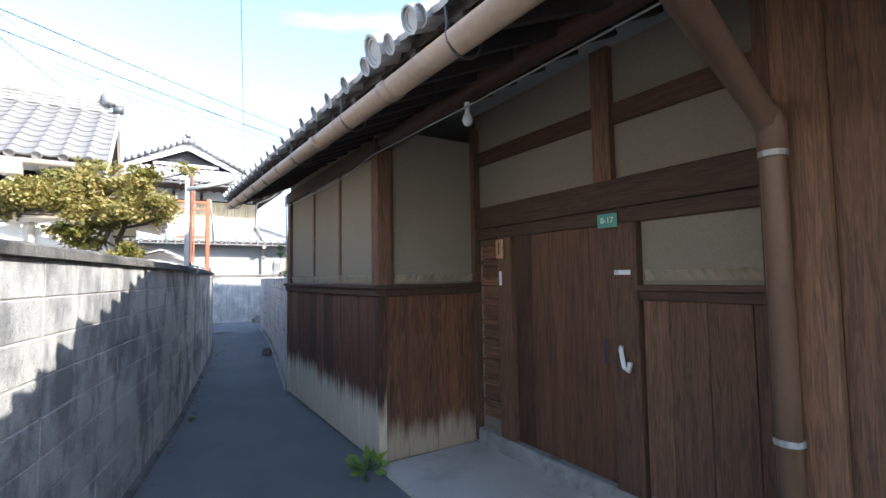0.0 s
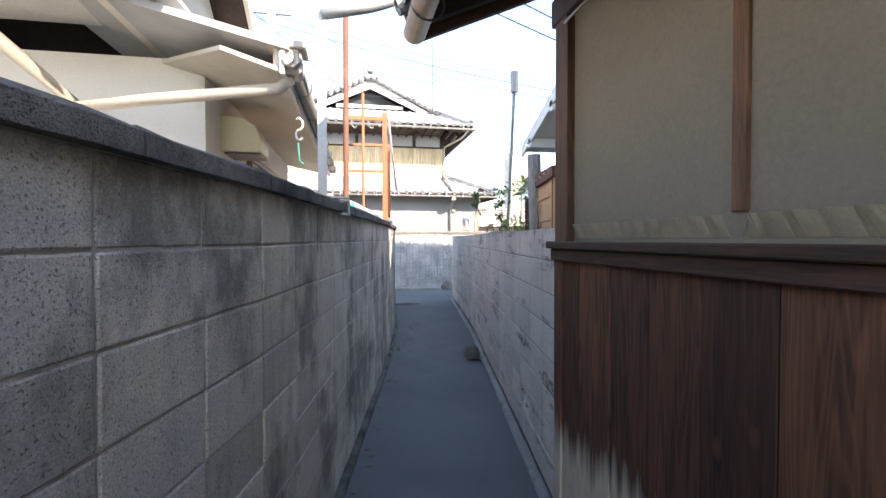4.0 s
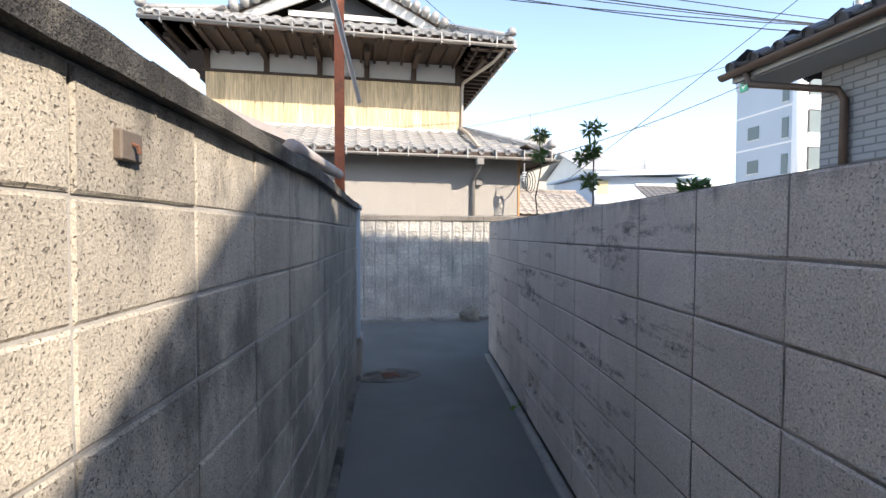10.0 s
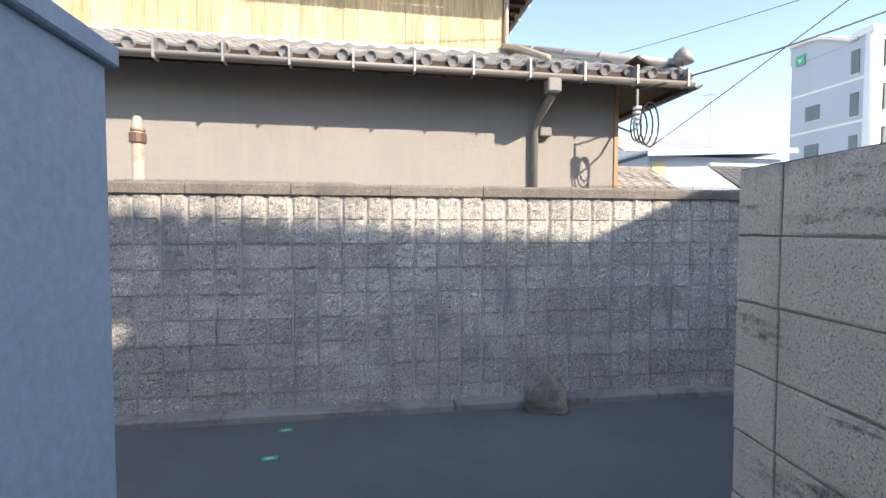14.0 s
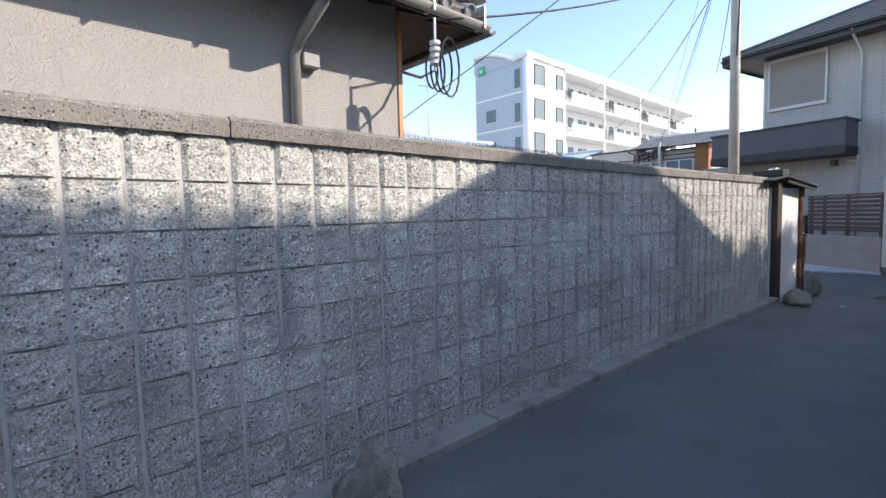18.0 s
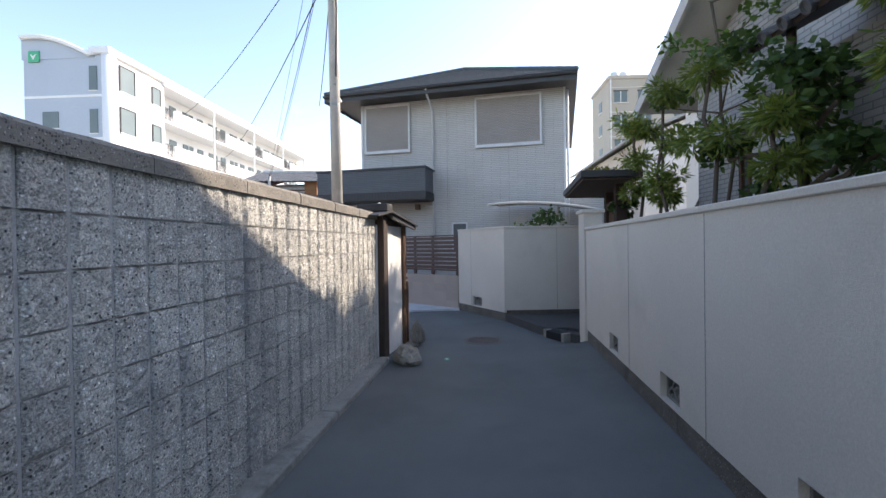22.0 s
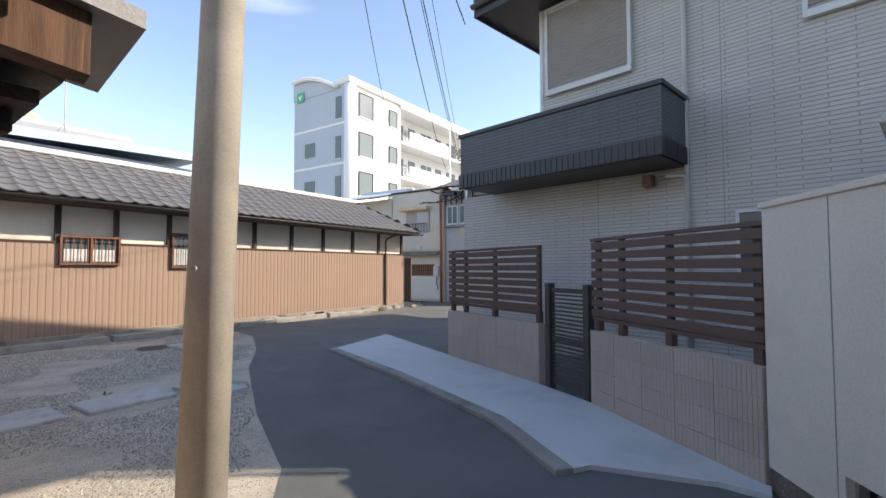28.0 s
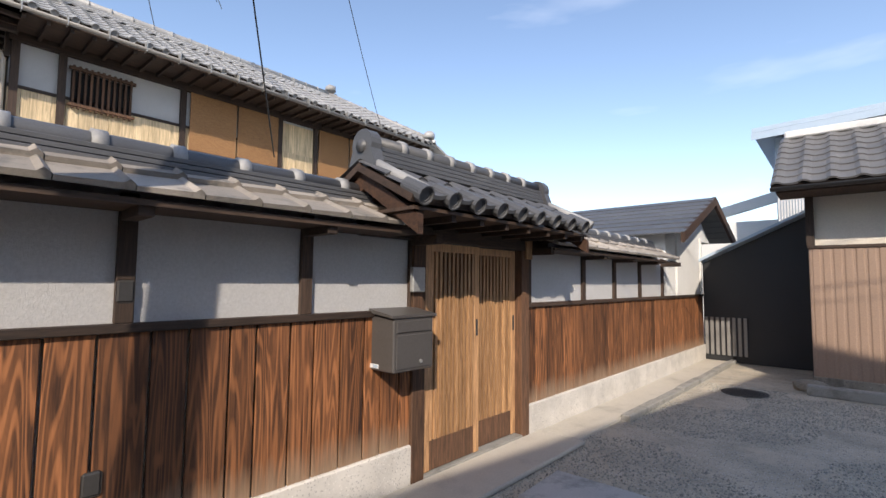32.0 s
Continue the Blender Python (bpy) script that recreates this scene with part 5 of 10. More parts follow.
# lower skirt roof
EZ = 3.17
hip_face((-1.5, 18.40, EZ), (7.62, 18.40, EZ), (5.98, 20.08, 3.90), (-1.5, 20.08, 3.90), TILE)
hip_face((7.62, 18.40, EZ), (7.62, 28, EZ), (5.98, 28, 3.90), (5.98, 20.08, 3.90), TILE)
ridge((5.99, 20.05, 3.99), (7.56, 18.47, 3.30), 0.06, TILE, ha, 2)
part("soffit", prism(bmesh.new(), [(-1.5, 18.43, 3.08), (-1.5, 19.0, 3.33), (-1.5, 19.0, 3.36), (-1.5, 18.43, 3.11)], (9.08, 0, 0)), DARKBEAM, ha, "dark boarded eave")
part("soffit", prism(bmesh.new(), [(7.58, 18.43, 3.08), (7.0, 18.43, 3.33), (7.0, 18.43, 3.36), (7.58, 18.43, 3.11)], (0, 7.0, 0)), DARKBEAM, ha)
for k in range(30):
    part("rafter", prism(bmesh.new(), [(-1.4 + k * 0.3, 18.44, 3.025), (-1.4 + k * 0.3, 18.95, 3.25), (-1.4 + k * 0.3, 18.95, 3.31), (-1.4 + k * 0.3, 18.44, 3.085)], (0.05, 0, 0)), DARKBEAM, ha)
part("fascia", cube(-1.5, 18.405, 3.03, 7.60, 18.435, 3.17), DARKBEAM, ha, "dark eave fascia")
part("fascia", cube(7.585, 18.42, 3.03, 7.612, 25.0, 3.17), DARKBEAM, ha)
# upper roof: hip skirt and gable
UZ = 5.58
hip_face((-0.30, 18.85, UZ), (6.88, 18.85, UZ), (5.55, 20.55, 6.42), (1.10, 20.55, 6.42), TILE)
hip_face((6.88, 18.85, UZ), (6.88, 29.6, UZ), (5.55, 28.5, 6.42), (5.55, 20.5, 6.42), TILE)
hip_face((5.57, 20.36, 6.42), (5.57, 28.5, 6.42), (3.36, 28.3, 7.55), (3.36, 20.36, 7.55), TILE, disc_tile=False)
hip_face((6.88, 29.6, UZ), (-0.30, 29.6, UZ), (3.30, 28.3, 7.55), (3.36, 28.3, 7.55), TILE)
hip_face((-0.30, 29.6, UZ), (-0.30, 18.85, UZ), (1.10, 20.5, 6.42), (1.10, 28.5, 6.42), TILE)
hip_face((1.08, 28.5, 6.42), (1.08, 20.36, 6.42), (3.30, 20.36, 7.55), (3.30, 28.3, 7.55), TILE, disc_tile=False)
ridge((3.33, 20.3, 7.62), (3.33, 28.2, 7.62), 0.10, TILE, ha, 4)
ridge((5.60, 20.50, 6.52), (6.80, 18.92, 5.70), 0.065, TILE, ha, 2)
ridge((1.05, 20.50, 6.52), (-0.22, 18.92, 5.70), 0.065, TILE, ha, 2)
ridge((3.33, 20.42, 7.60), (5.62, 20.46, 6.50), 0.075, TILE, ha, 1)
ridge((3.33, 20.42, 7.60), (1.04, 20.46, 6.50), 0.075, TILE, ha, 1)
for sx in (1, -1):
    bm = bmesh.new()
    prism(bm, [(3.33, 20.40, 7.52), (3.33 + sx * 2.35, 20.40, 6.40), (3.33 + sx * 2.35, 20.40, 6.16), (3.33 + sx * 1.75, 20.40, 6.40), (3.33, 20.40, 7.18)], (0, 0.08, 0))
    part("barge_board", bm, WHITEPLASTER, ha, "white plastered barge board")
for sx in (1, -1):
    for k in range(11):
        u = (k + 0.5) / 11
        x, z = 3.33 + sx * 2.42 * u, 7.60 - 1.16 * u
        part("verge_tile", tube(bmesh.new(), [(x, 20.16, z - 0.03), (x, 20.75, z + 0.03)], 0.105, 8), TILE, ha, smooth=True)
# solid black panel stands for the shade inside the open gable
part("gable_wall", prism(bmesh.new(), [(1.5, 20.75, 6.3), (5.16, 20.75, 6.3), (3.33, 20.75, 7.2)], (0, 0.1, 0)), BLACKSHEET, ha, "black panel for the shade in the gable opening")
part("gable_beam", cube(2.1, 20.58, 6.50, 4.56, 20.70, 6.62), WHITEPLASTER, ha)
part("soffit", cube(-0.28, 18.9, 5.44, 6.84, 20.2, 5.48), DARKBEAM, ha, "dark boarded eave")
part("soffit", cube(5.9, 18.9, 5.44, 6.84, 29.5, 5.48), DARKBEAM, ha)
part("soffit", cube(-0.28, 18.9, 5.44, 0.6, 29.5, 5.48), DARKBEAM, ha)
for k in range(24):
    part("rafter", cube(-0.2 + k * 0.3, 18.92, 5.37, -0.15 + k * 0.3, 20.2, 5.44), DARKBEAM, ha)
for x in (0.0, 1.66, 2.78, 3.80, 4.86, 6.3):
    part("eave_bracket", cube(x, 19.2, 5.28, x + 0.1, 20.15, 5.38), DARKBEAM, ha)
for dx, dz, r_ in ((0, 0.10, 0.16), (-0.16, 0.0, 0.11), (0.16, 0.0, 0.11), (0, 0.27, 0.10), (-0.26, -0.10, 0.08), (0.26, -0.10, 0.08)):
    part("ornament_scroll", rock(r_, dx * 9 + r_, (1, 0.8, 1.05)), TILE, ha, "moulded tile ornament on the gable", True).matrix_basis = pose(3.33 + dx, 20.30, 7.68 + dz)
for x0, y0, z0 in ((6.84, 18.9, 5.76), (-0.26, 18.9, 5.76), (7.56, 18.46, 3.36)):
    part("hip_ornament", rock(0.13, x0, (0.8, 0.8, 1.0)), TILE, ha, "moulded hip-end tile", True).matrix_basis = pose(x0, y0, z0)
for nm, a, b in (("gutter", (-1.5, 18.35, 3.11), (7.60, 18.35, 3.07)), ("gutter", (-0.28, 18.80, 5.50), (6.86, 18.80, 5.46)), ("gutter", (7.67, 18.35, 3.07), (7.67, 24, 3.07))):
    part(nm, half_gutter(bmesh.new(), a, b, 0.055), GREYPIPE, ha, "grey rain gutter", True)
for k in range(16):
    part("gutter_strap", cube(-1.2 + k * 0.58, 18.29, 3.02, -1.18 + k * 0.58, 18.41, 3.21), GALV, ha)
for k in range(12):
    part("gutter_strap", cube(0.1 + k * 0.58, 18.76, 5.40, 0.12 + k * 0.58, 18.86, 5.60), GALV, ha)
part("downpipe", tube(bmesh.new(), [(6.03, 18.38, 3.0), (6.04, 18.42, 2.88), (6.02, 18.75, 2.72), (6.01, 18.83, 2.62), (6.01, 18.83, 0.0)], 0.042, 10), GREYPIPE, ha, "grey downpipe", True)
part("hopper", cube(5.96, 18.31, 2.90, 6.11, 18.44, 3.06, 0.015), GREYPIPE, ha)
part("junction_box", cube(6.06, 18.79, 2.55, 6.20, 18.88, 2.69, 0.01), GREYPIPE, ha)
part("downpipe", tube(bmesh.new(), [(6.70, 18.9, 5.42), (6.5, 19.1, 5.2), (6.05, 20.0, 5.02), (6.03, 20.05, 4.9), (6.03, 20.05, 4.02), (5.98, 19.9, 3.95), (6.02, 19.4, 3.74), (6.03, 18.5, 3.30)], 0.036, 10), BEIGEPIPE, ha, "beige upper downpipe", True)
ins = thing("service_insulator", 6.93, 18.30, 2.84, 0, "porcelain service insulator with coiled black cable under the eave", "insulator")
bm = bmesh.new()
for k in range(4):
    tube(bm, [(0, 0, -0.06 - k * 0.05), (0, 0, -0.085 - k * 0.05)], 0.045, 10)
part("discs", bm, WHITEPLASTIC, ins)
part("bracket", tube(bmesh.new(), [(0, 0, 0.12), (0, 0, -0.28), (0.1, 0.3, -0.25), (0.1, 0.66, -0.1)], 0.013, 6), GALV, ins)
for k in range(4):
    rr = 0.14 + 0.03 * k
    part("coil", tube(bmesh.new(), [(0.05 + 0.02 * k + rr * 0.45 * math.cos(a), 0.1 - 0.05 * k, -0.25 + rr * math.sin(a)) for a in (math.tau * q / 14 for q in range(15))], 0.009, 5), WIRE, ins)

vp = thing("vent_pipe", 2.17, 18.25, 0, 0, "brown flue pipe with a rounded cap behind the garden wall", "flue")
part("pipe", tube(bmesh.new(), [(0, 0, 0), (0, 0, 2.36)], 0.05, 12), BEIGEPIPE, vp, smooth=True)
part("collar", tube(bmesh.new(), [(0, 0, 2.26), (0, 0, 2.34)], 0.068, 12), BROWNPIPE, vp)
part("cap", tube(bmesh.new(), [(0, 0, 2.36), (0, 0, 2.40), (0, 0, 2.46), (0, 0, 2.49)], 0.06, 12, 0.028), BEIGEPIPE, vp, smooth=True)
# east side of the upper storey, over the gate yard
boards(ha, 20.12, 28.2, 3.93, 4.50, 5.972, "y", YELLOWBOARD, 0.22, seed=31)
boards(ha, 25.04, 25.94, 4.50, 5.22, 5.972, "y", YELLOWBOARD, 0.20, seed=33)
part("sill", cube(5.97, 20.12, 4.50, 6.02, 25.0, 4.55), DARKBEAM, ha)
for y in (20.14, 20.76, 22.74, 24.94, 25.94, 28.06):
    part("post", cube(5.96, y, 3.93, 6.04, y + 0.11, 5.45), DARKPOST, ha)
part("head_beam", cube(5.96, 20.1, 5.28, 6.05, 28.2, 5.45), DARKBEAM, ha)
for a, b in ((22.92, 23.90), (23.94, 24.92), (26.08, 27.04), (27.08, 28.04)):
    bl = part("straw_blind", cube(6.04, a, 4.05, 6.06, b, 5.27), STRAW, ha, "golden straw window blind")
    part("blind_pole", tube(bmesh.new(), [(6.07, a, 4.04), (6.07, b, 4.04)], 0.015, 6), OLDPOST, bl)
# black backing stands for the unlit room behind the bars
lw = part("lattice_window", cube(5.99, 20.94, 4.42, 6.02, 21.86, 5.05), SHADEGAP, ha, "brown wooden lattice window")
for k in range(11):
    part("lattice_bar", cube(6.03, 20.95 + k * 0.088, 4.36, 6.07, 20.985 + k * 0.088, 5.14), OLDPOST, lw)
for z in (4.40, 5.06):
    part("lattice_rail", cube(6.02, 20.90, z, 6.08, 21.92, z + 0.05), OLDPOST, lw)
part("gutter", half_gutter(bmesh.new(), (6.93, 18.85, 5.50), (6.93, 29.6, 5.46), 0.055), GREYPIPE, ha, "grey rain gutter", True)
for k in range(19):
    part("gutter_strap", cube(6.87, 19.0 + k * 0.56, 5.42, 6.99, 19.015 + k * 0.56, 5.60), GALV, ha)
for k in range(36):
    part("rafter", cube(5.98, 18.95 + k * 0.3, 5.37, 6.84, 19.0 + k * 0.3, 5.44), DARKBEAM, ha)
ridge((3.36, 28.25, 7.60), (6.82, 29.54, 5.70), 0.075, TILE, ha, 2)
part("hip_ornament", rock(0.2, 2, (1.0, 1.0, 0.9)), TILE, ha, "curled hip-end tile", True).matrix_basis = pose(6.80, 29.5, 5.78)
part("hip_ornament", rock(0.2, 6, (1.0, 1.0, 0.9)), TILE, ha, "curled ridge-end tile", True).matrix_basis = pose(3.36, 28.3, 7.78)

au = thing("wall_air_conditioner", 0.02, 19.35, 3.78, 0, "white outdoor air conditioner on a wire stand over the skirt roof", "air conditioner")
part("case", cube(0, 0, 0.32, 0.50, 0.26, 0.98, 0.02), WHITEPLASTIC, au)
part("fan_grille", tube(bmesh.new(), [(0.2, -0.006, 0.65), (0.2, 0.004, 0.65)], 0.17, 16), GALV, au)
for x in (0.04, 0.44):
    for y in (0.03, 0.22):
        part("stand_leg", tube(bmesh.new(), [(x, y, -0.25 + y), (x, y, 0.33)], 0.013, 6), GALV, au)
part("stand_rail", cube(0.0, 0.02, 0.30, 0.50, 0.05, 0.325), GALV, au)
part("stand_rail", cube(0.0, 0.21, 0.30, 0.50, 0.24, 0.325), GALV, au)
part("pipe_lagging", tube(bmesh.new(), [(0.48, 0.2, 0.4), (0.56, 0.25, 0.3), (0.60, 0.3, 0.05), (0.52, 0.5, 0.02)], 0.025, 7), GALV, au, smooth=True)
an = thing("garden_annex", 0, 0, 0, 0, "low garden annex with weathered grey-brown tiled roof behind the wall", "house")
part("wall", cube(8.1, 23.3, 0, 12.1, 26.0, 2.2), BEIGEPLASTER, an)
ha_now = an
hip_face((7.9, 22.9, 2.15), (11.1, 22.9, 2.15), (11.0, 24.4, 2.95), (7.9, 24.4, 2.95), OLDTILE, disc_tile=False)
ridge((7.9, 24.4, 3.0), (11.0, 24.4, 3.0), 0.06, OLDTILE, an, 1)

# ---- the modern house on the corner ----
h2 = thing("modern_house", 20.2, 14.19, 0, -11.2, "pale sided two-storey house with a dark hipped roof", "house")
part("wall", cube(0, -0.65, 0, 8, 5.40, 5.78), SIDING, h2, "pale ribbed siding wall")
part("wall", cube(0.0, 5.40, 0, 8, 7.2, 2.75), SIDING, h2, "pale ribbed siding ground floor")
part("corner_trim", cube(-0.012, 5.36, 2.75, 0.04, 5.42, 5.78), ALU, h2)
part("corner_trim", cube(-0.012, -0.67, 0, 0.04, -0.61, 5.78), ALU, h2)
for y in (0.9, 2.7, 4.4):
    part("siding_joint", cube(-0.004, y, 0, 0.004, y + 0.012, 4.2 if y != 2.7 else 5.7), SHUTTER, h2)


def shutter_window(parent, y0, y1, z0, z1):
    w = part("window", cube(-0.05, y0, z0, 0.0, y1, z1), ALU, parent, "window with closed roller shutter")
    part("frame", cube(-0.085, y0 - 0.05, z0 - 0.09, -0.02, y1 + 0.05, z0, 0.004), ALU, w)
    part("frame", cube(-0.085, y0 - 0.05, z1, -0.02, y1 + 0.05, z1 + 0.05, 0.004), ALU, w)
    part("frame", cube(-0.085, y0 - 0.055, z0, -0.02, y0, z1, 0.004), ALU, w)
    part("frame", cube(-0.085, y1, z0, -0.02, y1 + 0.055, z1, 0.004), ALU, w)
    n = int((z1 - z0) / 0.042)
    first = None
    for k in range(n):
        if first is None:
            first = part("shutter_slat", prism(bmesh.new(), [(-0.055, y0, 0.0), (-0.068, y0, 0.008), (-0.070, y0, 0.026), (-0.058, y0, 0.037), (-0.05, y0, 0.037), (-0.05, y0, 0)], (0, y1 - y0, 0)), SHUTTER, w)
            first.matrix_basis = pose(0, 0, z0)
        else:
            same_mesh("shutter_slat", first.data, w, pose(0, 0, z0 + k * 0.042))


shutter_window(h2, 3.88, 5.22, 4.33, 5.66)
shutter_window(h2, 0.03, 1.80, 4.31, 5.62)
sw = part("window", cube(-0.03, 2.16, 1.25, 0, 2.54, 2.06), GLASS, h2, "small dark window")
for a in (cube(-0.05, 2.12, 1.2, -0.02, 2.16, 2.1), cube(-0.05, 2.54, 1.2, -0.02, 2.58, 2.1), cube(-0.05, 2.12, 2.06, -0.02, 2.58, 2.1)):
    part("frame", a, ALU, sw)
# eave and hipped roof
ex0, ey0, ey1, ez = -0.75, -0.97, 6.25, 5.86
part("soffit", cube(ex0 + 0.03, ey0 + 0.03, ez - 0.10, 8.7, ey1 - 0.03, ez - 0.06), DARKFASCIA, h2, "dark eave soffit")
part("fascia", cube(ex0, ey0, ez - 0.16, ex0 + 0.03, ey1, ez + 0.04), DARKFASCIA, h2)
part("fascia", cube(ex0, ey0, ez - 0.16, 8.7, ey0 + 0.03, ez + 0.04), DARKFASCIA, h2)
part("fascia", cube(ex0, ey1 - 0.03, ez - 0.16, 8.7, ey1, ez + 0.04), DARKFASCIA, h2)
part("gutter", half_gutter(bmesh.new(), (ex0 - 0.05, ey0, ez + 0.02), (ex0 - 0.05, ey1, ez + 0.02), 0.06), DARKFASCIA, h2, "dark rain gutter", True)


def slate_face(a, b, c, d, rows=12):
    """Overlapping slate courses on a roof face: eave a-b, top d-c."""
    a, b, c, d = (Vector(v) for v in (a, b, c, d))
    bm = bmesh.new()
    nrm = (b - a).cross(d - a).normalized()
    if nrm.z < 0:
        nrm = -nrm
    for k in range(rows):
        p0, p1 = a.lerp(d, k / rows), b.lerp(c, k / rows)
        q0, q1 = a.lerp(d, min(1, (k + 1.12) / rows)), b.lerp(c, min(1, (k + 1.12) / rows))
        q = [p0 + nrm * 0.045, p1 + nrm * 0.045, q1 + nrm * 0.022, q0 + nrm * 0.022]
        part("slate_course", prism(bmesh.new(), [v[:] for v in q], (-nrm * 0.018)[:]), DARKROOF, h2)
    bm = bmesh.new()
    prism(bm, [a[:], b[:], c[:], d[:]], (-nrm * 0.03)[:])
    part("roof_deck", bm, DARKROOF, h2)


pk = (2.35, 2.64, 7.40)
pk2 = (5.6, 2.64, 7.40)
slate_face((ex0, ey0, ez + 0.04), (ex0, ey1, ez + 0.04), pk, pk)
slate_face((8.7, ey0, ez + 0.04), (ex0, ey0, ez + 0.04), pk, pk2)
slate_face((ex0, ey1, ez + 0.04), (8.7, ey1, ez + 0.04), pk2, pk)
part("hip_cap", tube(bmesh.new(), [(ex0, ey0, ez + 0.1), (pk[0], pk[1], pk[2] + 0.05)], 0.06, 6), DARKROOF, h2)
part("hip_cap", tube(bmesh.new(), [(ex0, ey1, ez + 0.1), (pk[0], pk[1], pk[2] + 0.05)], 0.06, 6), DARKROOF, h2)
part("ridge_cap", tube(bmesh.new(), [(pk[0], pk[1], pk[2] + 0.05), (pk2[0], pk2[1], pk2[2] + 0.05)], 0.07, 6), DARKROOF, h2)
part("downpipe", tube(bmesh.new(), [(ex0 + 0.0, 3.12, ez - 0.02), (ex0 + 0.1, 3.12, ez - 0.16), (-0.12, 3.12, ez - 0.42), (-0.06, 3.12, ez - 0.5), (-0.06, 3.12, 0.02)], 0.032, 8), ALU, h2, "white downpipe", True)
part("downpipe", tube(bmesh.new(), [(-0.05, -0.72, ez - 0.2), (-0.05, -0.72, 0.02)], 0.032, 8), ALU, h2, "white downpipe", True)
bal = part("balcony", cube(-0.9, 3.12, 2.80, 0.0, 6.44, 3.60), NAVY, h2, "charcoal ribbed balcony")
part("balcony_cap", cube(-0.93, 3.09, 3.60, 0.02, 6.47, 3.665, 0.006), DARKFASCIA, bal, "dark metal coping")
part("balcony_skirt", cube(-0.925, 3.10, 2.745, -0.9, 6.46, 2.97), DARKFASCIA, bal)
for k in range(37):
    part("rib", cube(-0.935, 3.11 + k * 0.09, 2.75, -0.925, 3.13 + k * 0.09, 2.95), DARKFASCIA, bal)
for k in range(9):
    part("rib", cube(-0.88 + k * 0.09, 3.085, 2.75, -0.86 + k * 0.09, 3.10, 2.95), DARKFASCIA, bal)
part("balcony_skirt", cube(-0.90, 3.10, 2.745, 0.0, 3.12, 2.97), DARKFASCIA, bal)
part("soffit", cube(-0.88, 3.14, 2.73, 0.0, 6.42, 2.80), DARKFASCIA, bal)
part("drain_box", cube(-0.22, 3.52, 2.50, -0.08, 3.65, 2.66, 0.005), BROWNPIPE, h2)
part("drain_pipe", tube(bmesh.new(), [(-0.15, 3.36, 2.62), (-0.10, 3.15, 2.60), (-0.07, 3.12, 2.55)], 0.022, 7), ALU, h2, smooth=True)
part("wall", cube(0.02, -2.0, 0, 8, -0.65, 2.7), SIDING, h2)
# carport canopy behind the cream wall
cp = thing("carport_canopy", 18.2, 15.77, 2.40, -11.2, "translucent carport canopy on pale metal ribs", "canopy")
arc = [(0.02, -0.0 - 0.27 * k, 0.02 * k - 0.0045 * k * k) for k in range(12)]
part("front_beam", tube(bmesh.new(), arc, 0.035, 6), SOFFIT, cp, smooth=True)
part("rear_beam", tube(bmesh.new(), [(x + 1.9, y, z + 0.12) for x, y, z in arc], 0.03, 6), SOFFIT, cp, smooth=True)
for k in range(0, 12, 2):
    x, y, z = arc[k]
    part("rib", tube(bmesh.new(), [(x, y, z), (x + 1.9, y, z + 0.12)], 0.018, 5), ALU, cp)
for (x0, y0, z0), (x1, y1, z1) in zip(arc, arc[1:]):
    part("sheet", prism(bmesh.new(), [(x0, y0, z0 + 0.03), (x1, y1, z1 + 0.03), (x1 + 1.9, y1, z1 + 0.15), (x0 + 1.9, y0, z0 + 0.15)], (0, 0, 0.006)), BLUEGLASS, cp, "cloudy polycarbonate sheet")
part("post", tube(bmesh.new(), [(1.95, -1.6, 0.1), (1.95, -1.6, -2.4)], 0.04, 8), ALU, cp)

# ---- ribbed block base, slat fence and gate ----
rib = bmesh.new()
for k in range(10):
    box(rib, 0.002 + k * 0.0396, 0, 0.003, 0.0386 + k * 0.0396, 0.10, 0.187)
rib_me = bpy.data.meshes.new("block")
bmesh.ops.recalc_face_normals(rib, faces=rib.faces)
rib.to_mesh(rib_me)
rib.free()
rib_me.materials.append(TANBLOCK)


def fence_base(name, a, b, top, ztop):
    (xa, ya), d, length, turn = segs([a, b])[0]
    r = thing(name, xa, ya, 0, turn, "tan ribbed block base wall", "wall", kind="structure")
    part("wall_core", cube(0, 0.006, 0, length, 0.12, top - 0.002), TANBLOCK, r)
    rows = round(top / 0.19)
    cols = max(1, round(length / 0.4))
    for c in range(rows):
        for k in range(cols):
            same_mesh("block", rib_me, r, pose(k * length / cols, 0, c * top / rows) @ Matrix.Diagonal((length / cols / 0.4, 1, top / rows / 0.19, 1)))
    f = thing("slat_fence", xa, ya, top, turn, "brown horizontal slat fence on a block base", "fence", "slat fences")
    h = ztop - top
    posts = [0.06, 0.42] + [p for p in (length * 0.55,) if length > 1.6] + [length - 0.06]
    for p in posts:
        part("post", cube(p - 0.03, 0.05, 0, p + 0.03, 0.09, h - 0.01, 0.003), DARKMETAL, f)
    for p in posts:
        part("post_foot", cube(p - 0.035, 0.04, 0, p + 0.035, 0.1, 0.10, 0.003), FENCE, f)
    part("bottom_rail", cube(0, 0.03, 0.10, length, 0.08, 0.135, 0.003), FENCE, f)
    n = 8
    gap = (h - 0.165) / n
    slat = None
    for k in range(n):
        if slat is None:
            slat = part("slat", cube(0.0, 0.02, 0, length, 0.045, gap * 0.74, 0.002), FENCE, f)
            slat.matrix_basis = pose(0, 0, 0.145)
        else:
            same_mesh("slat", slat.data, f, pose(0, 0, 0.145 + k * gap))
    part("top_rail", cube(-0.01, 0.015, h - 0.03, length + 0.01, 0.06, h, 0.003), FENCE, f)


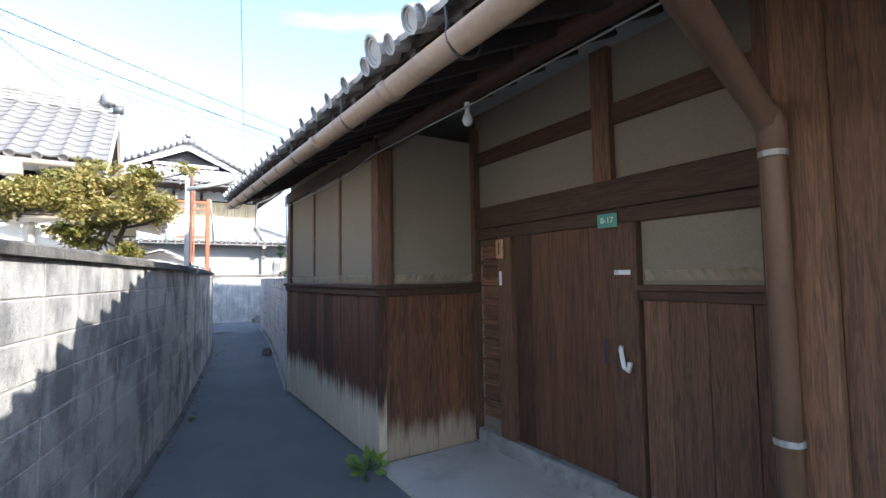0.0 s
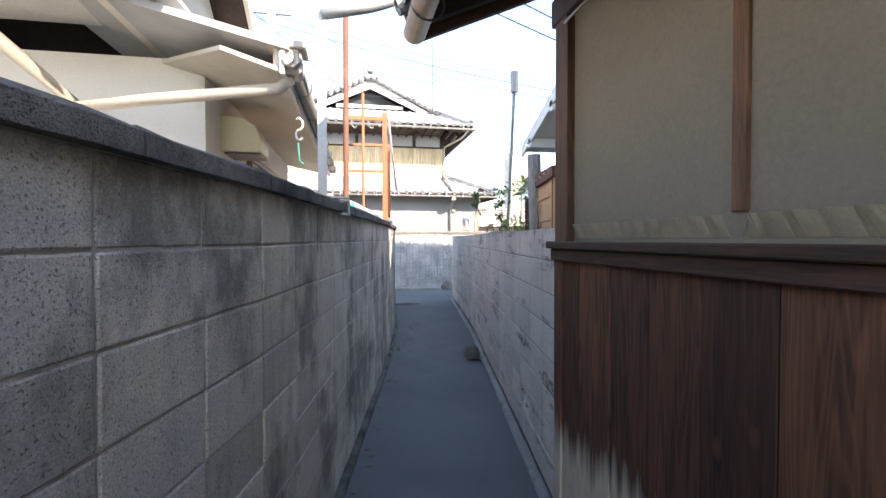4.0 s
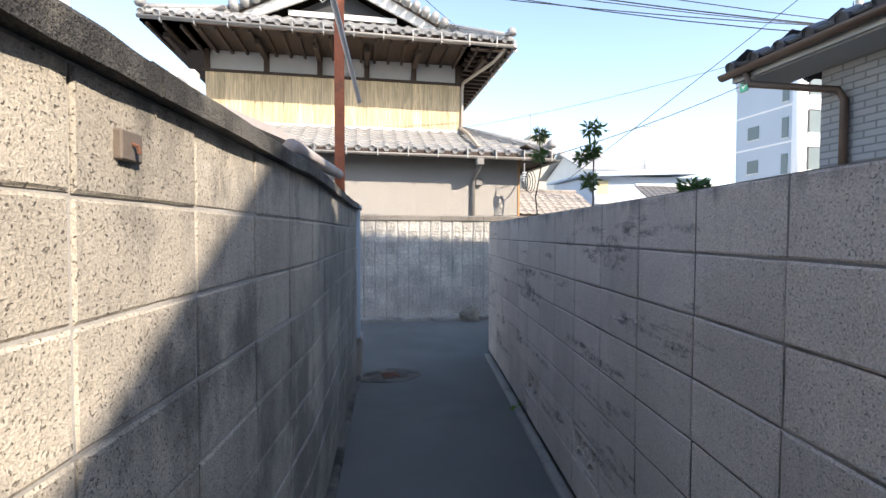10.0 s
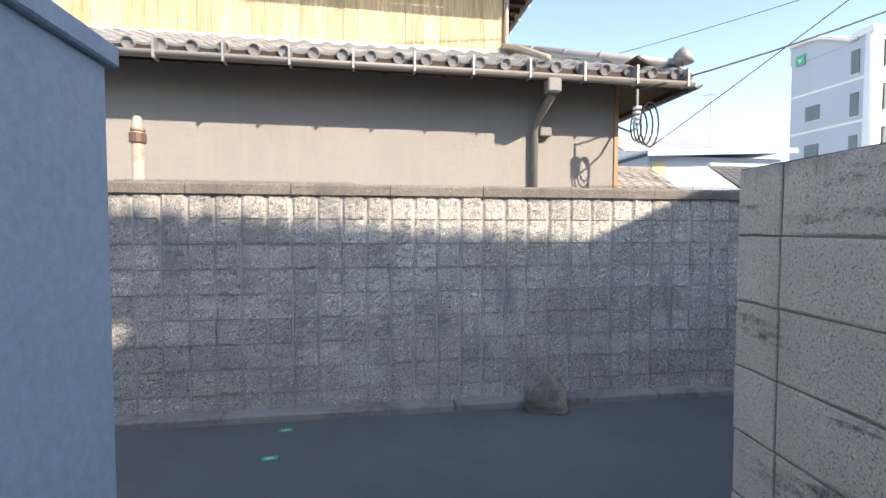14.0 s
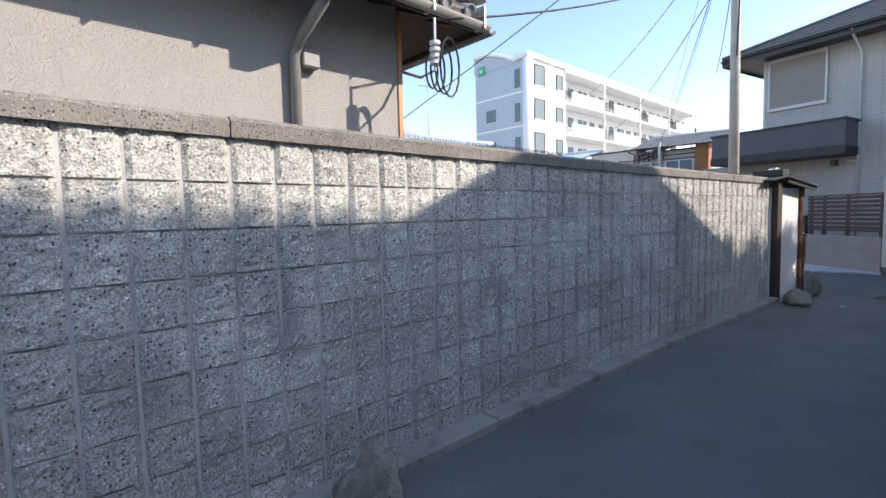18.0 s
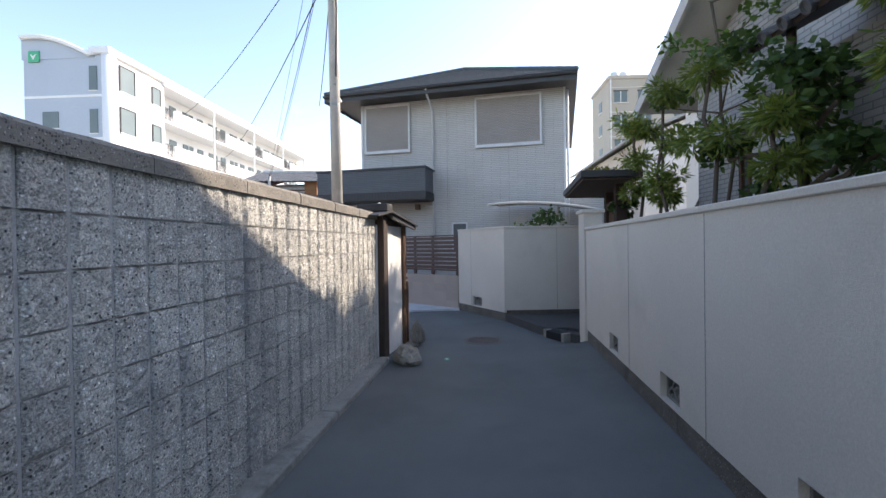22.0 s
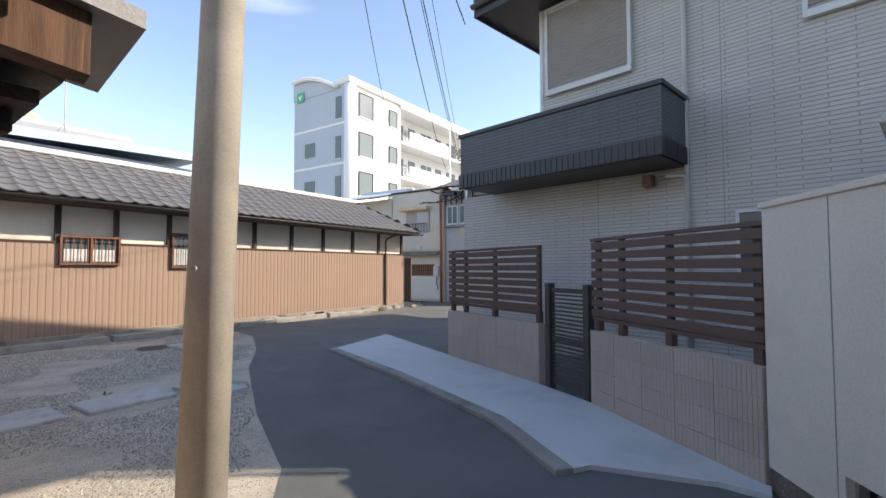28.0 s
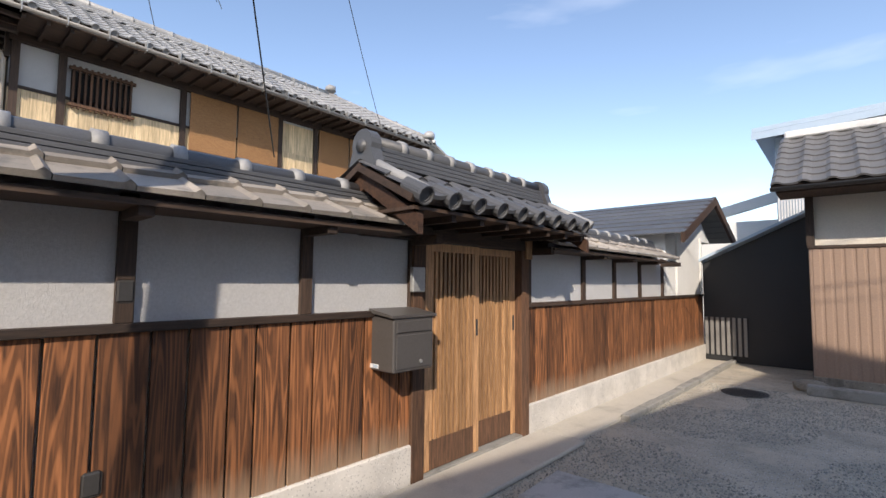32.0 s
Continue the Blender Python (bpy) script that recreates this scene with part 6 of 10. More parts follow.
fence_base("wall_fence_base_a", (18.62, 17.92), (17.44, 16.49), 0.76, 1.68)
fence_base("wall_fence_base_b", (19.97, 20.55), (19.06, 18.66), 0.73, 1.66)
gt = thing("metal_gate", 18.97, 18.52, 0.05, math.degrees(math.atan2(17.98 - 18.52, 18.66 - 18.97)), "charcoal metal garden gate with thin horizontal bars", "gate")
for x in (0.0, 0.62):
    part("gate_post", cube(x - 0.04, 0, -0.05, x + 0.04, 0.09, 1.16, 0.004), DARKMETAL, gt)
for z in (0.04, 0.52, 1.06):
    part("gate_rail", cube(0.05, 0.03, z, 0.57, 0.06, z + 0.05, 0.003), DARKMETAL, gt)
for k in range(22):
    z = 0.10 + k * 0.044
    if abs(z - 0.54) > 0.04:
        part("gate_bar", cube(0.05, 0.035, z, 0.57, 0.05, z + 0.018), DARKMETAL, gt)
sheet("forecourt", [(17.0, 17.566), (17.135, 17.48), (17.33, 16.73), (17.30, 16.46), (17.44, 16.46), (18.64, 17.95), (19.02, 18.60), (20.02, 20.60), (21.2, 22.9), (19.43, 22.5), (18.62, 20.38), (17.71, 18.43)], 0.035, PAVE, "pale brushed concrete forecourt strip", "pavement", 0.1)
fk = thing("forecourt_kerb", 0, 0, 0, 0, "pale concrete kerb edging of the forecourt", "kerb", kind="structure")
for (xa, ya), d, length, turn in segs([(16.99, 17.56), (17.70, 18.43), (18.61, 20.38), (19.42, 22.5)]):
    n = round(length / 0.6)
    for k in range(n):
        part("kerb_stone", cube(length * k / n + 0.003, -0.02, -0.03, length * (k + 1) / n - 0.003, 0.12, 0.045, 0.008), CONCRETE, fk).matrix_basis = pose(xa, ya, 0, 0, 0, turn)

# ---- the brown ribbed outbuilding beyond the yard ----
br = thing("brown_outbuilding", 15.97, 27.1, 0, 0, "long low outbuilding with brown ribbed siding and grey pantiles", "house")
BL = 10.9
part("wall", cube(0.02, 0.05, 0, BL - 0.02, 4.0, 2.66), CREAM, br, "pale plaster upper wall")
bm = bmesh.new()
V, F = [], []
n = int(BL / 0.11)
for k in range(n):
    x = k * BL / n
    w = BL / n
    o = len(V)
    for px_, py in ((0, 0.004), (0.2, 0.004), (0.32, -0.003), (0.88, -0.003), (1.0, 0.004)):
        V += [(x + px_ * w, py, 0.17), (x + px_ * w, py, 1.86)]
    for q in range(4):
        F.append((o + 2 * q, o + 2 * q + 2, o + 2 * q + 3, o + 2 * q + 1))
me = bpy.data.meshes.new("ribbed_siding")
me.from_pydata(V, [], F)
me.materials.append(BROWNSIDING)
sd = new("ribbed_siding", me)
sd.parent = br
part("siding_end", cube(-0.01, 0.012, 0.17, 0.02, 4.0, 1.86), BROWNSIDING, br)
part("siding_cap", cube(-0.02, -0.02, 1.86, BL, 0.05, 1.90, 0.004), DARKBEAM, br)
for x in (0.0, 0.93, 1.87, 2.88, 3.88, 4.95, 6.08, 7.2, 8.4, 9.6, 10.8):
    part("post", cube(x - 0.03, -0.012, 1.90, x + 0.06, 0.06, 2.66), DARKPOST, br)
part("plinth", cube(-0.02, -0.03, 0, BL, 0.04, 0.17, 0.01), STONE, br, "rubble stone plinth")
for x in (3.2, 6.9):
    # black plates painted as the shade of the floor vents
    part("floor_vent", cube(x, -0.04, 0.05, x + 0.30, -0.02, 0.14), SHADEGAP, br)


def barred_window(parent, x0, x1, z0, z1, bars):
    w = part("window", cube(x0, -0.02, z0, x1, 0.03, z1), GLASS, parent, "small window with curtain and brown bars")
    part("curtain", cube(x0 + 0.03, -0.024, z0 + 0.03, x1 - 0.03, -0.021, z0 + (z1 - z0) * 0.55), SOFFIT, w)
    for a in ((x0 - 0.04, z0 - 0.04, x1 + 0.04, z0), (x0 - 0.04, z1, x1 + 0.04, z1 + 0.04), (x0 - 0.04, z0, x0, z1), (x1, z0, x1 + 0.04, z1), ((x0 + x1) / 2 - 0.02, z0, (x0 + x1) / 2 + 0.02, z1)):
        part("frame", cube(a[0], -0.08, a[1], a[2], 0.0, a[3], 0.003), RUST, w)
    for k in range(bars):
        x = x0 + (x1 - x0) * (k + 0.5) / bars
        part("bar", cube(x - 0.007, -0.075, z0, x + 0.007, -0.061, z1), RUST if bars < 9 else DARKMETAL, w)


barred_window(br, 1.0, 1.90, 1.50, 1.97, 8)
barred_window(br, 2.96, 3.86, 1.44, 2.13, 9)
ha_now = br
hip_face((-0.35, -0.60, 2.66), (BL + 0.25, -0.60, 2.66), (BL - 1.2, 1.15, 3.68), (-0.25, 1.15, 3.68), SMOKETILE, disc_tile=False, tw=0.28)
hip_face((BL + 0.25, -0.60, 2.66), (BL + 0.25, 4.2, 2.66), (BL - 1.2, 4.2, 3.68), (BL - 1.2, 1.15, 3.68), SMOKETILE, disc_tile=False)
part("ridge_cap", cube(-0.3, 1.08, 3.68, BL - 1.2, 1.22, 3.80, 0.02), TILEWHITE, br, "white plastered ridge")
part("soffit", cube(-0.3, -0.58, 2.56, BL + 0.2, 0.06, 2.60), DARKBEAM, br)
part("gutter", half_gutter(bmesh.new(), (-0.35, -0.66, 2.62), (BL + 0.28, -0.66, 2.60), 0.05), DARKMETAL, br, "dark gutter", True)
part("downpipe", tube(bmesh.new(), [(BL - 0.9, -0.62, 2.58), (BL - 1.0, -0.1, 2.40), (BL - 1.0, -0.05, 2.3), (BL - 1.0, -0.05, 0.1)], 0.035, 8), BROWNPIPE, br, "brown downpipe", True)
rng = random.Random(12)
for k in range(16):
    s = rng.uniform(0.10, 0.2)
    x = 15.9 + k * 0.74 + rng.uniform(-.2, .2)
    tagged(link_mesh("border_stone", rock(s, k * 1.7, (1.6, 0.8, 0.8)), STONE), "rough granite border stone at the foot of the outbuilding", "stone", "border stones").matrix_basis = pose(x, 26.88 + rng.uniform(-.1, .06), s * 0.25, 0, 0, rng.uniform(-30, 30))
for k in range(5):
    tagged(link_mesh("edging_slab", cube(0, 0, 0, 1.7, 0.16, 0.13, 0.015), CONCRETE), "long concrete edging slab before the outbuilding", "edging", "edging slabs").matrix_basis = pose(15.9 + k * 1.78, 26.62 + 0.01 * (k % 2), -0.01, 0, 0, rng.uniform(-1, 1))

# ---- walls, houses behind the outbuilding ----
gh = thing("grey_roofed_house", 15.3, 31.2, 0, 0, "white house with a thin flat metal roof behind the outbuilding", "house")
# blue-grey paints in the wall's shaded look
part("wall", cube(0, 0, 0, 6.2, 5, 4.5), APTGREY, gh, "wall of the white house, its shaded blue-grey put into the colour")
part("roof", prism(bmesh.new(), [(-0.35, -0.5, 4.56), (6.4, -0.5, 4.82), (6.4, 5.4, 4.82), (-0.35, 5.4, 4.56)], (0, 0, 0.09)), BLUEPANEL, gh, "pale blue-grey metal roof")
part("fascia", prism(bmesh.new(), [(-0.36, -0.52, 4.40), (6.41, -0.52, 4.70), (6.41, -0.46, 4.70), (-0.36, -0.46, 4.44)], (0, 0, 0.14)), BLUEPANEL, gh, "pale metal eave edge")
wv = part("window", cube(0.15, -0.03, 3.55, 0.75, 0.01, 4.25), YELLOWHOOD, gh, "window with a cream blind")
part("frame", cube(0.1, -0.05, 3.5, 0.8, -0.02, 3.55), ALU, wv)
for k in range(26):
    part("corrugation", cube(0.02 + k * 0.05, -0.03, 2.6, 0.045 + k * 0.05, 0.0, 3.5), WHITEPLASTIC, gh)
ls = thing("black_lean_to", 14.35, 28.75, 0, 0, "black sheet-clad lean-to in a dark corner of the yard", "shed")
part("front", prism(bmesh.new(), [(0, 0, 0), (1.65, 0, 0), (1.65, 0, 2.55), (0, 0, 1.75)], (0, 0.06, 0)), BLACKSHEET, ls)
part("side", cube(1.60, -1.6, 0, 1.64, 0, 2.3), BLACKSHEET, ls)
part("roof", prism(bmesh.new(), [(-0.1, -0.15, 1.74), (1.7, -0.15, 2.62), (1.7, 1.0, 2.62), (-0.1, 1.0, 1.74)], (0, 0, 0.05)), BLUEPANEL, ls)
for k in range(8):
    part("slat", cube(0.02 + k * 0.085, -0.03, 0.12, 0.07 + k * 0.085, -0.005, 0.78), GREYPIPE, ls)
wg = thing("white_gabled_house", 13.2, 32.5, 0, 0, "white plastered house with a tiled gable", "house")
part("wall", cube(0, 0, 0, 2.6, 4, 2.9), WHITEPLASTER, wg)
part("gable", prism(bmesh.new(), [(-0.3, -0.1, 2.7), (2.9, -0.1, 3.55), (2.9, -0.1, 3.8), (-0.3, -0.1, 2.95)], (0, 0.15, 0)), WHITEPLASTER, wg)
part("ridge_end", rock(0.22, 4, (1, 0.8, 0.9)), TILE, wg, smooth=True).matrix_basis = pose(2.75, -0.1, 3.9)
ant = thing("tv_antenna", 18.22, 31.44, 4.75, 20, "rooftop television antenna on a guyed mast", "antenna")
part("mast", tube(bmesh.new(), [(0, 0, 0), (0, 0, 2.42)], 0.018, 6), GALV, ant)
part("boom", tube(bmesh.new(), [(-0.7, 0, 2.25), (0.45, 0, 2.45)], 0.012, 5), GALV, ant)
for k in range(7):
    part("element", tube(bmesh.new(), [(-0.6 + k * 0.17, -0.22 + k * 0.01, 2.27 + k * 0.029), (-0.6 + k * 0.17, 0.22 - k * 0.01, 2.27 + k * 0.029)], 0.006, 4), GALV, ant)
for a in (0, 120, 240):
    part("leg", tube(bmesh.new(), [(0, 0, 0.45), (0.3 * math.cos(radians(a)), 0.3 * math.sin(radians(a)), 0)], 0.01, 4), GALV, ant)
# grimy old block facing the far corner; x runs south along its front
ob_ = thing("old_shop_block", 29.9, 29.4, 0, -90, "grimy cream two-storey block with glazed balcony and sagging tiled roofs", "house")
part("wall", cube(-0.8, 0, 0, 2.0, 6, 4.72), CREAM, ob_, "stained cream front wall")
part("parapet_cap", cube(-0.85, -0.06, 4.72, 2.05, 6.0, 4.80, 0.01), DARKMETAL, ob_)
sw = part("upper_window", cube(0.0, -0.03, 2.95, 1.27, 0.02, 3.86), SHUTTER, ob_, "shuttered window under a tan hood")
part("hood", cube(-0.22, -0.28, 3.90, 1.30, 0.0, 4.06, 0.02), YELLOWBOARD, sw)
part("shutter_leaf", cube(0.62, -0.05, 2.97, 1.25, -0.03, 3.84), GREYPLASTER, sw)
part("rail", cube(0.0, -0.2, 3.30, 1.27, -0.17, 3.33), DARKMETAL, sw)
for k in range(9):
    part("rail_bar", cube(0.01 + k * 0.155, -0.195, 2.92, 0.03 + k * 0.155, -0.175, 3.30), DARKMETAL, sw)
part("meter_box", cube(0.68, -0.09, 2.20, 0.83, 0.0, 2.36, 0.01), WHITEPLASTIC, ob_)
aw = part("tile_awning", prism(bmesh.new(), [(-0.2, -0.42, 1.94), (1.9, -0.42, 1.94), (1.9, 0.0, 2.06), (-0.2, 0.0, 2.06)], (0, 0, 0.03)), RUST, ob_, "small brown tiled awning")
for k in range(12):
    part("awning_tile", tube(bmesh.new(), [(-0.13 + k * 0.175, -0.45, 1.965), (-0.13 + k * 0.175, 0.0, 2.095)], 0.05, 8), OLDTILE, aw, smooth=True)
part("white_panel", cube(0.28, -0.025, 0.10, 1.88, 0.0, 1.86), APTWHITE, ob_, "white lower front")
part("door", cube(-0.10, -0.02, 0, 0.25, 0.0, 1.84), OLDPOST, ob_, "dark narrow door")
part("shop_window", cube(0.34, -0.06, 1.08, 1.55, -0.02, 1.57, 0.008), BROWNSIDING, ob_, "brown slatted shop window")
for k in range(10):
    part("slat", cube(0.37 + k * 0.118, -0.072, 1.10, 0.45 + k * 0.118, -0.058, 1.55), RUST, ob_)
part("gas_meter", cube(1.58, -0.2, 1.06, 1.82, -0.02, 1.50, 0.02), WHITEPLASTIC, ob_)
part("gas_pipe", tube(bmesh.new(), [(1.70, -0.1, 1.06), (1.70, -0.1, 0.75), (1.78, -0.1, 0.62), (1.74, -0.1, 0.5)], 0.02, 6), DARKMETAL, ob_)
part("downpipe", tube(bmesh.new(), [(1.88, -0.08, 4.45), (1.92, -0.08, 2.0), (1.92, -0.08, 0.0)], 0.05, 8), REDRUST, ob_, "faded red downpipe", True)
# glazed balcony bay
part("bay_wall", cube(2.04, 0.12, 0, 3.45, 5, 4.60), GREYPLASTER, ob_, "bare grey cement bay")
part("bay_stain", prism(bmesh.new(), [(2.72, 0.11, 3.0), (2.95, 0.11, 3.0), (2.84, 0.11, 2.5)], (0, 0.01, 0)), YELLOWHOOD, ob_, "torn cream patch")
for x0 in (2.12, 2.72):
    gl = part("glazing", cube(x0, 0.06, 3.20, x0 + 0.56, 0.12, 4.0), FARGLASS, ob_, "glazed balcony sash")
    for f in (cube(x0, 0.03, 3.20, x0 + 0.05, 0.07, 4.0), cube(x0 + 0.51, 0.03, 3.20, x0 + 0.56, 0.07, 4.0), cube(x0 + 0.05, 0.03, 3.20, x0 + 0.51, 0.07, 3.26), cube(x0 + 0.05, 0.03, 3.94, x0 + 0.51, 0.07, 4.0), cube(x0 + 0.26, 0.03, 3.26, x0 + 0.30, 0.07, 3.94)):
        part("frame", f, ALU, gl)
part("sill", cube(2.04, -0.02, 3.10, 3.40, 0.12, 3.18), CONCRETE, ob_)
part("bay_roof", prism(bmesh.new(), [(2.0, -0.25, 4.58), (3.5, -0.25, 4.52), (3.5, 1.4, 4.9), (2.0, 1.4, 4.95)], (0, 0, 0.04)), RUST, ob_, "rusty corrugated lean-to roof")
for k in range(6):
    part("bay_batten", cube(2.06 + k * 0.26, 0.02, 4.05, 2.10 + k * 0.26, 0.06, 4.55), OLDPOST, ob_)
# weatherboarded end with sliding window
part("end_wall", cube(3.45, 0.05, 0, 5.25, 5, 4.58), GREYPLASTER, ob_)
for k in range(7):
    part("weatherboard", cube(3.46, 0.0, 4.02 + k * 0.078, 5.0, 0.06, 4.085 + k * 0.078), GREYWOOD if k % 3 else OLDPOST, ob_)
w2 = part("window", cube(3.55, 0.0, 3.30, 4.85, 0.05, 3.96), FARGLASS, ob_, "dark sliding window in a white frame")
for f in (cube(3.48, -0.03, 3.23, 4.92, 0.02, 3.30), cube(3.48, -0.03, 3.96, 4.92, 0.02, 4.01), cube(3.48, -0.03, 3.30, 3.55, 0.02, 3.96), cube(4.85, -0.03, 3.30, 4.92, 0.02, 3.96), cube(4.17, -0.03, 3.30, 4.23, 0.02, 3.96)):
    part("frame", f, ALU, w2)
part("balcony_panel", cube(3.45, -0.25, 2.35, 4.95, -0.2, 3.20), SOFFIT, ob_, "pale balcony panel")
part("brick_pier", cube(5.0, -0.06, 0, 5.6, 0.5, 4.72, 0.02), REDRUST, ob_, "crumbling orange brick pier")
for k in range(18):
    part("pier_course", cube(4.99, -0.075, 3.3 + k * 0.078, 5.61, 0.0, 3.36 + k * 0.078), STRAW, ob_)
ha_now = ob_
hip_face((1.75, -0.35, 4.74), (6.2, -0.35, 4.66), (6.2, 2.2, 5.45), (1.9, 2.2, 5.55), SMOKETILE, disc_tile=False)
part("ridge_cap", tube(bmesh.new(), [(1.9, 2.2, 5.60), (6.2, 2.2, 5.50)], 0.09, 8), TILEWHITE, ob_, smooth=True)
hip_face((-4.0, -0.9, 4.55), (-0.85, -0.9, 4.52), (-0.85, 1.5, 5.15), (-4.0, 1.5, 5.15), BLUEPANEL, disc_tile=False)
part("side_wall", cube(-3.9, 0.0, 0, -0.85, 3, 4.55), CREAM, ob_)
part("ridge_cap", tube(bmesh.new(), [(-4.0, 1.5, 5.22), (-0.8, 1.5, 5.2)], 0.09, 8), TILEWHITE, ob_, smooth=True)
lp = thing("service_pole", 29.55, 26.08, 0, 0, "weathered service pole with a white lamp and tangled cables", "utility pole")
part("shaft", tube(bmesh.new(), [(0, 0, 0), (0.02, 0.0, 5.0)], 0.07, 10), GREYWOOD, lp, smooth=True)
part("lamp_arm", tube(bmesh.new(), [(0, 0, 4.55), (-0.1, 0.25, 4.62), (-0.1, 0.42, 4.6)], 0.02, 6), GALV, lp)
part("lamp_head", cube(-0.18, 0.28, 4.50, -0.04, 0.62, 4.60, 0.03), WHITEPLASTIC, lp)
rng = random.Random(77)
for k in range(9):
    a, b = (rng.uniform(-.1, .1), 0, rng.uniform(4.2, 4.9)), (rng.uniform(-.2, .3), rng.uniform(0.9, 2.4), rng.uniform(4.1, 4.8))
    mid = [tuple(a[i] + (b[i] - a[i]) * u + (0 if i < 2 else -0.28 * math.sin(math.pi * u) * rng.uniform(0.4, 1)) for i in range(3)) for u in (0, .2, .4, .6, .8, 1)]
    part("tangled_cable", tube(bmesh.new(), mid, 0.018, 5), WIRE, lp, smooth=True)
part("cable_box", cube(-0.12, 0.5, 4.35, 0.05, 1.15, 4.47, 0.02), DARKMETAL, lp)

# ---- the gate wall with its little roofs ----
gw = thing("gate_wall", 13.95, 19.80, 0, -2.4, "boarded and plastered boundary wall under a small tiled roof", "wall", kind="structure")


def wall_run(y0, y1, posts, seed):
    part("wall_core", cube(-0.18, y0, 0, -0.02, y1, 1.78), GREYPLASTER, gw)
    part("plinth", cube(-0.10, y0, 0, 0.045, y1, 0.28, 0.008), WHITEPLINTH, gw, "white washed plinth")
    boards(gw, y0, y1, 0.28, 1.145, 0.0, "y", REDBOARD, 0.165, seed=seed, t=0.02, gap=0.012)
    part("rail", cube(-0.01, y0, 1.145, 0.045, y1, 1.185, 0.004), DARKBEAM, gw)
    part("plaster", cube(-0.03, y0, 1.185, 0.0, y1, 1.74), GREYPLASTER, gw, "white textured plaster panel")
    for p in posts:
        part("post", cube(-0.02, p - 0.035, 1.185, 0.028, p + 0.035, 1.74, 0.003), DARKPOST, gw)
        part("eave_arm", cube(0.0, p - 0.03, 1.62, 0.27, p + 0.03, 1.68, 0.003), DARKBEAM, gw)


def small_roof(y0, y1, seed):
    """Two rows of flat tiles to the front, ridge stack with round cap and collars."""
    EX, EZ_, RX, RZ = 0.32, 1.705, -0.08, 1.865
    d = Vector((RX - EX, 0, RZ - EZ_))
    m = slope((EX, y0, EZ_), (0, 1, 0), d)
    m[0][3], m[1][3] = EX, y0
    part("eave_board", cube(-0.45, y0, 1.66, EX - 0.03, y1, 1.685), DARKBEAM, gw)
    tw = 0.255
    n = max(1, round((y1 - y0) / tw))
    w = (y1 - y0) / n
    t = bmesh.new()
    prism(t, [(0.0, 0, 0.002), (w * 0.98, 0, 0.002), (w * 0.98, 0, 0.028), (w * 0.90, 0, 0.044), (w * 0.82, 0, 0.028), (0.0, 0, 0.022)], (0, 0.29, -0.008))
    first = None
    for r in range(2):
        for k in range(n):
            mm = m @ pose(k * w, r * 0.25, 0.016 * r)
            if first is None:
                first = part("roof_tile", t, OLDTILE, gw)
                first.matrix_basis = mm
            else:
                same_mesh("roof_tile", first.data, gw, mm)
    part("rear_slope", prism(bmesh.new(), [(-0.56, y0, 1.70), (-0.08, y0, 1.86), (-0.08, y0, 1.83), (-0.56, y0, 1.67)], (0, y1 - y0, 0)), TILE, gw)
    for k in range(3):
        part("ridge_course", cube(-0.16 + 0.012 * k, y0, 1.86 + k * 0.028, 0.02 - 0.012 * k, y1, 1.883 + k * 0.028, 0.003), DARKTILE, gw)
    part("ridge_cap", tube(bmesh.new(), [(-0.07, y0, 1.945), (-0.07, y1, 1.945)], 0.055, 10), DARKTILE, gw, smooth=True)
    c = None
    q = max(2, round((y1 - y0) / 0.30))
    for k in range(1, q):
        y = y0 + (y1 - y0) * k / q
        if c is None:
            c = part("ridge_collar", tube(bmesh.new(), [(-0.07, -0.03, 1.947), (-0.07, 0.03, 1.947)], 0.066, 10), TILE, gw, smooth=True)
            c.matrix_basis = pose(0, y, 0)
        else:
            same_mesh("ridge_collar", c.data, gw, pose(0, y, 0))


wall_run(-2.28, 1.70, (-2.2, -1.65, -0.86, -0.02, 0.84, 1.66), 31)
wall_run(3.06, 7.0, (3.12, 4.22, 5.04, 5.87, 6.78), 37)
small_roof(-2.30, 1.42, 1)
small_roof(3.12, 6.55, 2)
for z, y in ((0.55, -0.1), (1.32, -0.02)):
    part("iron_stud", cube(0.02, y - 0.035, z - 0.05, 0.035, y + 0.035, z + 0.05, 0.01), DARKMETAL, gw)
# far gabled store at the wall's end
st_ = thing("gabled_store", 13.95, 19.80, 0, -2.4, "small white store with a dark shingled gable roof", "house")
part("wall", cube(-2.2, 7.0, 0, 0.0, 8.95, 2.15), WHITEPLASTER, st_)
part("gable_wall", prism(bmesh.new(), [(0.0, 7.0, 2.15), (0.0, 9.6, 2.15), (0.0, 8.6, 2.75)], (-0.1, 0, 0)), WHITEPLASTER, st_)
part("wall", cube(-2.2, 8.95, 0, -0.3, 9.8, 2.15), WHITEPLASTER, st_)
boards(st_, 7.0, 8.93, 0.28, 1.145, 0.0, "y", REDBOARD, 0.175, seed=41, t=0.02)
part("plinth", cube(-0.10, 7.0, 0, 0.045, 8.93, 0.28), WHITEPLINTH, st_)
part("rail", cube(-0.01, 7.0, 1.145, 0.045, 8.93, 1.185), DARKBEAM, st_)
for p in (7.5, 8.88):
    part("post", cube(-0.02, p - 0.035, 1.185, 0.028, p + 0.035, 2.2), WHITEPLASTER, st_)
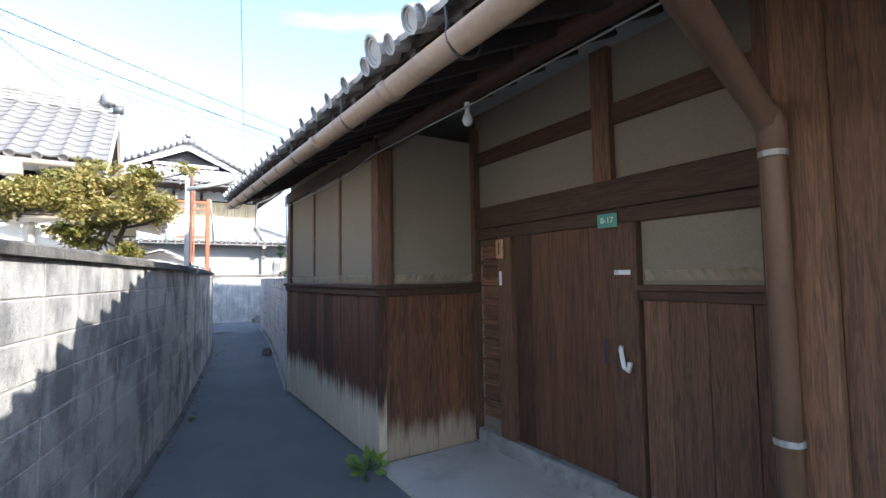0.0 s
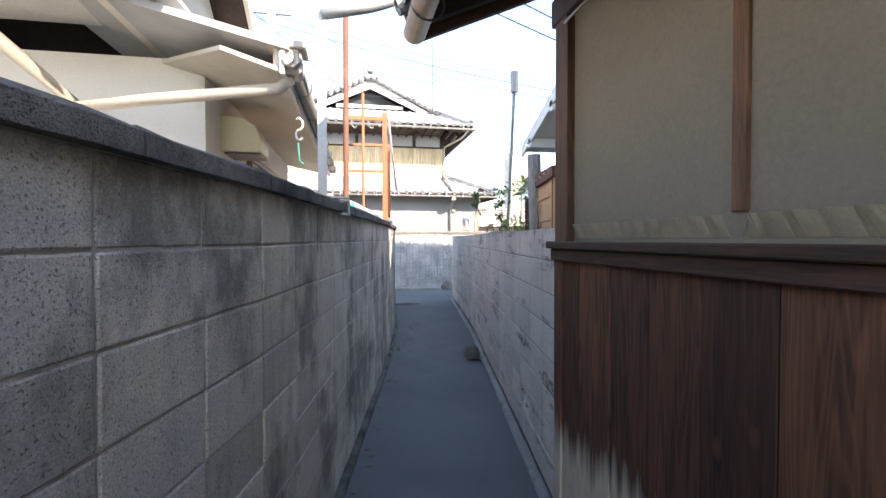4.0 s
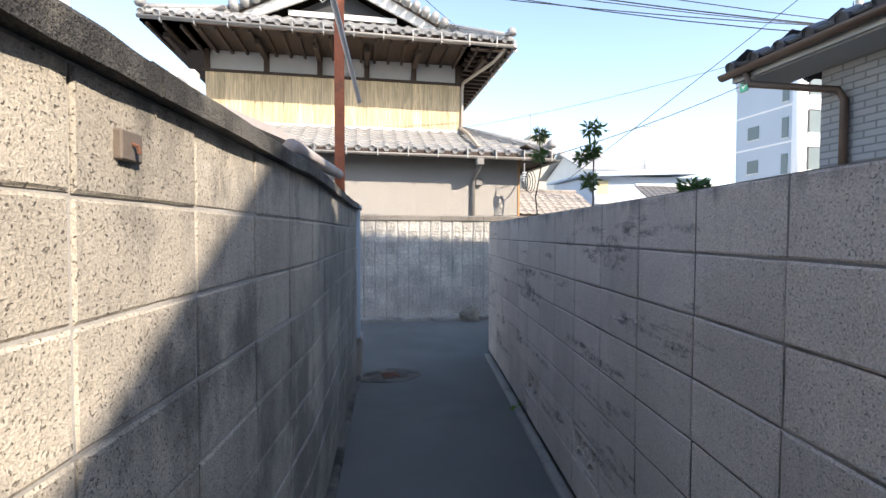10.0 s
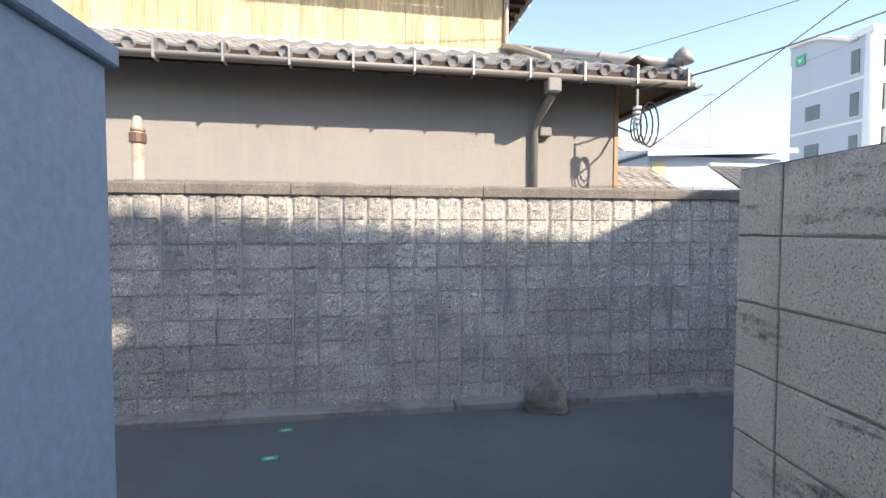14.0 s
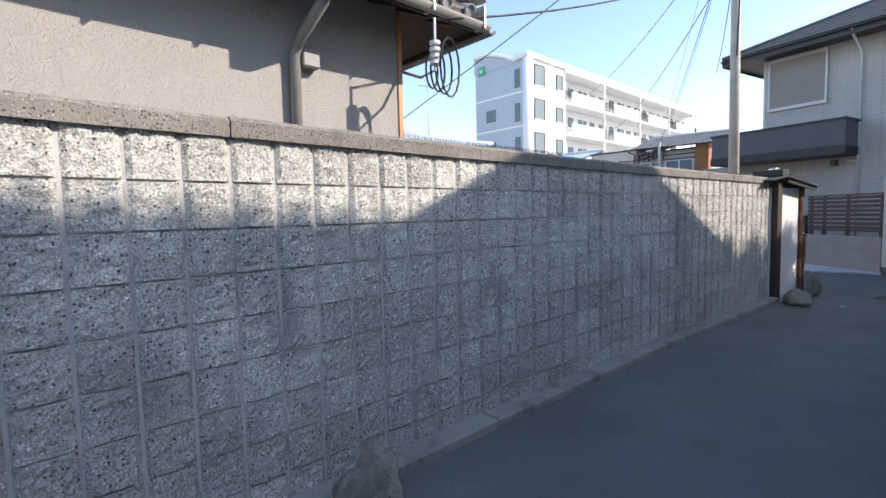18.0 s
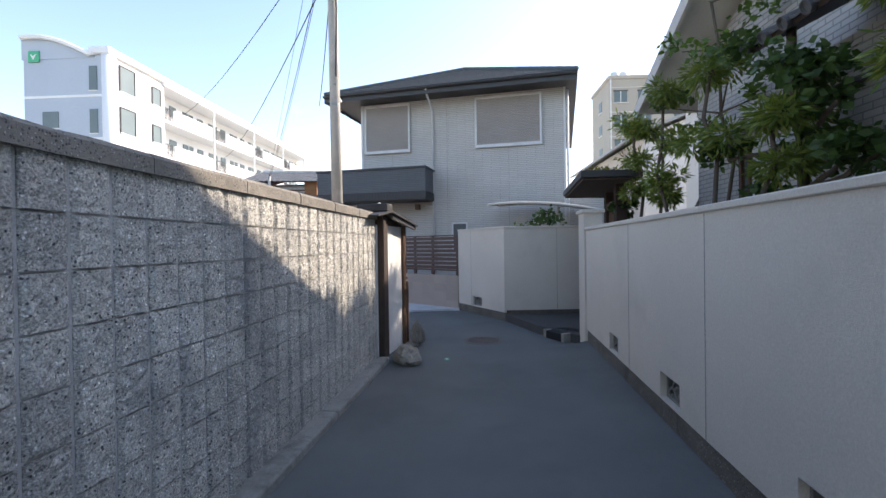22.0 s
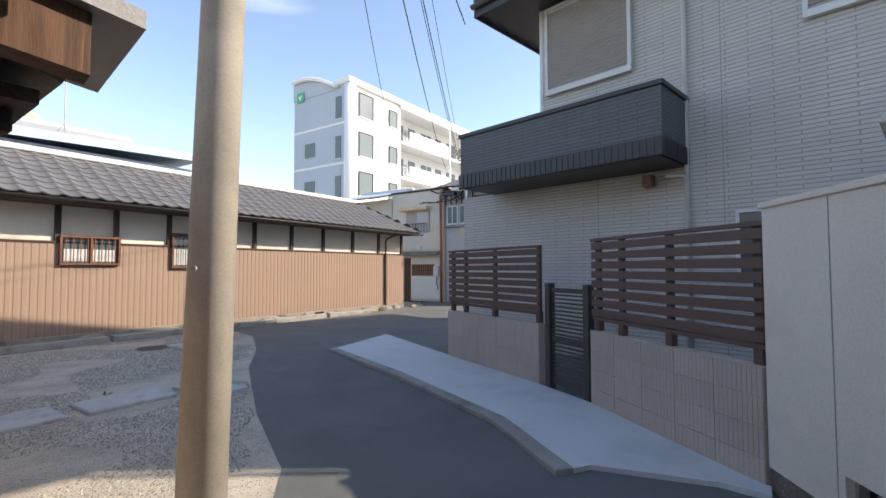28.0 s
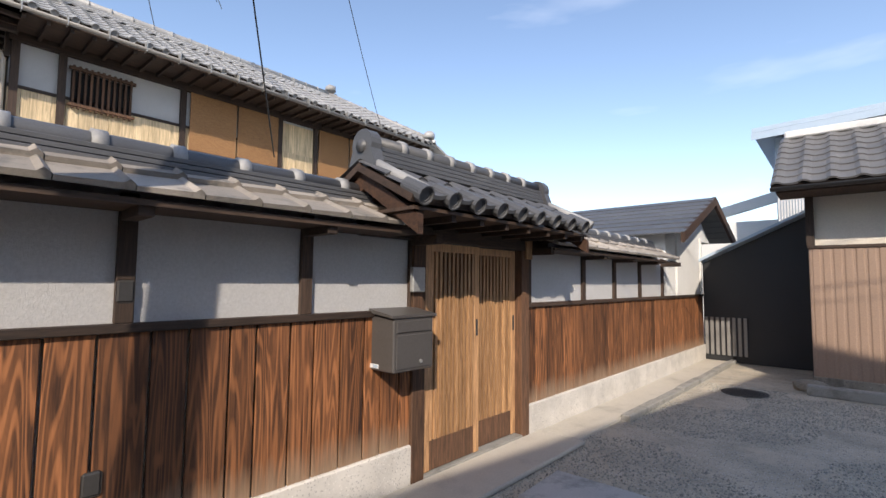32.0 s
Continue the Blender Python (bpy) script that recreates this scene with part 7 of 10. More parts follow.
for a, b in (((0.35, 6.72, 2.10), (0.35, 8.62, 2.88)), ((0.35, 10.2, 2.18), (0.35, 8.62, 2.88))):
    a, b = Vector(a), Vector(b)
    rows = 8
    for k in range(rows):
        p, q = a.lerp(b, k / rows), a.lerp(b, min(1, (k + 1.15) / rows))
        part("shingle_course", prism(bmesh.new(), [(p.x, p.y, p.z + 0.03), (q.x, q.y, q.z + 0.012), (q.x, q.y, q.z), (p.x, p.y, p.z + 0.01)], (-3.4, 0, 0)), DARKTILE, st_)
    bm = bmesh.new()
    prism(bm, [(a.x, a.y, a.z - 0.13), (a.x, a.y, a.z + 0.02), (b.x, b.y, b.z + 0.02), (b.x, b.y, b.z - 0.13)], (-0.05, 0, 0))
    part("barge_board", bm, OLDBEAM, st_, "weathered barge board")

# the gate itself
gate = thing("roofed_gate", 13.95, 19.80, 0, -2.4, "timber gate with sliding lattice doors under a tiled roof", "gate")
for y in (1.70, 3.02):
    part("gate_post", cube(-0.10, y - 0.06, 0.0, 0.05, y + 0.06, 1.95, 0.005), OLDPOST, gate)
part("head_beam", cube(-0.10, 1.2, 1.655, 0.06, 3.4, 1.76, 0.006), DARKBEAM, gate)
part("head_beam", cube(-0.06, 1.3, 1.82, 0.02, 3.3, 1.92, 0.006), DARKBEAM, gate)
part("sill", cube(-0.08, 1.76, 0.0, 0.06, 2.96, 0.05, 0.005), CONCRETE, gate)
for d0, d1, off in ((1.77, 2.38, 0.0), (2.34, 2.95, -0.045)):
    dd = part("sliding_door", cube(off, d0, 0.055, off + 0.03, d0 + 0.06, 1.65, 0.003), GATEWOOD, gate, "pale cedar lattice door")
    part("stile", cube(off, d1 - 0.06, 0.055, off + 0.03, d1, 1.65, 0.003), GATEWOOD, dd)
    part("rail", cube(off, d0 + 0.06, 1.59, off + 0.03, d1 - 0.06, 1.65, 0.003), GATEWOOD, dd)
    part("kick_board", cube(off + 0.005, d0 + 0.06, 0.055, off + 0.025, d1 - 0.06, 0.26, 0.003), OLDPOST, dd)
    part("backing", cube(off - 0.012, d0 + 0.05, 0.26, off - 0.006, d1 - 0.05, 1.6), DARKPOST, dd)
    for k in range(11):
        y = d0 + 0.075 + k * (d1 - d0 - 0.15) / 10
        part("lattice_bar", cube(off + 0.004, y - 0.013, 0.26, off + 0.028, y + 0.013, 1.59), GATEWOOD, dd)
    for z in (0.55, 0.75, 0.95, 1.15, 1.35):
        part("lattice_tie", cube(off + 0.0, d0 + 0.06, z, off + 0.012, d1 - 0.06, z + 0.014), GATEWOOD, dd)
    part("pull", cube(off + 0.028, d1 - 0.045, 0.95, off + 0.036, d1 - 0.02, 1.08, 0.003), DARKMETAL, dd)
ha_now = gate
GE, GR = 0.54, 0.02
hip_face((GE, 1.18, 1.85), (GE, 3.32, 1.85), (GR, 3.32, 2.11), (GR, 1.18, 2.11), DARKTILE, tw=0.24)
hip_face((-0.62, 3.32, 1.80), (-0.62, 1.18, 1.80), (GR, 1.18, 2.12), (GR, 3.32, 2.12), DARKTILE, disc_tile=False, tw=0.24)
part("soffit", cube(-0.58, 1.2, 1.775, GE - 0.03, 3.3, 1.795), DARKBEAM, gate)
for k in range(8):
    part("rafter", cube(-0.55, 1.25 + k * 0.28, 1.735, GE - 0.05, 1.29 + k * 0.28, 1.775), DARKBEAM, gate)
for k in range(4):
    part("ridge_course", cube(-0.09 + 0.012 * k, 1.28, 2.10 + k * 0.032, 0.13 - 0.012 * k, 3.22, 2.127 + k * 0.032, 0.003), DARKTILE, gate)
part("ridge_cap", tube(bmesh.new(), [(0.02, 1.28, 2.255), (0.02, 3.22, 2.255)], 0.055, 10), DARKTILE, gate, smooth=True)
for k in range(1, 8):
    part("ridge_collar", tube(bmesh.new(), [(0.02, 1.28 + k * 0.24 - 0.025, 2.257), (0.02, 1.28 + k * 0.24 + 0.025, 2.257)], 0.066, 10), TILE, gate, smooth=True)
for y in (1.20, 3.24):
    bm = bmesh.new()
    pts = [(0.02 + 0.10 * math.cos(a), y, 2.23 + 0.10 * math.sin(a)) for a in (math.pi * q / 10 for q in range(-1, 12))] + [(-0.12, y, 2.08), (0.16, y, 2.08)]
    prism(bm, pts, (0, 0.08, 0))
    part("ridge_end_tile", bm, DARKTILE, gate, "rounded demon tile at the ridge end")
    part("ridge_end_boss", tube(bmesh.new(), [(0.02, y - 0.015, 2.22), (0.02, y + 0.095, 2.22)], 0.042, 12), DARKTILE, gate, smooth=True)
    for s in (1, -1):
        a, b = Vector((0.02, y + 0.02, 2.06)), Vector((GE - 0.02 if s > 0 else -0.6, y + 0.02, 1.745))
        bm = bmesh.new()
        prism(bm, [a[:], b[:], (b.x, b.y, b.z - 0.11), (a.x, a.y, a.z - 0.11)], (0, 0.04, 0))
        part("barge_board", bm, OLDBEAM, gate)
    part("verge_roll", tube(bmesh.new(), [(GE + 0.02, y + 0.04, 1.875), (0.05, y + 0.04, 2.13)], 0.036, 8), TILE, gate, smooth=True)
part("name_board", cube(0.055, 3.0, 1.58, 0.075, 3.10, 1.80, 0.004), GATEWOOD, gate, "small wooden name board")
part("intercom", cube(0.05, 1.60, 1.30, 0.085, 1.72, 1.47, 0.006), GALV, gate, "grey intercom box")
mb = thing("mailbox", 13.95, 19.80, 0, -2.4, "graphite steel letter box fixed to the boarded wall", "mailbox")
MY = 0.085
part("box_body", cube(0.02, 1.22 + MY, 0.82, 0.235, 1.56 + MY, 1.155, 0.008), STEELBOX, mb)
part("lid", prism(bmesh.new(), [(0.02, 1.20 + MY, 1.175), (0.245, 1.20 + MY, 1.150), (0.245, 1.20 + MY, 1.165), (0.02, 1.20 + MY, 1.20)], (0, 0.38, 0)), STEELBOX, mb)
part("flap", cube(0.235, 1.24 + MY, 1.06, 0.243, 1.54 + MY, 1.13, 0.003), STEELBOX, mb)
part("door", cube(0.235, 1.24 + MY, 0.84, 0.241, 1.54 + MY, 1.045, 0.003), STEELBOX, mb)
part("lock", tube(bmesh.new(), [(0.241, 1.44 + MY, 0.875), (0.25, 1.44 + MY, 0.875)], 0.012, 10), GALV, mb)
part("sticker", cube(0.02, 1.216 + MY, 0.835, 0.10, 1.219 + MY, 0.86), WHITEPLASTIC, mb)
part("sticker_band", cube(0.05, 1.214 + MY, 0.838, 0.095, 1.217 + MY, 0.857), BLUEPANEL, mb)
# steps and edging before the gate
tagged(link_mesh("gate_step", cube(0.05, 1.0, 0, 0.50, 3.25, 0.035, 0.01), WARMCONC), "pale concrete strip along the gate wall", "step", kind="structure").matrix_basis = pose(13.95, 19.80, 0, 0, 0, -2.4)
tagged(link_mesh("wall_apron", cube(0.05, -2.4, -0.02, 0.42, 0.98, 0.02, 0.008), CONCRETE), "concrete apron at the wall's foot", "apron", kind="structure").matrix_basis = pose(13.95, 19.80, 0, 0, 0, -2.4)
tagged(link_mesh("wall_apron", cube(0.05, 3.27, -0.02, 0.42, 8.9, 0.025, 0.008), WARMCONC), "concrete apron at the wall's foot", "apron", kind="structure").matrix_basis = pose(13.95, 19.80, 0, 0, 0, -2.4)
for k in range(7):
    tagged(link_mesh("edging_kerb", cube(0.42, 0, -0.03, 0.52, 0.85, 0.05 + 0.01 * (k % 2), 0.01), CONCRETE), "narrow concrete edging kerb beside the apron", "edging", "apron kerbs").matrix_basis = pose(13.95, 19.80, 0, 0, 0, -2.4) @ pose(0, 3.3 + k * 0.88 if k > 0 else -1.2, 0)

# short roughcast wall between the split-face wall and the gate wall
rw = thing("wall_roughcast", 12.72, 17.36, 0, math.degrees(math.atan2(17.17 - 17.36, 13.84 - 12.72)), "cream roughcast wall end between dark weathered posts", "wall", kind="structure")
part("plaster", cube(0.10, 0.03, 0.0, 1.12, 0.15, 1.72), ROUGHCAST, rw, "cream roughcast")
part("post", cube(0.13, -0.05, 0.02, 0.30, 0.16, 1.84, 0.012), DARKPOST, rw, "dark weathered corner post")
for x0, x1, seed in ((1.085, 1.138, 3), (1.146, 1.195, 8)):
    bm = bmesh.new()
    rng = random.Random(seed)
    rings = []
    for k in range(19):
        z, j = 0.02 + k * 0.0955, rng.uniform(-0.006, 0.006)
        rings.append([bm.verts.new((x + rng.uniform(-.005, .005) + j * 0.5, y + rng.uniform(-.006, .006), z)) for x, y in ((x0, 0.0), ((x0 + x1) / 2, -0.012), (x1, 0.0), (x1, 0.16), (x0, 0.16))])
    for lo, hi in zip(rings, rings[1:]):
        for q in range(5):
            bm.faces.new((lo[q], lo[(q + 1) % 5], hi[(q + 1) % 5], hi[q]))
    bm.faces.new(rings[-1])
    bm.faces.new(rings[0][::-1])
    part("post", bm, OLDPOST, rw, "split weathered post")
part("post_back", cube(1.10, 0.04, 0.02, 1.18, 0.15, 1.74), DARKPOST, rw)
part("post_strip", cube(0.30, 0.0, 0.05, 0.33, 0.04, 1.72, 0.004), GATEWOOD, rw)
part("post_cap", cube(0.11, -0.11, 1.89, 0.33, 0.30, 1.985, 0.008), DARKMETAL, rw)
part("roof_plate", prism(bmesh.new(), [(0.20, -0.15, 1.875), (1.36, -0.15, 1.735), (1.36, -0.15, 1.755), (0.20, -0.15, 1.897)], (0, 0.26, 0)), DARKMETAL, rw, "dark metal roof sheet")
part("roof_plate", prism(bmesh.new(), [(-0.28, -0.15, 1.80), (0.20, -0.15, 1.875), (0.20, -0.15, 1.897), (-0.28, -0.15, 1.82)], (0, 0.50, 0)), DARKMETAL, rw, "dark metal roof sheet")
part("fascia", prism(bmesh.new(), [(0.30, -0.12, 1.80), (1.33, -0.12, 1.68), (1.33, -0.12, 1.738), (0.30, -0.12, 1.863)], (0, 0.03, 0)), DARKMETAL, rw)
part("gable_fill", prism(bmesh.new(), [(0.12, 0.04, 1.70), (1.12, 0.04, 1.70), (1.12, 0.04, 1.745), (0.12, 0.04, 1.87)], (0, 0.10, 0)), DARKBEAM, rw)
rd = link_mesh("return_roof", cube(-0.25, 0.2, 1.68, 0.16, 2.0, 1.74), DARKMETAL, rw)
rd.matrix_basis = pose(1.14, 0.1, 0, 0, 0, 8)
part("verge_beam", prism(bmesh.new(), [(0.85, 0.14, 1.735), (1.417, 0.14, 1.655), (1.417, 0.14, 1.745), (0.85, 0.14, 1.832)], (0, 0.05, 0)), OLDPOST, rw, "weathered verge board")
part("verge_cap", prism(bmesh.new(), [(0.80, 0.12, 1.842), (1.48, 0.12, 1.738), (1.48, 0.12, 1.765), (0.80, 0.12, 1.868)], (0, 0.36, 0)), TILE, rw, "grey verge tile")
part("weather_line", tube(bmesh.new(), [(0.33, 0.032, 1.190), (0.5, 0.031, 1.197), (0.62, 0.032, 1.190), (0.8, 0.031, 1.203), (0.95, 0.032, 1.200), (1.08, 0.031, 1.208)], 0.003, 5), CREAM, rw, "faint thin horizontal line")
oni = part("ridge_end_tile", prism(bmesh.new(), [(1.07 + 0.17 * math.cos(a), 0.36, 1.84 + 0.235 * math.sin(a)) for a in (math.pi * q / 12 for q in range(13))], (0, 0.09, 0)), TILEWHITE, rw, "grey-white scrolled ridge-end tile")
part("rim", tube(bmesh.new(), [(1.07 + 0.165 * math.cos(a), 0.35, 1.84 + 0.23 * math.sin(a)) for a in (math.pi * q / 12 for q in range(13))], 0.022, 7), TILE, oni, smooth=True)
for dx, sg_ in ((-0.07, 1), (0.07, -1)):
    part("scroll", tube(bmesh.new(), [(1.07 + dx + sg_ * 0.008 * q * 0.6 * math.cos(q * 0.7), 0.345, 1.95 + 0.0075 * q * 0.6 * math.sin(q * 0.7)) for q in range(13)], 0.013, 6), TILE, oni, smooth=True)
part("scroll", tube(bmesh.new(), [(1.21, 0.34, 1.92), (1.29, 0.34, 1.89), (1.33, 0.34, 1.85), (1.30, 0.34, 1.83), (1.27, 0.34, 1.85)], 0.024, 7), TILE, oni, smooth=True)
part("post_fork", cube(1.17, -0.03, 0.02, 1.235, 0.06, 0.93, 0.015), OLDPOST, rw, "split lower half of the post")
part("peg", cube(1.17, -0.02, 0.955, 1.25, 0.05, 0.995, 0.01), OLDPOST, rw)

# ---- villa west of the alley ----
vi = thing("white_villa", 0, 0, 0, 0, "off-white rendered house with grey pantile gable and wide alley eave", "house")
part("wall", cube(-7, 7.0, 0, 1.56, 11.7, 3.06), VILLAWHITE, vi, "off-white rendered wall")
ha_now = vi
hip_face((-7.5, 6.05, 3.32), (1.58, 6.05, 3.32), (1.58, 8.10, 4.62), (-7.5, 8.10, 4.62), VILLATILE)
hip_face((1.58, 10.2, 3.32), (-7.5, 10.2, 3.32), (-7.5, 8.10, 4.62), (1.58, 8.10, 4.62), VILLATILE, disc_tile=False)
part("gable_wall", prism(bmesh.new(), [(1.2, 6.3, 3.2), (1.2, 9.9, 3.2), (1.2, 8.1, 4.45)], (-0.12, 0, 0)), CREAM, vi)
for y0, z0 in ((6.02, 3.26), (10.22, 3.26)):
    part("barge_board", prism(bmesh.new(), [(1.60, 8.10, 4.62), (1.60, y0, z0), (1.60, y0, z0 - 0.16), (1.60, 8.10, 4.44)], (-0.05, 0, 0)), CREAM, vi, "pale barge board")
part("eave_soffit", prism(bmesh.new(), [(-7.4, 6.1, 3.26), (1.55, 6.1, 3.26), (1.55, 7.05, 3.30), (-7.4, 7.05, 3.30)], (0, 0, 0.03)), SOFFIT, vi)
for k in range(4):
    part("ridge_course", cube(-7.4, 8.02 + 0.008 * k, 4.60 + k * 0.055, 1.45, 8.18 - 0.008 * k, 4.648 + k * 0.055, 0.004), CONCRETE, vi, "weathered brown ridge courses")
part("ridge_cap", tube(bmesh.new(), [(-7.4, 8.10, 4.86), (1.45, 8.10, 4.86)], 0.07, 10), TILE, vi, smooth=True)
part("ridge_ornament", rock(0.17, 3, (0.7, 1.0, 1.3)), TILE, vi, "moulded ridge-end tile", True).matrix_basis = pose(1.45, 8.08, 4.82)
part("verge_disc", tube(bmesh.new(), [(1.5, 8.1, 4.70), (1.66, 8.1, 4.70)], 0.08, 12), DARKTILE, vi, smooth=True)
part("gutter", half_gutter(bmesh.new(), (-7.5, 5.99, 3.28), (1.5, 5.99, 3.24), 0.06), BEIGEPIPE, vi, "beige gutter", True)
part("hopper", cube(0.50, 5.90, 3.02, 0.72, 6.06, 3.24, 0.02), BEIGEPIPE, vi)
part("downpipe", tube(bmesh.new(), [(0.61, 5.98, 3.05), (0.61, 5.98, 2.9), (0.66, 6.9, 2.66), (0.66, 6.95, 2.5), (0.66, 6.95, 0.1)], 0.045, 10), BEIGEPIPE, vi, "beige downpipe", True)
# wing eave over the alley
part("soffit", prism(bmesh.new(), [(1.25, 7.0, 3.02), (1.25, 11.75, 3.02), (2.27, 11.95, 2.82), (2.27, 6.15, 2.72), (1.9, 6.15, 2.84)], (0, 0, 0.03)), VILLAWALL, vi, "stained beige wide eave soffit")
part("pent_roof", prism(bmesh.new(), [(0.6, 6.4, 3.36), (0.6, 11.95, 3.36), (2.33, 12.0, 2.95), (2.33, 6.1, 2.85)], (0, 0, 0.05)), TILE, vi)
part("fascia", prism(bmesh.new(), [(2.27, 6.12, 2.70), (2.27, 11.98, 2.80), (2.27, 11.98, 2.95), (2.27, 6.12, 2.85)], (0.03, 0, 0)), SOFFIT, vi)
part("gutter", half_gutter(bmesh.new(), (2.345, 6.1, 2.80), (2.345, 12.02, 2.92), 0.06), GREYPIPE, vi, "grey-brown alley gutter", True)
part("hopper", cube(2.22, 6.16, 2.72, 2.40, 6.34, 2.90, 0.02), BEIGEPIPE, vi, "moulded rain hopper")
part("hopper_rim", cube(2.19, 6.13, 2.88, 2.43, 6.37, 2.93, 0.008), BEIGEPIPE, vi)
part("hopper_boss", tube(bmesh.new(), [(2.31, 6.15, 2.82), (2.31, 6.13, 2.82)], 0.05, 12), BEIGEPIPE, vi)
part("drain_pipe", tube(bmesh.new(), [(2.31, 6.25, 2.76), (2.31, 6.25, 2.70), (2.24, 6.28, 2.65), (1.35, 6.52, 2.60), (0.4, 6.85, 2.55)], 0.042, 10), BEIGEPIPE, vi, "beige drain pipe", True)
for k in range(7):
    y = 6.8 + k * 0.8
    part("gutter_bracket", tube(bmesh.new(), [(2.345 + 0.07 * math.cos(a), y, 2.815 + 0.0168 * (y - 6.1) - 0.07 * math.sin(a)) for a in (math.pi * q / 6 for q in range(-1, 8))], 0.006, 5), DARKMETAL, vi)
wv = part("window", cube(1.55, 8.5, 1.9, 1.58, 10.6, 2.5), GLASS, vi, "sliding window in bronze frame")
for a in (cube(1.56, 8.45, 2.5, 1.63, 10.65, 2.56), cube(1.56, 8.45, 1.84, 1.63, 10.65, 1.9), cube(1.56, 8.45, 1.9, 1.62, 8.5, 2.5), cube(1.56, 9.5, 1.9, 1.62, 9.56, 2.5), cube(1.56, 10.6, 1.9, 1.62, 10.65, 2.5)):
    part("frame", a, BROWNPIPE, wv)
part("pale_pane", cube(1.578, 8.5, 1.9, 1.585, 9.5, 2.5), SOFFIT, wv)
hd = thing("vent_hood", 1.56, 7.45, 2.42, 0, "cream metal kitchen vent hood on the villa wall", "vent hood")
hp = [(0, 0, 0.0), (0.34, 0, 0.0), (0.335, 0, 0.12), (0.29, 0, 0.24), (0.18, 0, 0.31), (0, 0, 0.32)]
part("hood", prism(bmesh.new(), hp, (0, 0.42, 0)), YELLOWHOOD, hd)
part("grille", cube(0.02, 0.02, -0.02, 0.33, 0.40, -0.002), DARKMETAL, hd)
crate = thing("wooden_crate", 1.64, 7.75, 1.86, 0, "small pale wooden box under the villa window", "crate")
part("side", cube(0.0, 0.0, 0.0, 0.6, 0.9, 0.03), STRAW, crate)
part("front", cube(0.57, 0.0, 0.0, 0.6, 0.9, 0.14), GATEWOOD, crate)
part("bracket", cube(0.0, 0.1, -0.35, 0.03, 0.8, 0.0), GALV, crate)

# drying poles and frames standing behind the grey wall
def angle_post(name, x, y, z0, z1, material, label, s=0.045):
    t = thing(name, x, y, z0, 0, label, "post")
    bm = bmesh.new()
    box(bm, -s, -0.004, 0, s, 0.004, z1 - z0)
    box(bm, -s, 0.004, 0, -s + 0.008, s * 1.4, z1 - z0)
    part("angle_bar", bm, material, t)
    return t


fr = angle_post("red_steel_frame", 3.20, 10.02, 0.0, 3.52, REDRUST, "tall orange-red steel angle frame with hooks behind the wall", 0.036)
part("cross_arm", cube(-0.62, 0.0, 3.40, 0.05, 0.05, 3.46, 0.003), REDRUST, fr)
part("cross_arm", cube(-0.62, 0.0, 2.62, 0.0, 0.03, 2.66, 0.003), REDRUST, fr)
fr2 = angle_post("red_steel_frame", 3.52, 13.80, 0.0, 3.82, REDRUST, "orange-red steel frame with hanging hooks", 0.045)
part("cross_arm", cube(-0.80, 0.0, 3.76, 0.04, 0.05, 3.82, 0.003), REDRUST, fr2)
for x in (-0.72, -0.45, -0.2):
    part("hook", tube(bmesh.new(), [(x, 0.02, 3.76), (x, 0.02, 3.70), (x + 0.05, 0.02, 3.64), (x + 0.09, 0.02, 3.68)], 0.006, 5), GALV, fr2)
for x in (-0.5, -0.25):
    part("hook", tube(bmesh.new(), [(x, 0.02, 3.40), (x, 0.02, 3.34), (x + 0.05, 0.02, 3.28), (x + 0.09, 0.02, 3.32)], 0.006, 5), GALV, fr)
pole_b = thing("rusty_clothes_pole", 2.66, 7.05, 0.0, 0, "thin rusty steel pole behind the grey wall", "pole")
part("pole", tube(bmesh.new(), [(0, 0, 0), (0.02, 0, 3.6)], 0.024, 8), RUST, pole_b, smooth=True)
pole_c = thing("rusty_clothes_pole", 2.86, 9.2, 0.0, 0, "thin rusty steel pole with a hook behind the grey wall", "pole")
part("pole", tube(bmesh.new(), [(0, 0, 0), (0.0, 0, 3.55)], 0.017, 8), REDRUST, pole_c, smooth=True)
part("hook", tube(bmesh.new(), [(0, 0, 3.3), (-0.06, 0, 3.34), (-0.08, 0, 3.40)], 0.006, 5), GALV, pole_c)
gp = angle_post("steel_strut_post", 2.55, 5.90, 1.70, 3.35, GALV, "perforated galvanised strut carrying a shade bracket", 0.028)
part("arm", tube(bmesh.new(), [(0, 0, 1.30), (0.30, 0.02, 1.38), (0.62, 0.02, 1.50)], 0.035, 8), GALV, gp, smooth=True)
part("base_bar", cube(-0.3, 0.1, 0.13, 0.10, 0.16, 0.19, 0.004), GALV, gp)
for dy in (0.05, 0.27):
    part("wall_clamp", cube(0.0, dy, 0.178, 0.165, dy + 0.055, 0.19, 0.003), GALV, gp)
    part("clamp_plate", cube(0.152, dy, 0.07, 0.165, dy + 0.055, 0.178, 0.003), GALV, gp)
    part("clamp_tongue", cube(0.10, dy - 0.04, 0.07, 0.15, dy + 0.05, 0.085, 0.003), GALV, gp)
part("blue_tape", cube(-0.25, 0.095, 0.135, -0.02, 0.099, 0.185), BLUEPANEL, gp)
rail_ = thing("drying_rail", 2.7, 7.2, 1.93, 0, "long pale green plastic drying rail on the wall top", "rail")
part("rail", tube(bmesh.new(), [(0, 0, 0.02), (0.34, 2.1, 0.0), (0.62, 4.0, -0.03)], 0.022, 8), WHITEPLASTIC, rail_, smooth=True)
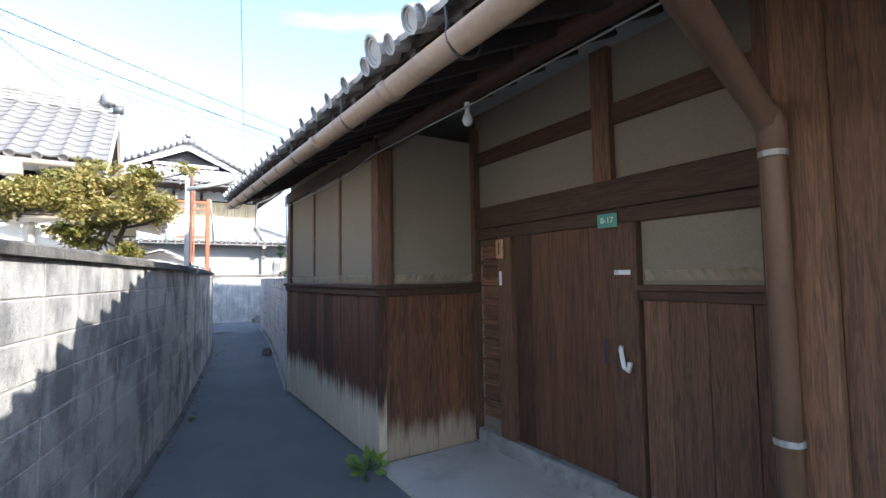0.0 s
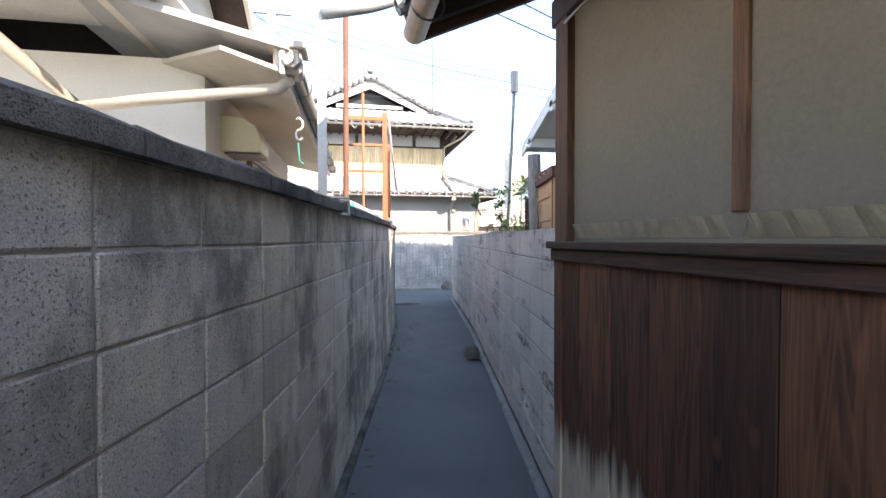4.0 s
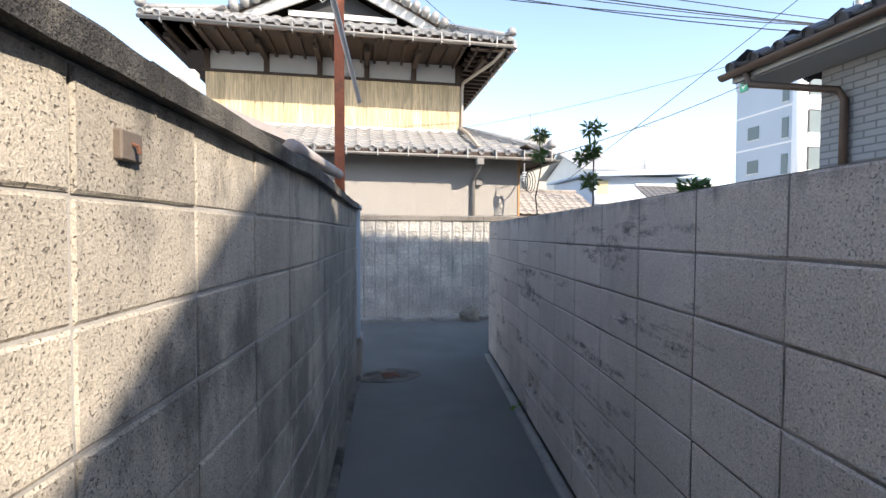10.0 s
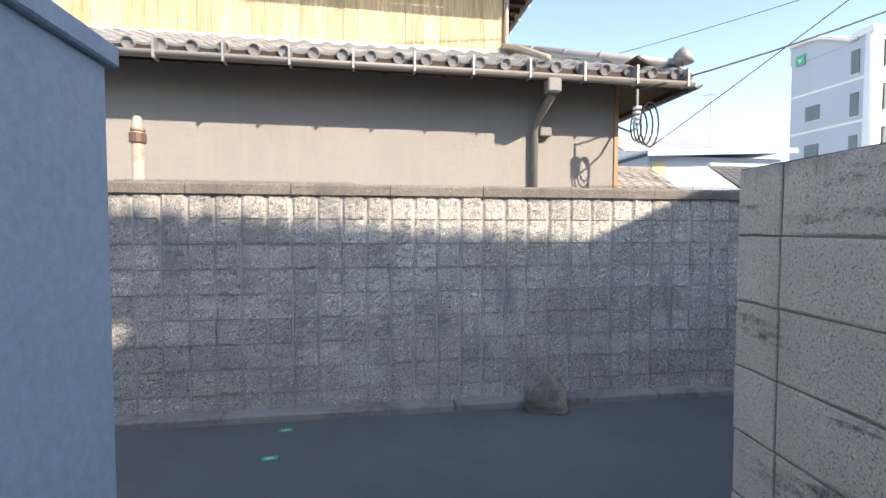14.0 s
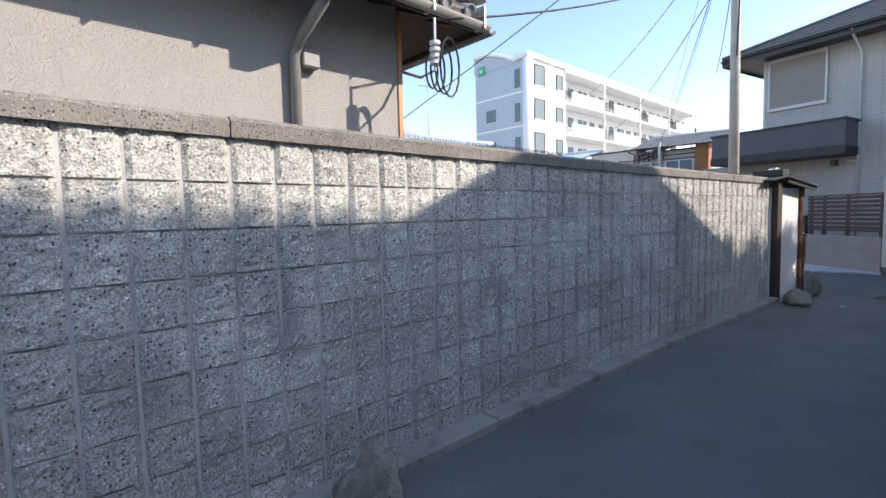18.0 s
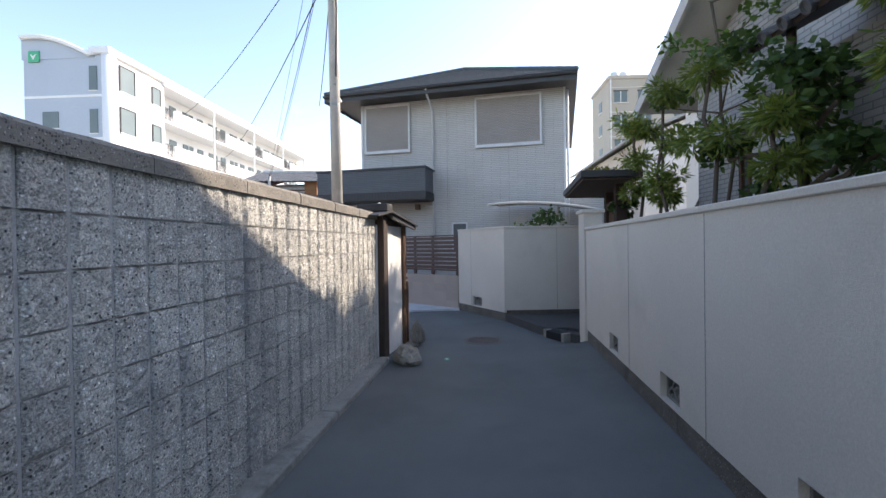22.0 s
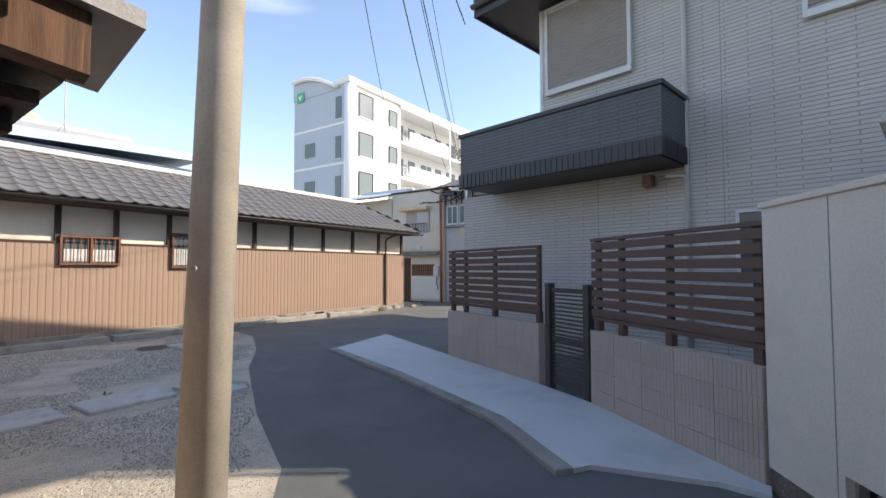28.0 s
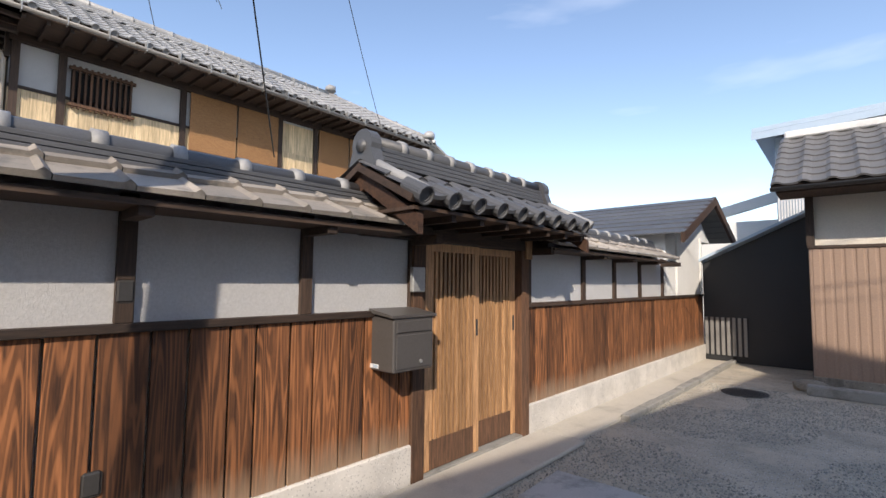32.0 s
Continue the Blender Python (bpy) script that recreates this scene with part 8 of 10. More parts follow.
part("tie", tube(bmesh.new(), [(0, -0.02, 0), (0.0, 0.02, 0), (0.01, 0.05, -0.03), (0.0, 0.03, -0.07)], 0.024, 8, 0.010), TEALCLOTH, rail_, "knotted teal cloth tie").matrix_basis = pose(0.02, 0.02, 0.0)
for k, (x, y, z) in enumerate(((2.30, 6.75, 2.74), (2.31, 9.80, 2.83), (2.34, 10.06, 2.83))):
    h = thing("s_hook", x, y, z, 90 * (k % 2), "rusty wire hook hanging from the gutter" if k == 2 else "white plastic S-hook hanging from the gutter", "hook", "gutter hooks")
    part("wire", tube(bmesh.new(), [(0, 0, 0), (0.02, 0, -0.15)], 0.003, 4), RUST, h)
    part("hook", tube(bmesh.new(), [(0.02 + 0.028 * math.cos(a), 0, -0.20 + 0.04 * math.sin(a) - q * 0.006) for q, a in enumerate((2.6, 1.6, 0.6, -0.3, -1.3))] + [(0.02 + 0.028 * math.cos(a), 0, -0.30 + 0.04 * math.sin(a)) for a in (1.9, 2.9, 3.9, 4.9, 5.8)], 0.004 if k == 2 else 0.009, 6), RUST if k == 2 else WHITEPLASTIC, h, smooth=True)
    if k == 1:
        part("wire_tail", tube(bmesh.new(), [(0.02, 0, -0.34), (0.03, 0.0, -0.42), (0.0, 0.0, -0.5), (0.03, 0.0, -0.53)], 0.004, 5), RUST, h, "rusty wire hook below")
    if k == 0:
        part("green_clip", tube(bmesh.new(), [(0.01, 0, -0.36), (0.02, 0, -0.5), (0.05, 0, -0.53)], 0.007, 6), GREENPLATE, h)
# metal-roofed shed beyond the frames
ms = thing("tin_roofed_shed", 0, 0, 0, 0, "small white shed with a pale pink-grey metal ridge roof", "shed")
part("wall", cube(1.6, 11.9, 0, 3.30, 14.3, 1.75), WHITEPLASTER, ms)
part("roof_slope", prism(bmesh.new(), [(2.3, 11.7, 2.42), (3.38, 11.9, 2.00), (3.52, 14.3, 2.10), (2.5, 14.5, 2.55)], (0, 0, 0.04)), PINKTIN, ms, "pale metal roof slope")
part("roof_slope", prism(bmesh.new(), [(2.3, 11.7, 2.42), (1.2, 11.7, 2.1), (1.2, 14.5, 2.2), (2.5, 14.5, 2.55)], (0, 0, 0.04)), PINKTIN, ms)
part("gutter", tube(bmesh.new(), [(3.40, 11.6, 1.93), (3.52, 13.65, 2.07)], 0.042, 10), PINKTIN, ms, smooth=True)
part("gable", prism(bmesh.new(), [(1.3, 11.95, 1.7), (3.4, 11.95, 1.7), (3.4, 11.95, 1.9), (2.3, 11.95, 2.4), (1.3, 11.95, 2.1)], (0, 0.06, 0)), WHITEPLASTER, ms)
bp = thing("sheet_clad_store", 0, 0, 0, 0, "store clad in blue-grey ribbed sheet at the alley's mouth", "shed")
part("panel", cube(3.27, 14.36, 0.44, 3.705, 14.72, 1.80, 0.004), BLUEPANEL, bp, "blue-grey sheet panel")
part("cap", cube(3.25, 14.34, 1.80, 3.72, 14.74, 1.84, 0.004), BLUEPANEL, bp)
part("panel", cube(-5, 14.55, 0.4, 3.30, 14.72, 1.80), BLUEPANEL, bp)
part("foot", cube(3.22, 14.36, 0, 3.73, 14.74, 0.44, 0.02), CONCRETE, bp, "stained concrete foot")
part("foot", cube(-5, 14.5, 0, 3.25, 14.74, 0.4), CONCRETE, bp)
slp = thing("leaning_pipe", 3.25, 10.1, 3.5, 0, "thin pale green plastic pipe leaning on the red frames", "pipe")
part("pipe", tube(bmesh.new(), [(0, 0, 0), (0.45, 3.65, -0.75)], 0.02, 8), WHITEPLASTIC, slp, smooth=True)

# ---- east of the alley: shed, fence, posts ----
sh = thing("garden_shed", 4.24, 6.24, 0, -12.9, "orange-brown pressed metal garden shed with rusty roof edge", "shed")
bm = bmesh.new()
cr_ = 0.07
SD = 0.98
out = [(cr_, 0)] + [(1.6, 0), (1.6, SD), (0, SD), (0, cr_)] + [(cr_ - cr_ * math.cos(a), cr_ - cr_ * math.sin(a)) for a in (math.pi / 2 * q / 5 for q in range(1, 5))]
prism(bm, [(x, y, 0.05) for x, y in out], (0, 0, 2.06))
part("body", bm, SHED, sh, smooth=False)
for k in range(10):
    z = 0.25 + k * 0.19
    part("pressed_rib", prism(bmesh.new(), [(-0.010, 0.19, z), (-0.010, SD - 0.09, z), (-0.001, SD - 0.05, z - 0.008), (-0.001, 0.15, z - 0.008), (-0.001, 0.15, z + 0.030), (-0.001, SD - 0.05, z + 0.030)][:4], (0, 0, 0.026)), SHED, sh)
    # brown strip below each rib stands in for the rib's shade line
    part("rib_shadow_gap", cube(-0.004, 0.17, z - 0.010, 0.004, SD - 0.07, z - 0.001), RUST, sh)
    part("pressed_rib", prism(bmesh.new(), [(0.18, -0.010, z), (1.5, -0.010, z), (1.54, -0.001, z - 0.008), (0.15, -0.001, z - 0.008)], (0, 0, 0.026)), SHED, sh)
    part("rib_shadow_gap", cube(0.17, -0.004, z - 0.010, 1.52, 0.004, z - 0.001), RUST, sh)
part("panel_seam", cube(-0.006, 0.085, 0.05, 0.004, 0.095, 2.09), RUST, sh)
part("panel_seam", cube(0.095, -0.006, 0.05, 0.105, 0.004, 2.09), RUST, sh)
part("roof_trim", prism(bmesh.new(), [(-0.03, -0.04, 2.09), (-0.03, SD + 0.06, 2.09), (-0.03, SD + 0.06, 2.22), (-0.03, -0.04, 2.17)], (0.04, 0, 0)), RUST, sh, "rusty brown roof edge")
for k in range(5):
    part("trim_bolt", tube(bmesh.new(), [(-0.031, 0.08 + k * 0.2, 2.15), (-0.037, 0.08 + k * 0.2, 2.15)], 0.011, 8), GALV, sh)
V, F = [], []
for k in range(35):
    V += [(-0.02 + k * 0.05, -0.13, 2.145 + 0.016 * (1 if k % 2 else -1)), (-0.02 + k * 0.05, SD + 0.05, 2.215 + 0.016 * (1 if k % 2 else -1))]
F = [(2 * k, 2 * k + 2, 2 * k + 3, 2 * k + 1) for k in range(34)]
me = bpy.data.meshes.new("corrugated_roof")
me.from_pydata(V, [], F)
me.materials.append(RUST)
o = new("corrugated_roof", me)
o.parent = sh
part("roof_plate", prism(bmesh.new(), [(0.10, -0.15, 2.19), (0.42, -0.15, 2.20), (0.42, -0.10, 2.24), (0.10, -0.10, 2.23)], (0, 0.5, 0.01)), DARKMETAL, sh, "loose dark sheet on the roof")
rf = thing("corrugated_fence", 4.56, 7.28, 0, 81, "rust-brown corrugated sheet fence behind the pale wall", "fence")
V, F = [], []
for k in range(31):
    V += [(k * 0.025, 0.012 * (1 if k % 2 else -1), 0.0), (k * 0.025, 0.012 * (1 if k % 2 else -1), 2.12 - 0.002 * k)]
F = [(2 * k, 2 * k + 2, 2 * k + 3, 2 * k + 1) for k in range(30)]
me = bpy.data.meshes.new("corrugated_sheet")
me.from_pydata(V, [], F)
me.materials.append(RUST)
o = new("corrugated_sheet", me)
o.parent = rf
wp = thing("weathered_wood_post", 4.42, 7.04, 0, 0, "bleached split timber post", "post")
pts = [(0, 0, 0), (0.01, 0.01, 1.2), (-0.015, 0, 1.9), (-0.03, 0.0, 2.40)]
part("post", tube(bmesh.new(), pts, 0.062, 9), GREYWOOD, wp)
sp_ = thing("leaning_steel_pole", 4.53, 8.23, 0, 0, "pale painted steel pole leaning over the alley wall", "pole")
part("pole", tube(bmesh.new(), [(0.1, 0.35, 0), (0.0, 0, 1.69), (-0.20, -0.77, 2.85), (-0.245, -0.93, 3.1)], 0.017, 10), PALEPAINT, sp_, smooth=True)
part("flat_tip", cube(-0.275, -0.97, 3.05, -0.215, -0.91, 3.25), GREYWOOD, sp_)

# brick-clad gabled house
bh = thing("brick_clad_house", 0, 0, 0, 0, "gabled house with pale brick-pattern cladding", "house")
part("wall", cube(6.40, 5.6, 0, 8.6, 10.85, 3.55), WHITEBRICK, bh, "pale brick-pattern wall")
part("gable_wall", prism(bmesh.new(), [(6.41, 5.6, 3.55), (6.41, 10.7, 3.55), (6.41, 8.145, 4.62)], (0.2, 0, 0)), WHITEBRICK, bh)
part("corner_trim", cube(6.375, 10.80, 0, 6.44, 10.88, 3.7), GALV, bh)
RY, RZ1 = 8.145, 4.74
for y1, z1 in ((11.35, 3.36), (4.0, 2.96)):
    part("roof_slope", prism(bmesh.new(), [(5.90, RY, RZ1), (5.90, y1, z1), (10, y1, z1), (10, RY, RZ1)], (0, 0, 0.08)), DARKTILE, bh)
    part("soffit", prism(bmesh.new(), [(5.93, RY, RZ1 - 0.09), (5.93, y1, z1 - 0.09), (10, y1, z1 - 0.09), (10, RY, RZ1 - 0.09)], (0, 0, 0.06)), SOFFIT, bh, "pale soffit")
    part("barge_board", prism(bmesh.new(), [(5.90, RY, RZ1 - 0.01), (5.90, y1, z1 - 0.01), (5.90, y1, z1 - 0.19), (5.90, RY, RZ1 - 0.19)], (-0.04, 0, 0)), SOFFIT, bh, "pale painted barge board")
for y in (9.0, 10.0, 10.95):
    z = RZ1 - 0.09 - (y - RY) * 0.43
    part("purlin_end", cube(5.86, y - 0.06, z - 0.17, 6.45, y + 0.06, z - 0.01), SOFFIT, bh)
ha_now = bh
part("wall", cube(7.85, 10.85, 0, 12.5, 13.0, 3.15), WHITEBRICK, bh, "pale brick-pattern wing wall")
part("wall_side", cube(7.86, 12.99, 0, 12.5, 13.02, 3.15), GREYBRICK, bh)
hip_face((7.40, 13.62, 3.22), (7.40, 10.6, 3.22), (9.2, 10.6, 4.0), (9.2, 12.0, 4.0), DARKTILE)
hip_face((11.6, 13.62, 3.22), (7.40, 13.62, 3.22), (9.2, 12.0, 4.0), (11.0, 12.0, 4.0), DARKTILE)
part("gutter", half_gutter(bmesh.new(), (7.34, 10.8, 3.15), (7.34, 13.62, 3.15), 0.055), BROWNPIPE, bh, "brown gutter", True)
part("fascia", cube(7.40, 10.85, 3.06, 7.44, 13.55, 3.2), SOFFIT, bh)
part("soffit", cube(7.44, 10.85, 3.05, 7.9, 13.5, 3.08), SOFFIT, bh)
part("downpipe", tube(bmesh.new(), [(7.36, 13.35, 3.12), (7.37, 13.30, 2.98), (7.78, 12.80, 2.80), (7.81, 12.77, 2.7), (7.81, 12.77, 0.1)], 0.032, 10), BROWNPIPE, bh, "brown downpipe", True)
gr = part("window_grille", cube(6.33, 9.3, 1.78, 6.37, 10.78, 1.82), BRONZE, bh, "brown bar window grille")
for k in range(14):
    part("bar", cube(6.31, 9.32 + k * 0.11, 1.60, 6.35, 9.345 + k * 0.11, 2.66 if k % 2 else 2.60), BRONZE, gr)
part("rail", cube(6.33, 9.3, 2.45, 6.37, 10.82, 2.49), BRONZE, gr)
part("window", cube(6.385, 9.35, 1.7, 6.41, 10.7, 2.5), GLASS, bh)
gr2 = part("window_grille", cube(7.80, 11.3, 1.78, 7.83, 12.2, 1.81), BRONZE, bh, "brown bar window grille")
for k in range(9):
    part("bar", cube(7.79, 11.3 + k * 0.11, 1.65, 7.815, 11.325 + k * 0.11, 2.33), BRONZE, gr2)
part("rail", cube(7.80, 11.28, 2.20, 7.83, 12.24, 2.23), BRONZE, gr2)
part("window", cube(7.84, 11.32, 1.6, 7.86, 12.2, 2.25), GLASS, bh)
# gable to the street
part("wall", cube(9.3, 9, 0, 14.3, 12.75, 3.9), GREYBRICK, bh, "pale brick-pattern street wall")
part("gable_wall", prism(bmesh.new(), [(9.3, 12.75, 3.9), (14.3, 12.75, 3.9), (11.25, 12.75, 5.45), (9.3, 12.75, 4.6)], (0, -0.2, 0)), GREYBRICK, bh)
for x1, z1 in ((8.95, 4.66), (15.05, 3.66)):
    part("roof_slope", prism(bmesh.new(), [(11.25, 13.4, 5.62), (x1, 13.4, z1), (x1, 8, z1), (11.25, 8, 5.62)], (0, 0, 0.10)), DARKTILE, bh)
    part("soffit", prism(bmesh.new(), [(11.25, 13.38, 5.55), (x1, 13.38, z1 - 0.07), (x1, 8, z1 - 0.07), (11.25, 8, 5.55)], (0, 0, 0.05)), SOFFIT, bh)
    part("barge_board", prism(bmesh.new(), [(11.25, 13.40, 5.6), (x1, 13.40, z1), (x1, 13.40, z1 - 0.2), (11.25, 13.40, 5.4)], (0, 0.04, 0)), SOFFIT, bh)
# unseen taller house behind it, added so its tiled eave shades the street wall
th = thing("unseen_tiled_house", 0, 0, 0, 0, "unseen tall plastered house added for the shade of its dark tiled eave", "house")
part("wall", cube(8.7, 5.6, 0, 12.2, 9.0, 7.85), WHITEPLASTER, th)
ha_now = th
hip_face((12.9, 9.45, 7.92), (7.6, 9.85, 7.92), (8.9, 7.6, 8.7), (12.9, 7.6, 8.7), DARKTILE)
part("roof_slope", prism(bmesh.new(), [(8.0, 7.6, 8.6), (12.9, 7.6, 8.6), (12.9, 5.2, 7.8), (8.0, 5.2, 7.8)], (0, 0, 0.1)), DARKTILE, th)
wn_ = part("window", cube(11.2, 12.74, 1.5, 13.2, 12.78, 2.6), GLASS, bh, "window with dark wooden lattice")
for k in range(12):
    part("lattice_bar", cube(11.2 + k * 0.17, 12.78, 1.45, 11.24 + k * 0.17, 12.82, 2.62), OLDPOST, wn_)
part("window_awning", prism(bmesh.new(), [(10.9, 12.76, 2.85), (13.5, 12.76, 2.85), (13.5, 13.2, 2.68), (10.9, 13.2, 2.68)], (0, 0, 0.04)), DARKFASCIA, bh)
ac = thing("air_conditioner", 12.9, 12.95, 0, 0, "white outdoor air conditioner unit by the street wall", "air conditioner")
part("case", cube(0, 0, 0.95, 0.75, 0.28, 1.55, 0.015), WHITEPLASTIC, ac)
part("fan_grille", tube(bmesh.new(), [(0.3, 0.285, 1.25), (0.3, 0.295, 1.25)], 0.2, 16), DARKMETAL, ac)
part("stand", cube(0.05, 0.05, 0, 0.7, 0.23, 0.95), GALV, ac)

# garden gate with flat roof
gg = thing("garden_gate", 15.2, 13.75, 0, 0, "dark timber garden gate under a flat dark roof", "gate")
part("roof", prism(bmesh.new(), [(-1.0, -0.15, 2.45), (1.7, -0.45, 2.42), (1.65, 0.51, 2.42), (-1.0, 0.77, 2.45)], (0, 0, 0.10)), DARKFASCIA, gg, "flat dark metal roof")
part("soffit", prism(bmesh.new(), [(-0.96, -0.12, 2.41), (1.66, -0.42, 2.38), (1.61, 0.48, 2.38), (-0.96, 0.73, 2.41)], (0, 0, 0.03)), DARKPOST, gg)
part("gate_post", cube(-0.45, -0.08, 0.1, -0.31, 0.08, 2.5), DARKPOST, gg)
part("gate_post", cube(0.72, -0.25, 0.1, 0.86, -0.09, 2.45), DARKPOST, gg)
part("gate_leaf", prism(bmesh.new(), [(-0.3, -0.02, 0.15), (0.72, -0.18, 0.15), (0.72, -0.14, 0.15), (-0.3, 0.02, 0.15)], (0, 0, 1.9)), OLDPOST, gg, "dark plank gate leaf")
part("head_rail", prism(bmesh.new(), [(-0.35, -0.05, 2.05), (0.75, -0.22, 2.05), (0.75, -0.1, 2.05), (-0.35, 0.06, 2.05)], (0, 0, 0.12)), DARKPOST, gg)
part("number_plate", cube(-0.36, 0.081, 1.95, -0.28, 0.09, 2.08), GREENPLATE, gg)
pl = thing("gate_pillar", 13.45, 14.42, 0, -3, "cream rendered gate pillar with flat cap", "pillar")
part("shaft", cube(0, 0, 0, 0.42, 0.24, 1.86), CREAM, pl)
part("cap", cube(-0.03, -0.03, 1.86, 0.45, 0.27, 1.91, 0.006), CREAM, pl)
part("rear_pier", cube(0.05, -0.85, 0, 0.35, 0.0, 1.72), CREAM, pl)
sheet("gate_step", [(13.85, 14.68), (14.6, 15.12), (15.86, 15.55), (16.05, 13.55), (14.2, 13.55), (13.9, 14.3)], 0.13, DARKSTONE, "dark stone paved gate step", "step", 0.18)
dr = thing("drain_box", 14.15, 14.46, 0, 28, "open concrete drain box with metal grating in the step edge", "drain")
part("grating", cube(0.02, 0.06, 0.132, 0.42, 0.32, 0.142, 0.004), DARKMETAL, dr)
# slots and mouth are black pieces in place of their inner shade
for k in range(6):
    part("grating_slot", cube(0.04 + k * 0.06, 0.08, 0.143, 0.075 + k * 0.06, 0.30, 0.145), SHADEGAP, dr)
part("mouth", cube(0.04, 0.335, 0.005, 0.40, 0.46, 0.115), SHADEGAP, dr)
for a in ((-0.02, 0.04), (0.40, 0.46)):
    part("cheek", cube(a[0], 0.30, 0, a[1], 0.47, 0.13, 0.006), CONCRETE, dr)

# ---- apartment block and far buildings ----
ap = thing("apartment_block", 36.7, 40.0, 0, 0, "white five-storey apartment block with curved parapet and long balconies", "apartment building")
AL, AW, AH = 38.0, 5.9, 14.4
part("wall", cube(0, 0, 0, 5.6, AW, AH), APTWHITE, ap, "white front wall")
part("wall", cube(5.6, 1.5, 0, AL, AW, AH), APTWHITE, ap, "white wall behind the balconies")
part("end_wall", cube(-0.06, 0.35, 0, 0, AW, AH), APTGREY, ap, "blue-grey end wall")
arc_ = [(-0.1, AW + 0.1, AH - 0.2), (-0.1, 0.9, AH - 0.2), (-0.1, 0.9, AH + 0.05)] + [(-0.1, 1.2 + (AW - 1.2) * q / 10, AH + 1.25 * math.sin(math.pi * 0.5 * q / 8) if q <= 8 else AH + 1.25) for q in range(11)] + [(-0.1, AW + 0.1, AH + 1.25)]
part("curved_parapet", prism(bmesh.new(), arc_, (0.35, 0, 0)), APTGREY, ap, "curved grey parapet")
arc2 = [(-0.25, y, z + 0.0) for _, y, z in arc_[2:-1]]
part("parapet_rim", tube(bmesh.new(), arc2, 0.16, 6), APTWHITE, ap)
part("cornice", cube(-0.3, -0.25, AH, AL, 1.2, AH + 0.45, 0.05), APTWHITE, ap, "white cornice")
part("corner_column", tube(bmesh.new(), [(0.15, 0.1, 0), (0.15, 0.1, AH)], 0.42, 14), APTWHITE, ap, smooth=True)
part("roof_slab", cube(5.4, -0.2, AH - 0.25, AL, AW, AH + 0.1), APTWHITE, ap)
for f in range(5):
    z = AH - 2.85 * (f + 1)
    part("floor_band", cube(-0.09, 0.4, z + 2.85 * 0.02, -0.05, AW, z + 0.22), APTWHITE, ap)
    for x, w, zz, hh in ((0.95, 1.35, 0.75, 1.7), (4.2, 0.85, 0.85, 1.25)):
        w_ = part("window", cube(x, -0.05, z + zz, x + w, 0.02, z + zz + hh), FARGLASS, ap, "dark window")
        part("frame", cube(x - 0.06, -0.09, z + zz - 0.07, x + w + 0.06, -0.02, z + zz), ALU, w_)
        part("frame", cube(x - 0.07, -0.09, z + zz, x, -0.02, z + zz + hh), DARKMETAL, w_)
        part("frame", cube(x - 0.06, -0.09, z + zz + hh, x + w + 0.06, -0.02, z + zz + hh + 0.06), DARKMETAL, w_)
        part("frame", cube(x + w, -0.09, z + zz, x + w + 0.07, -0.02, z + zz + hh), DARKMETAL, w_)
    for y, w, zz, hh in ((0.75, 0.55, 0.5, 1.6), (3.5, 1.1, 0.9, 1.1)):
        if f > 0 or y < 3:
            w_ = part("window", cube(-0.11, y, z + zz, -0.04, y + w, z + zz + hh), FARGLASS, ap, "dark window")
            part("frame", cube(-0.13, y - 0.05, z + zz - 0.06, -0.06, y + w + 0.05, z + zz), ALU, w_)
    b = part("balcony", cube(5.6, -0.05, z - 0.15, AL, 1.5, z + 0.05), APTWHITE, ap, "white balcony slab")
    for k in range(8):
        x0 = 5.6 + k * 4.05
        part("parapet", cube(x0 + (1.2 if k % 2 == 0 else 0.0), -0.05, z + 0.05, x0 + 4.05 - (1.0 if k % 2 else 0), 0.08, z + 1.05), APTWHITE, b)
        gx = x0 if k % 2 == 0 else x0 + 3.05
        for q in range(6):
            part("railing_bar", cube(gx + 0.1 + q * 0.17, 0.0, z + 0.05, gx + 0.15 + q * 0.17, 0.04, z + 1.05), DARKMETAL, b)
        dw = part("window", cube(x0 + 0.6, 1.44, z + 0.1, x0 + 2.1, 1.5, z + 2.0), FARGLASS, ap, "balcony door")
        part("frame", cube(x0 + 1.3, 1.41, z + 0.1, x0 + 1.38, 1.45, z + 2.0), ALU, dw)
        part("window", cube(x0 + 2.8, 1.44, z + 1.1, x0 + 3.7, 1.5, z + 2.0), FARGLASS, ap)
for x in (12.5, 20.5, 28.5, 36.0):
    part("downpipe", tube(bmesh.new(), [(x, -0.12, 0), (x, -0.12, AH)], 0.09, 6), APTWHITE, ap)
sg = thing("green_emblem", 36.55, 45.1, 14.35, 0, "small green square emblem on the apartment end wall", "sign")
part("panel", cube(-0.04, -0.4, -0.35, 0.02, 0.35, 0.4), GREENTAPE, sg)
part("mark", prism(bmesh.new(), [(-0.05, -0.25, 0.2), (-0.05, 0.0, -0.2), (-0.05, 0.22, 0.2), (-0.05, 0.0, 0.05)], (0.02, 0, 0)), WHITEPLASTIC, sg)
ta = thing("tan_apartment", 60, 0.5, 0, 0, "tan tiled apartment block with rooftop water tanks", "apartment building")
TH = 19.6
part("wall", cube(0, -24, 0, 7.2, 0, TH), TANFACADE, ta)
part("parapet", cube(-0.15, -24, TH, 7.3, 0.15, TH + 0.35), TANFACADE, ta)
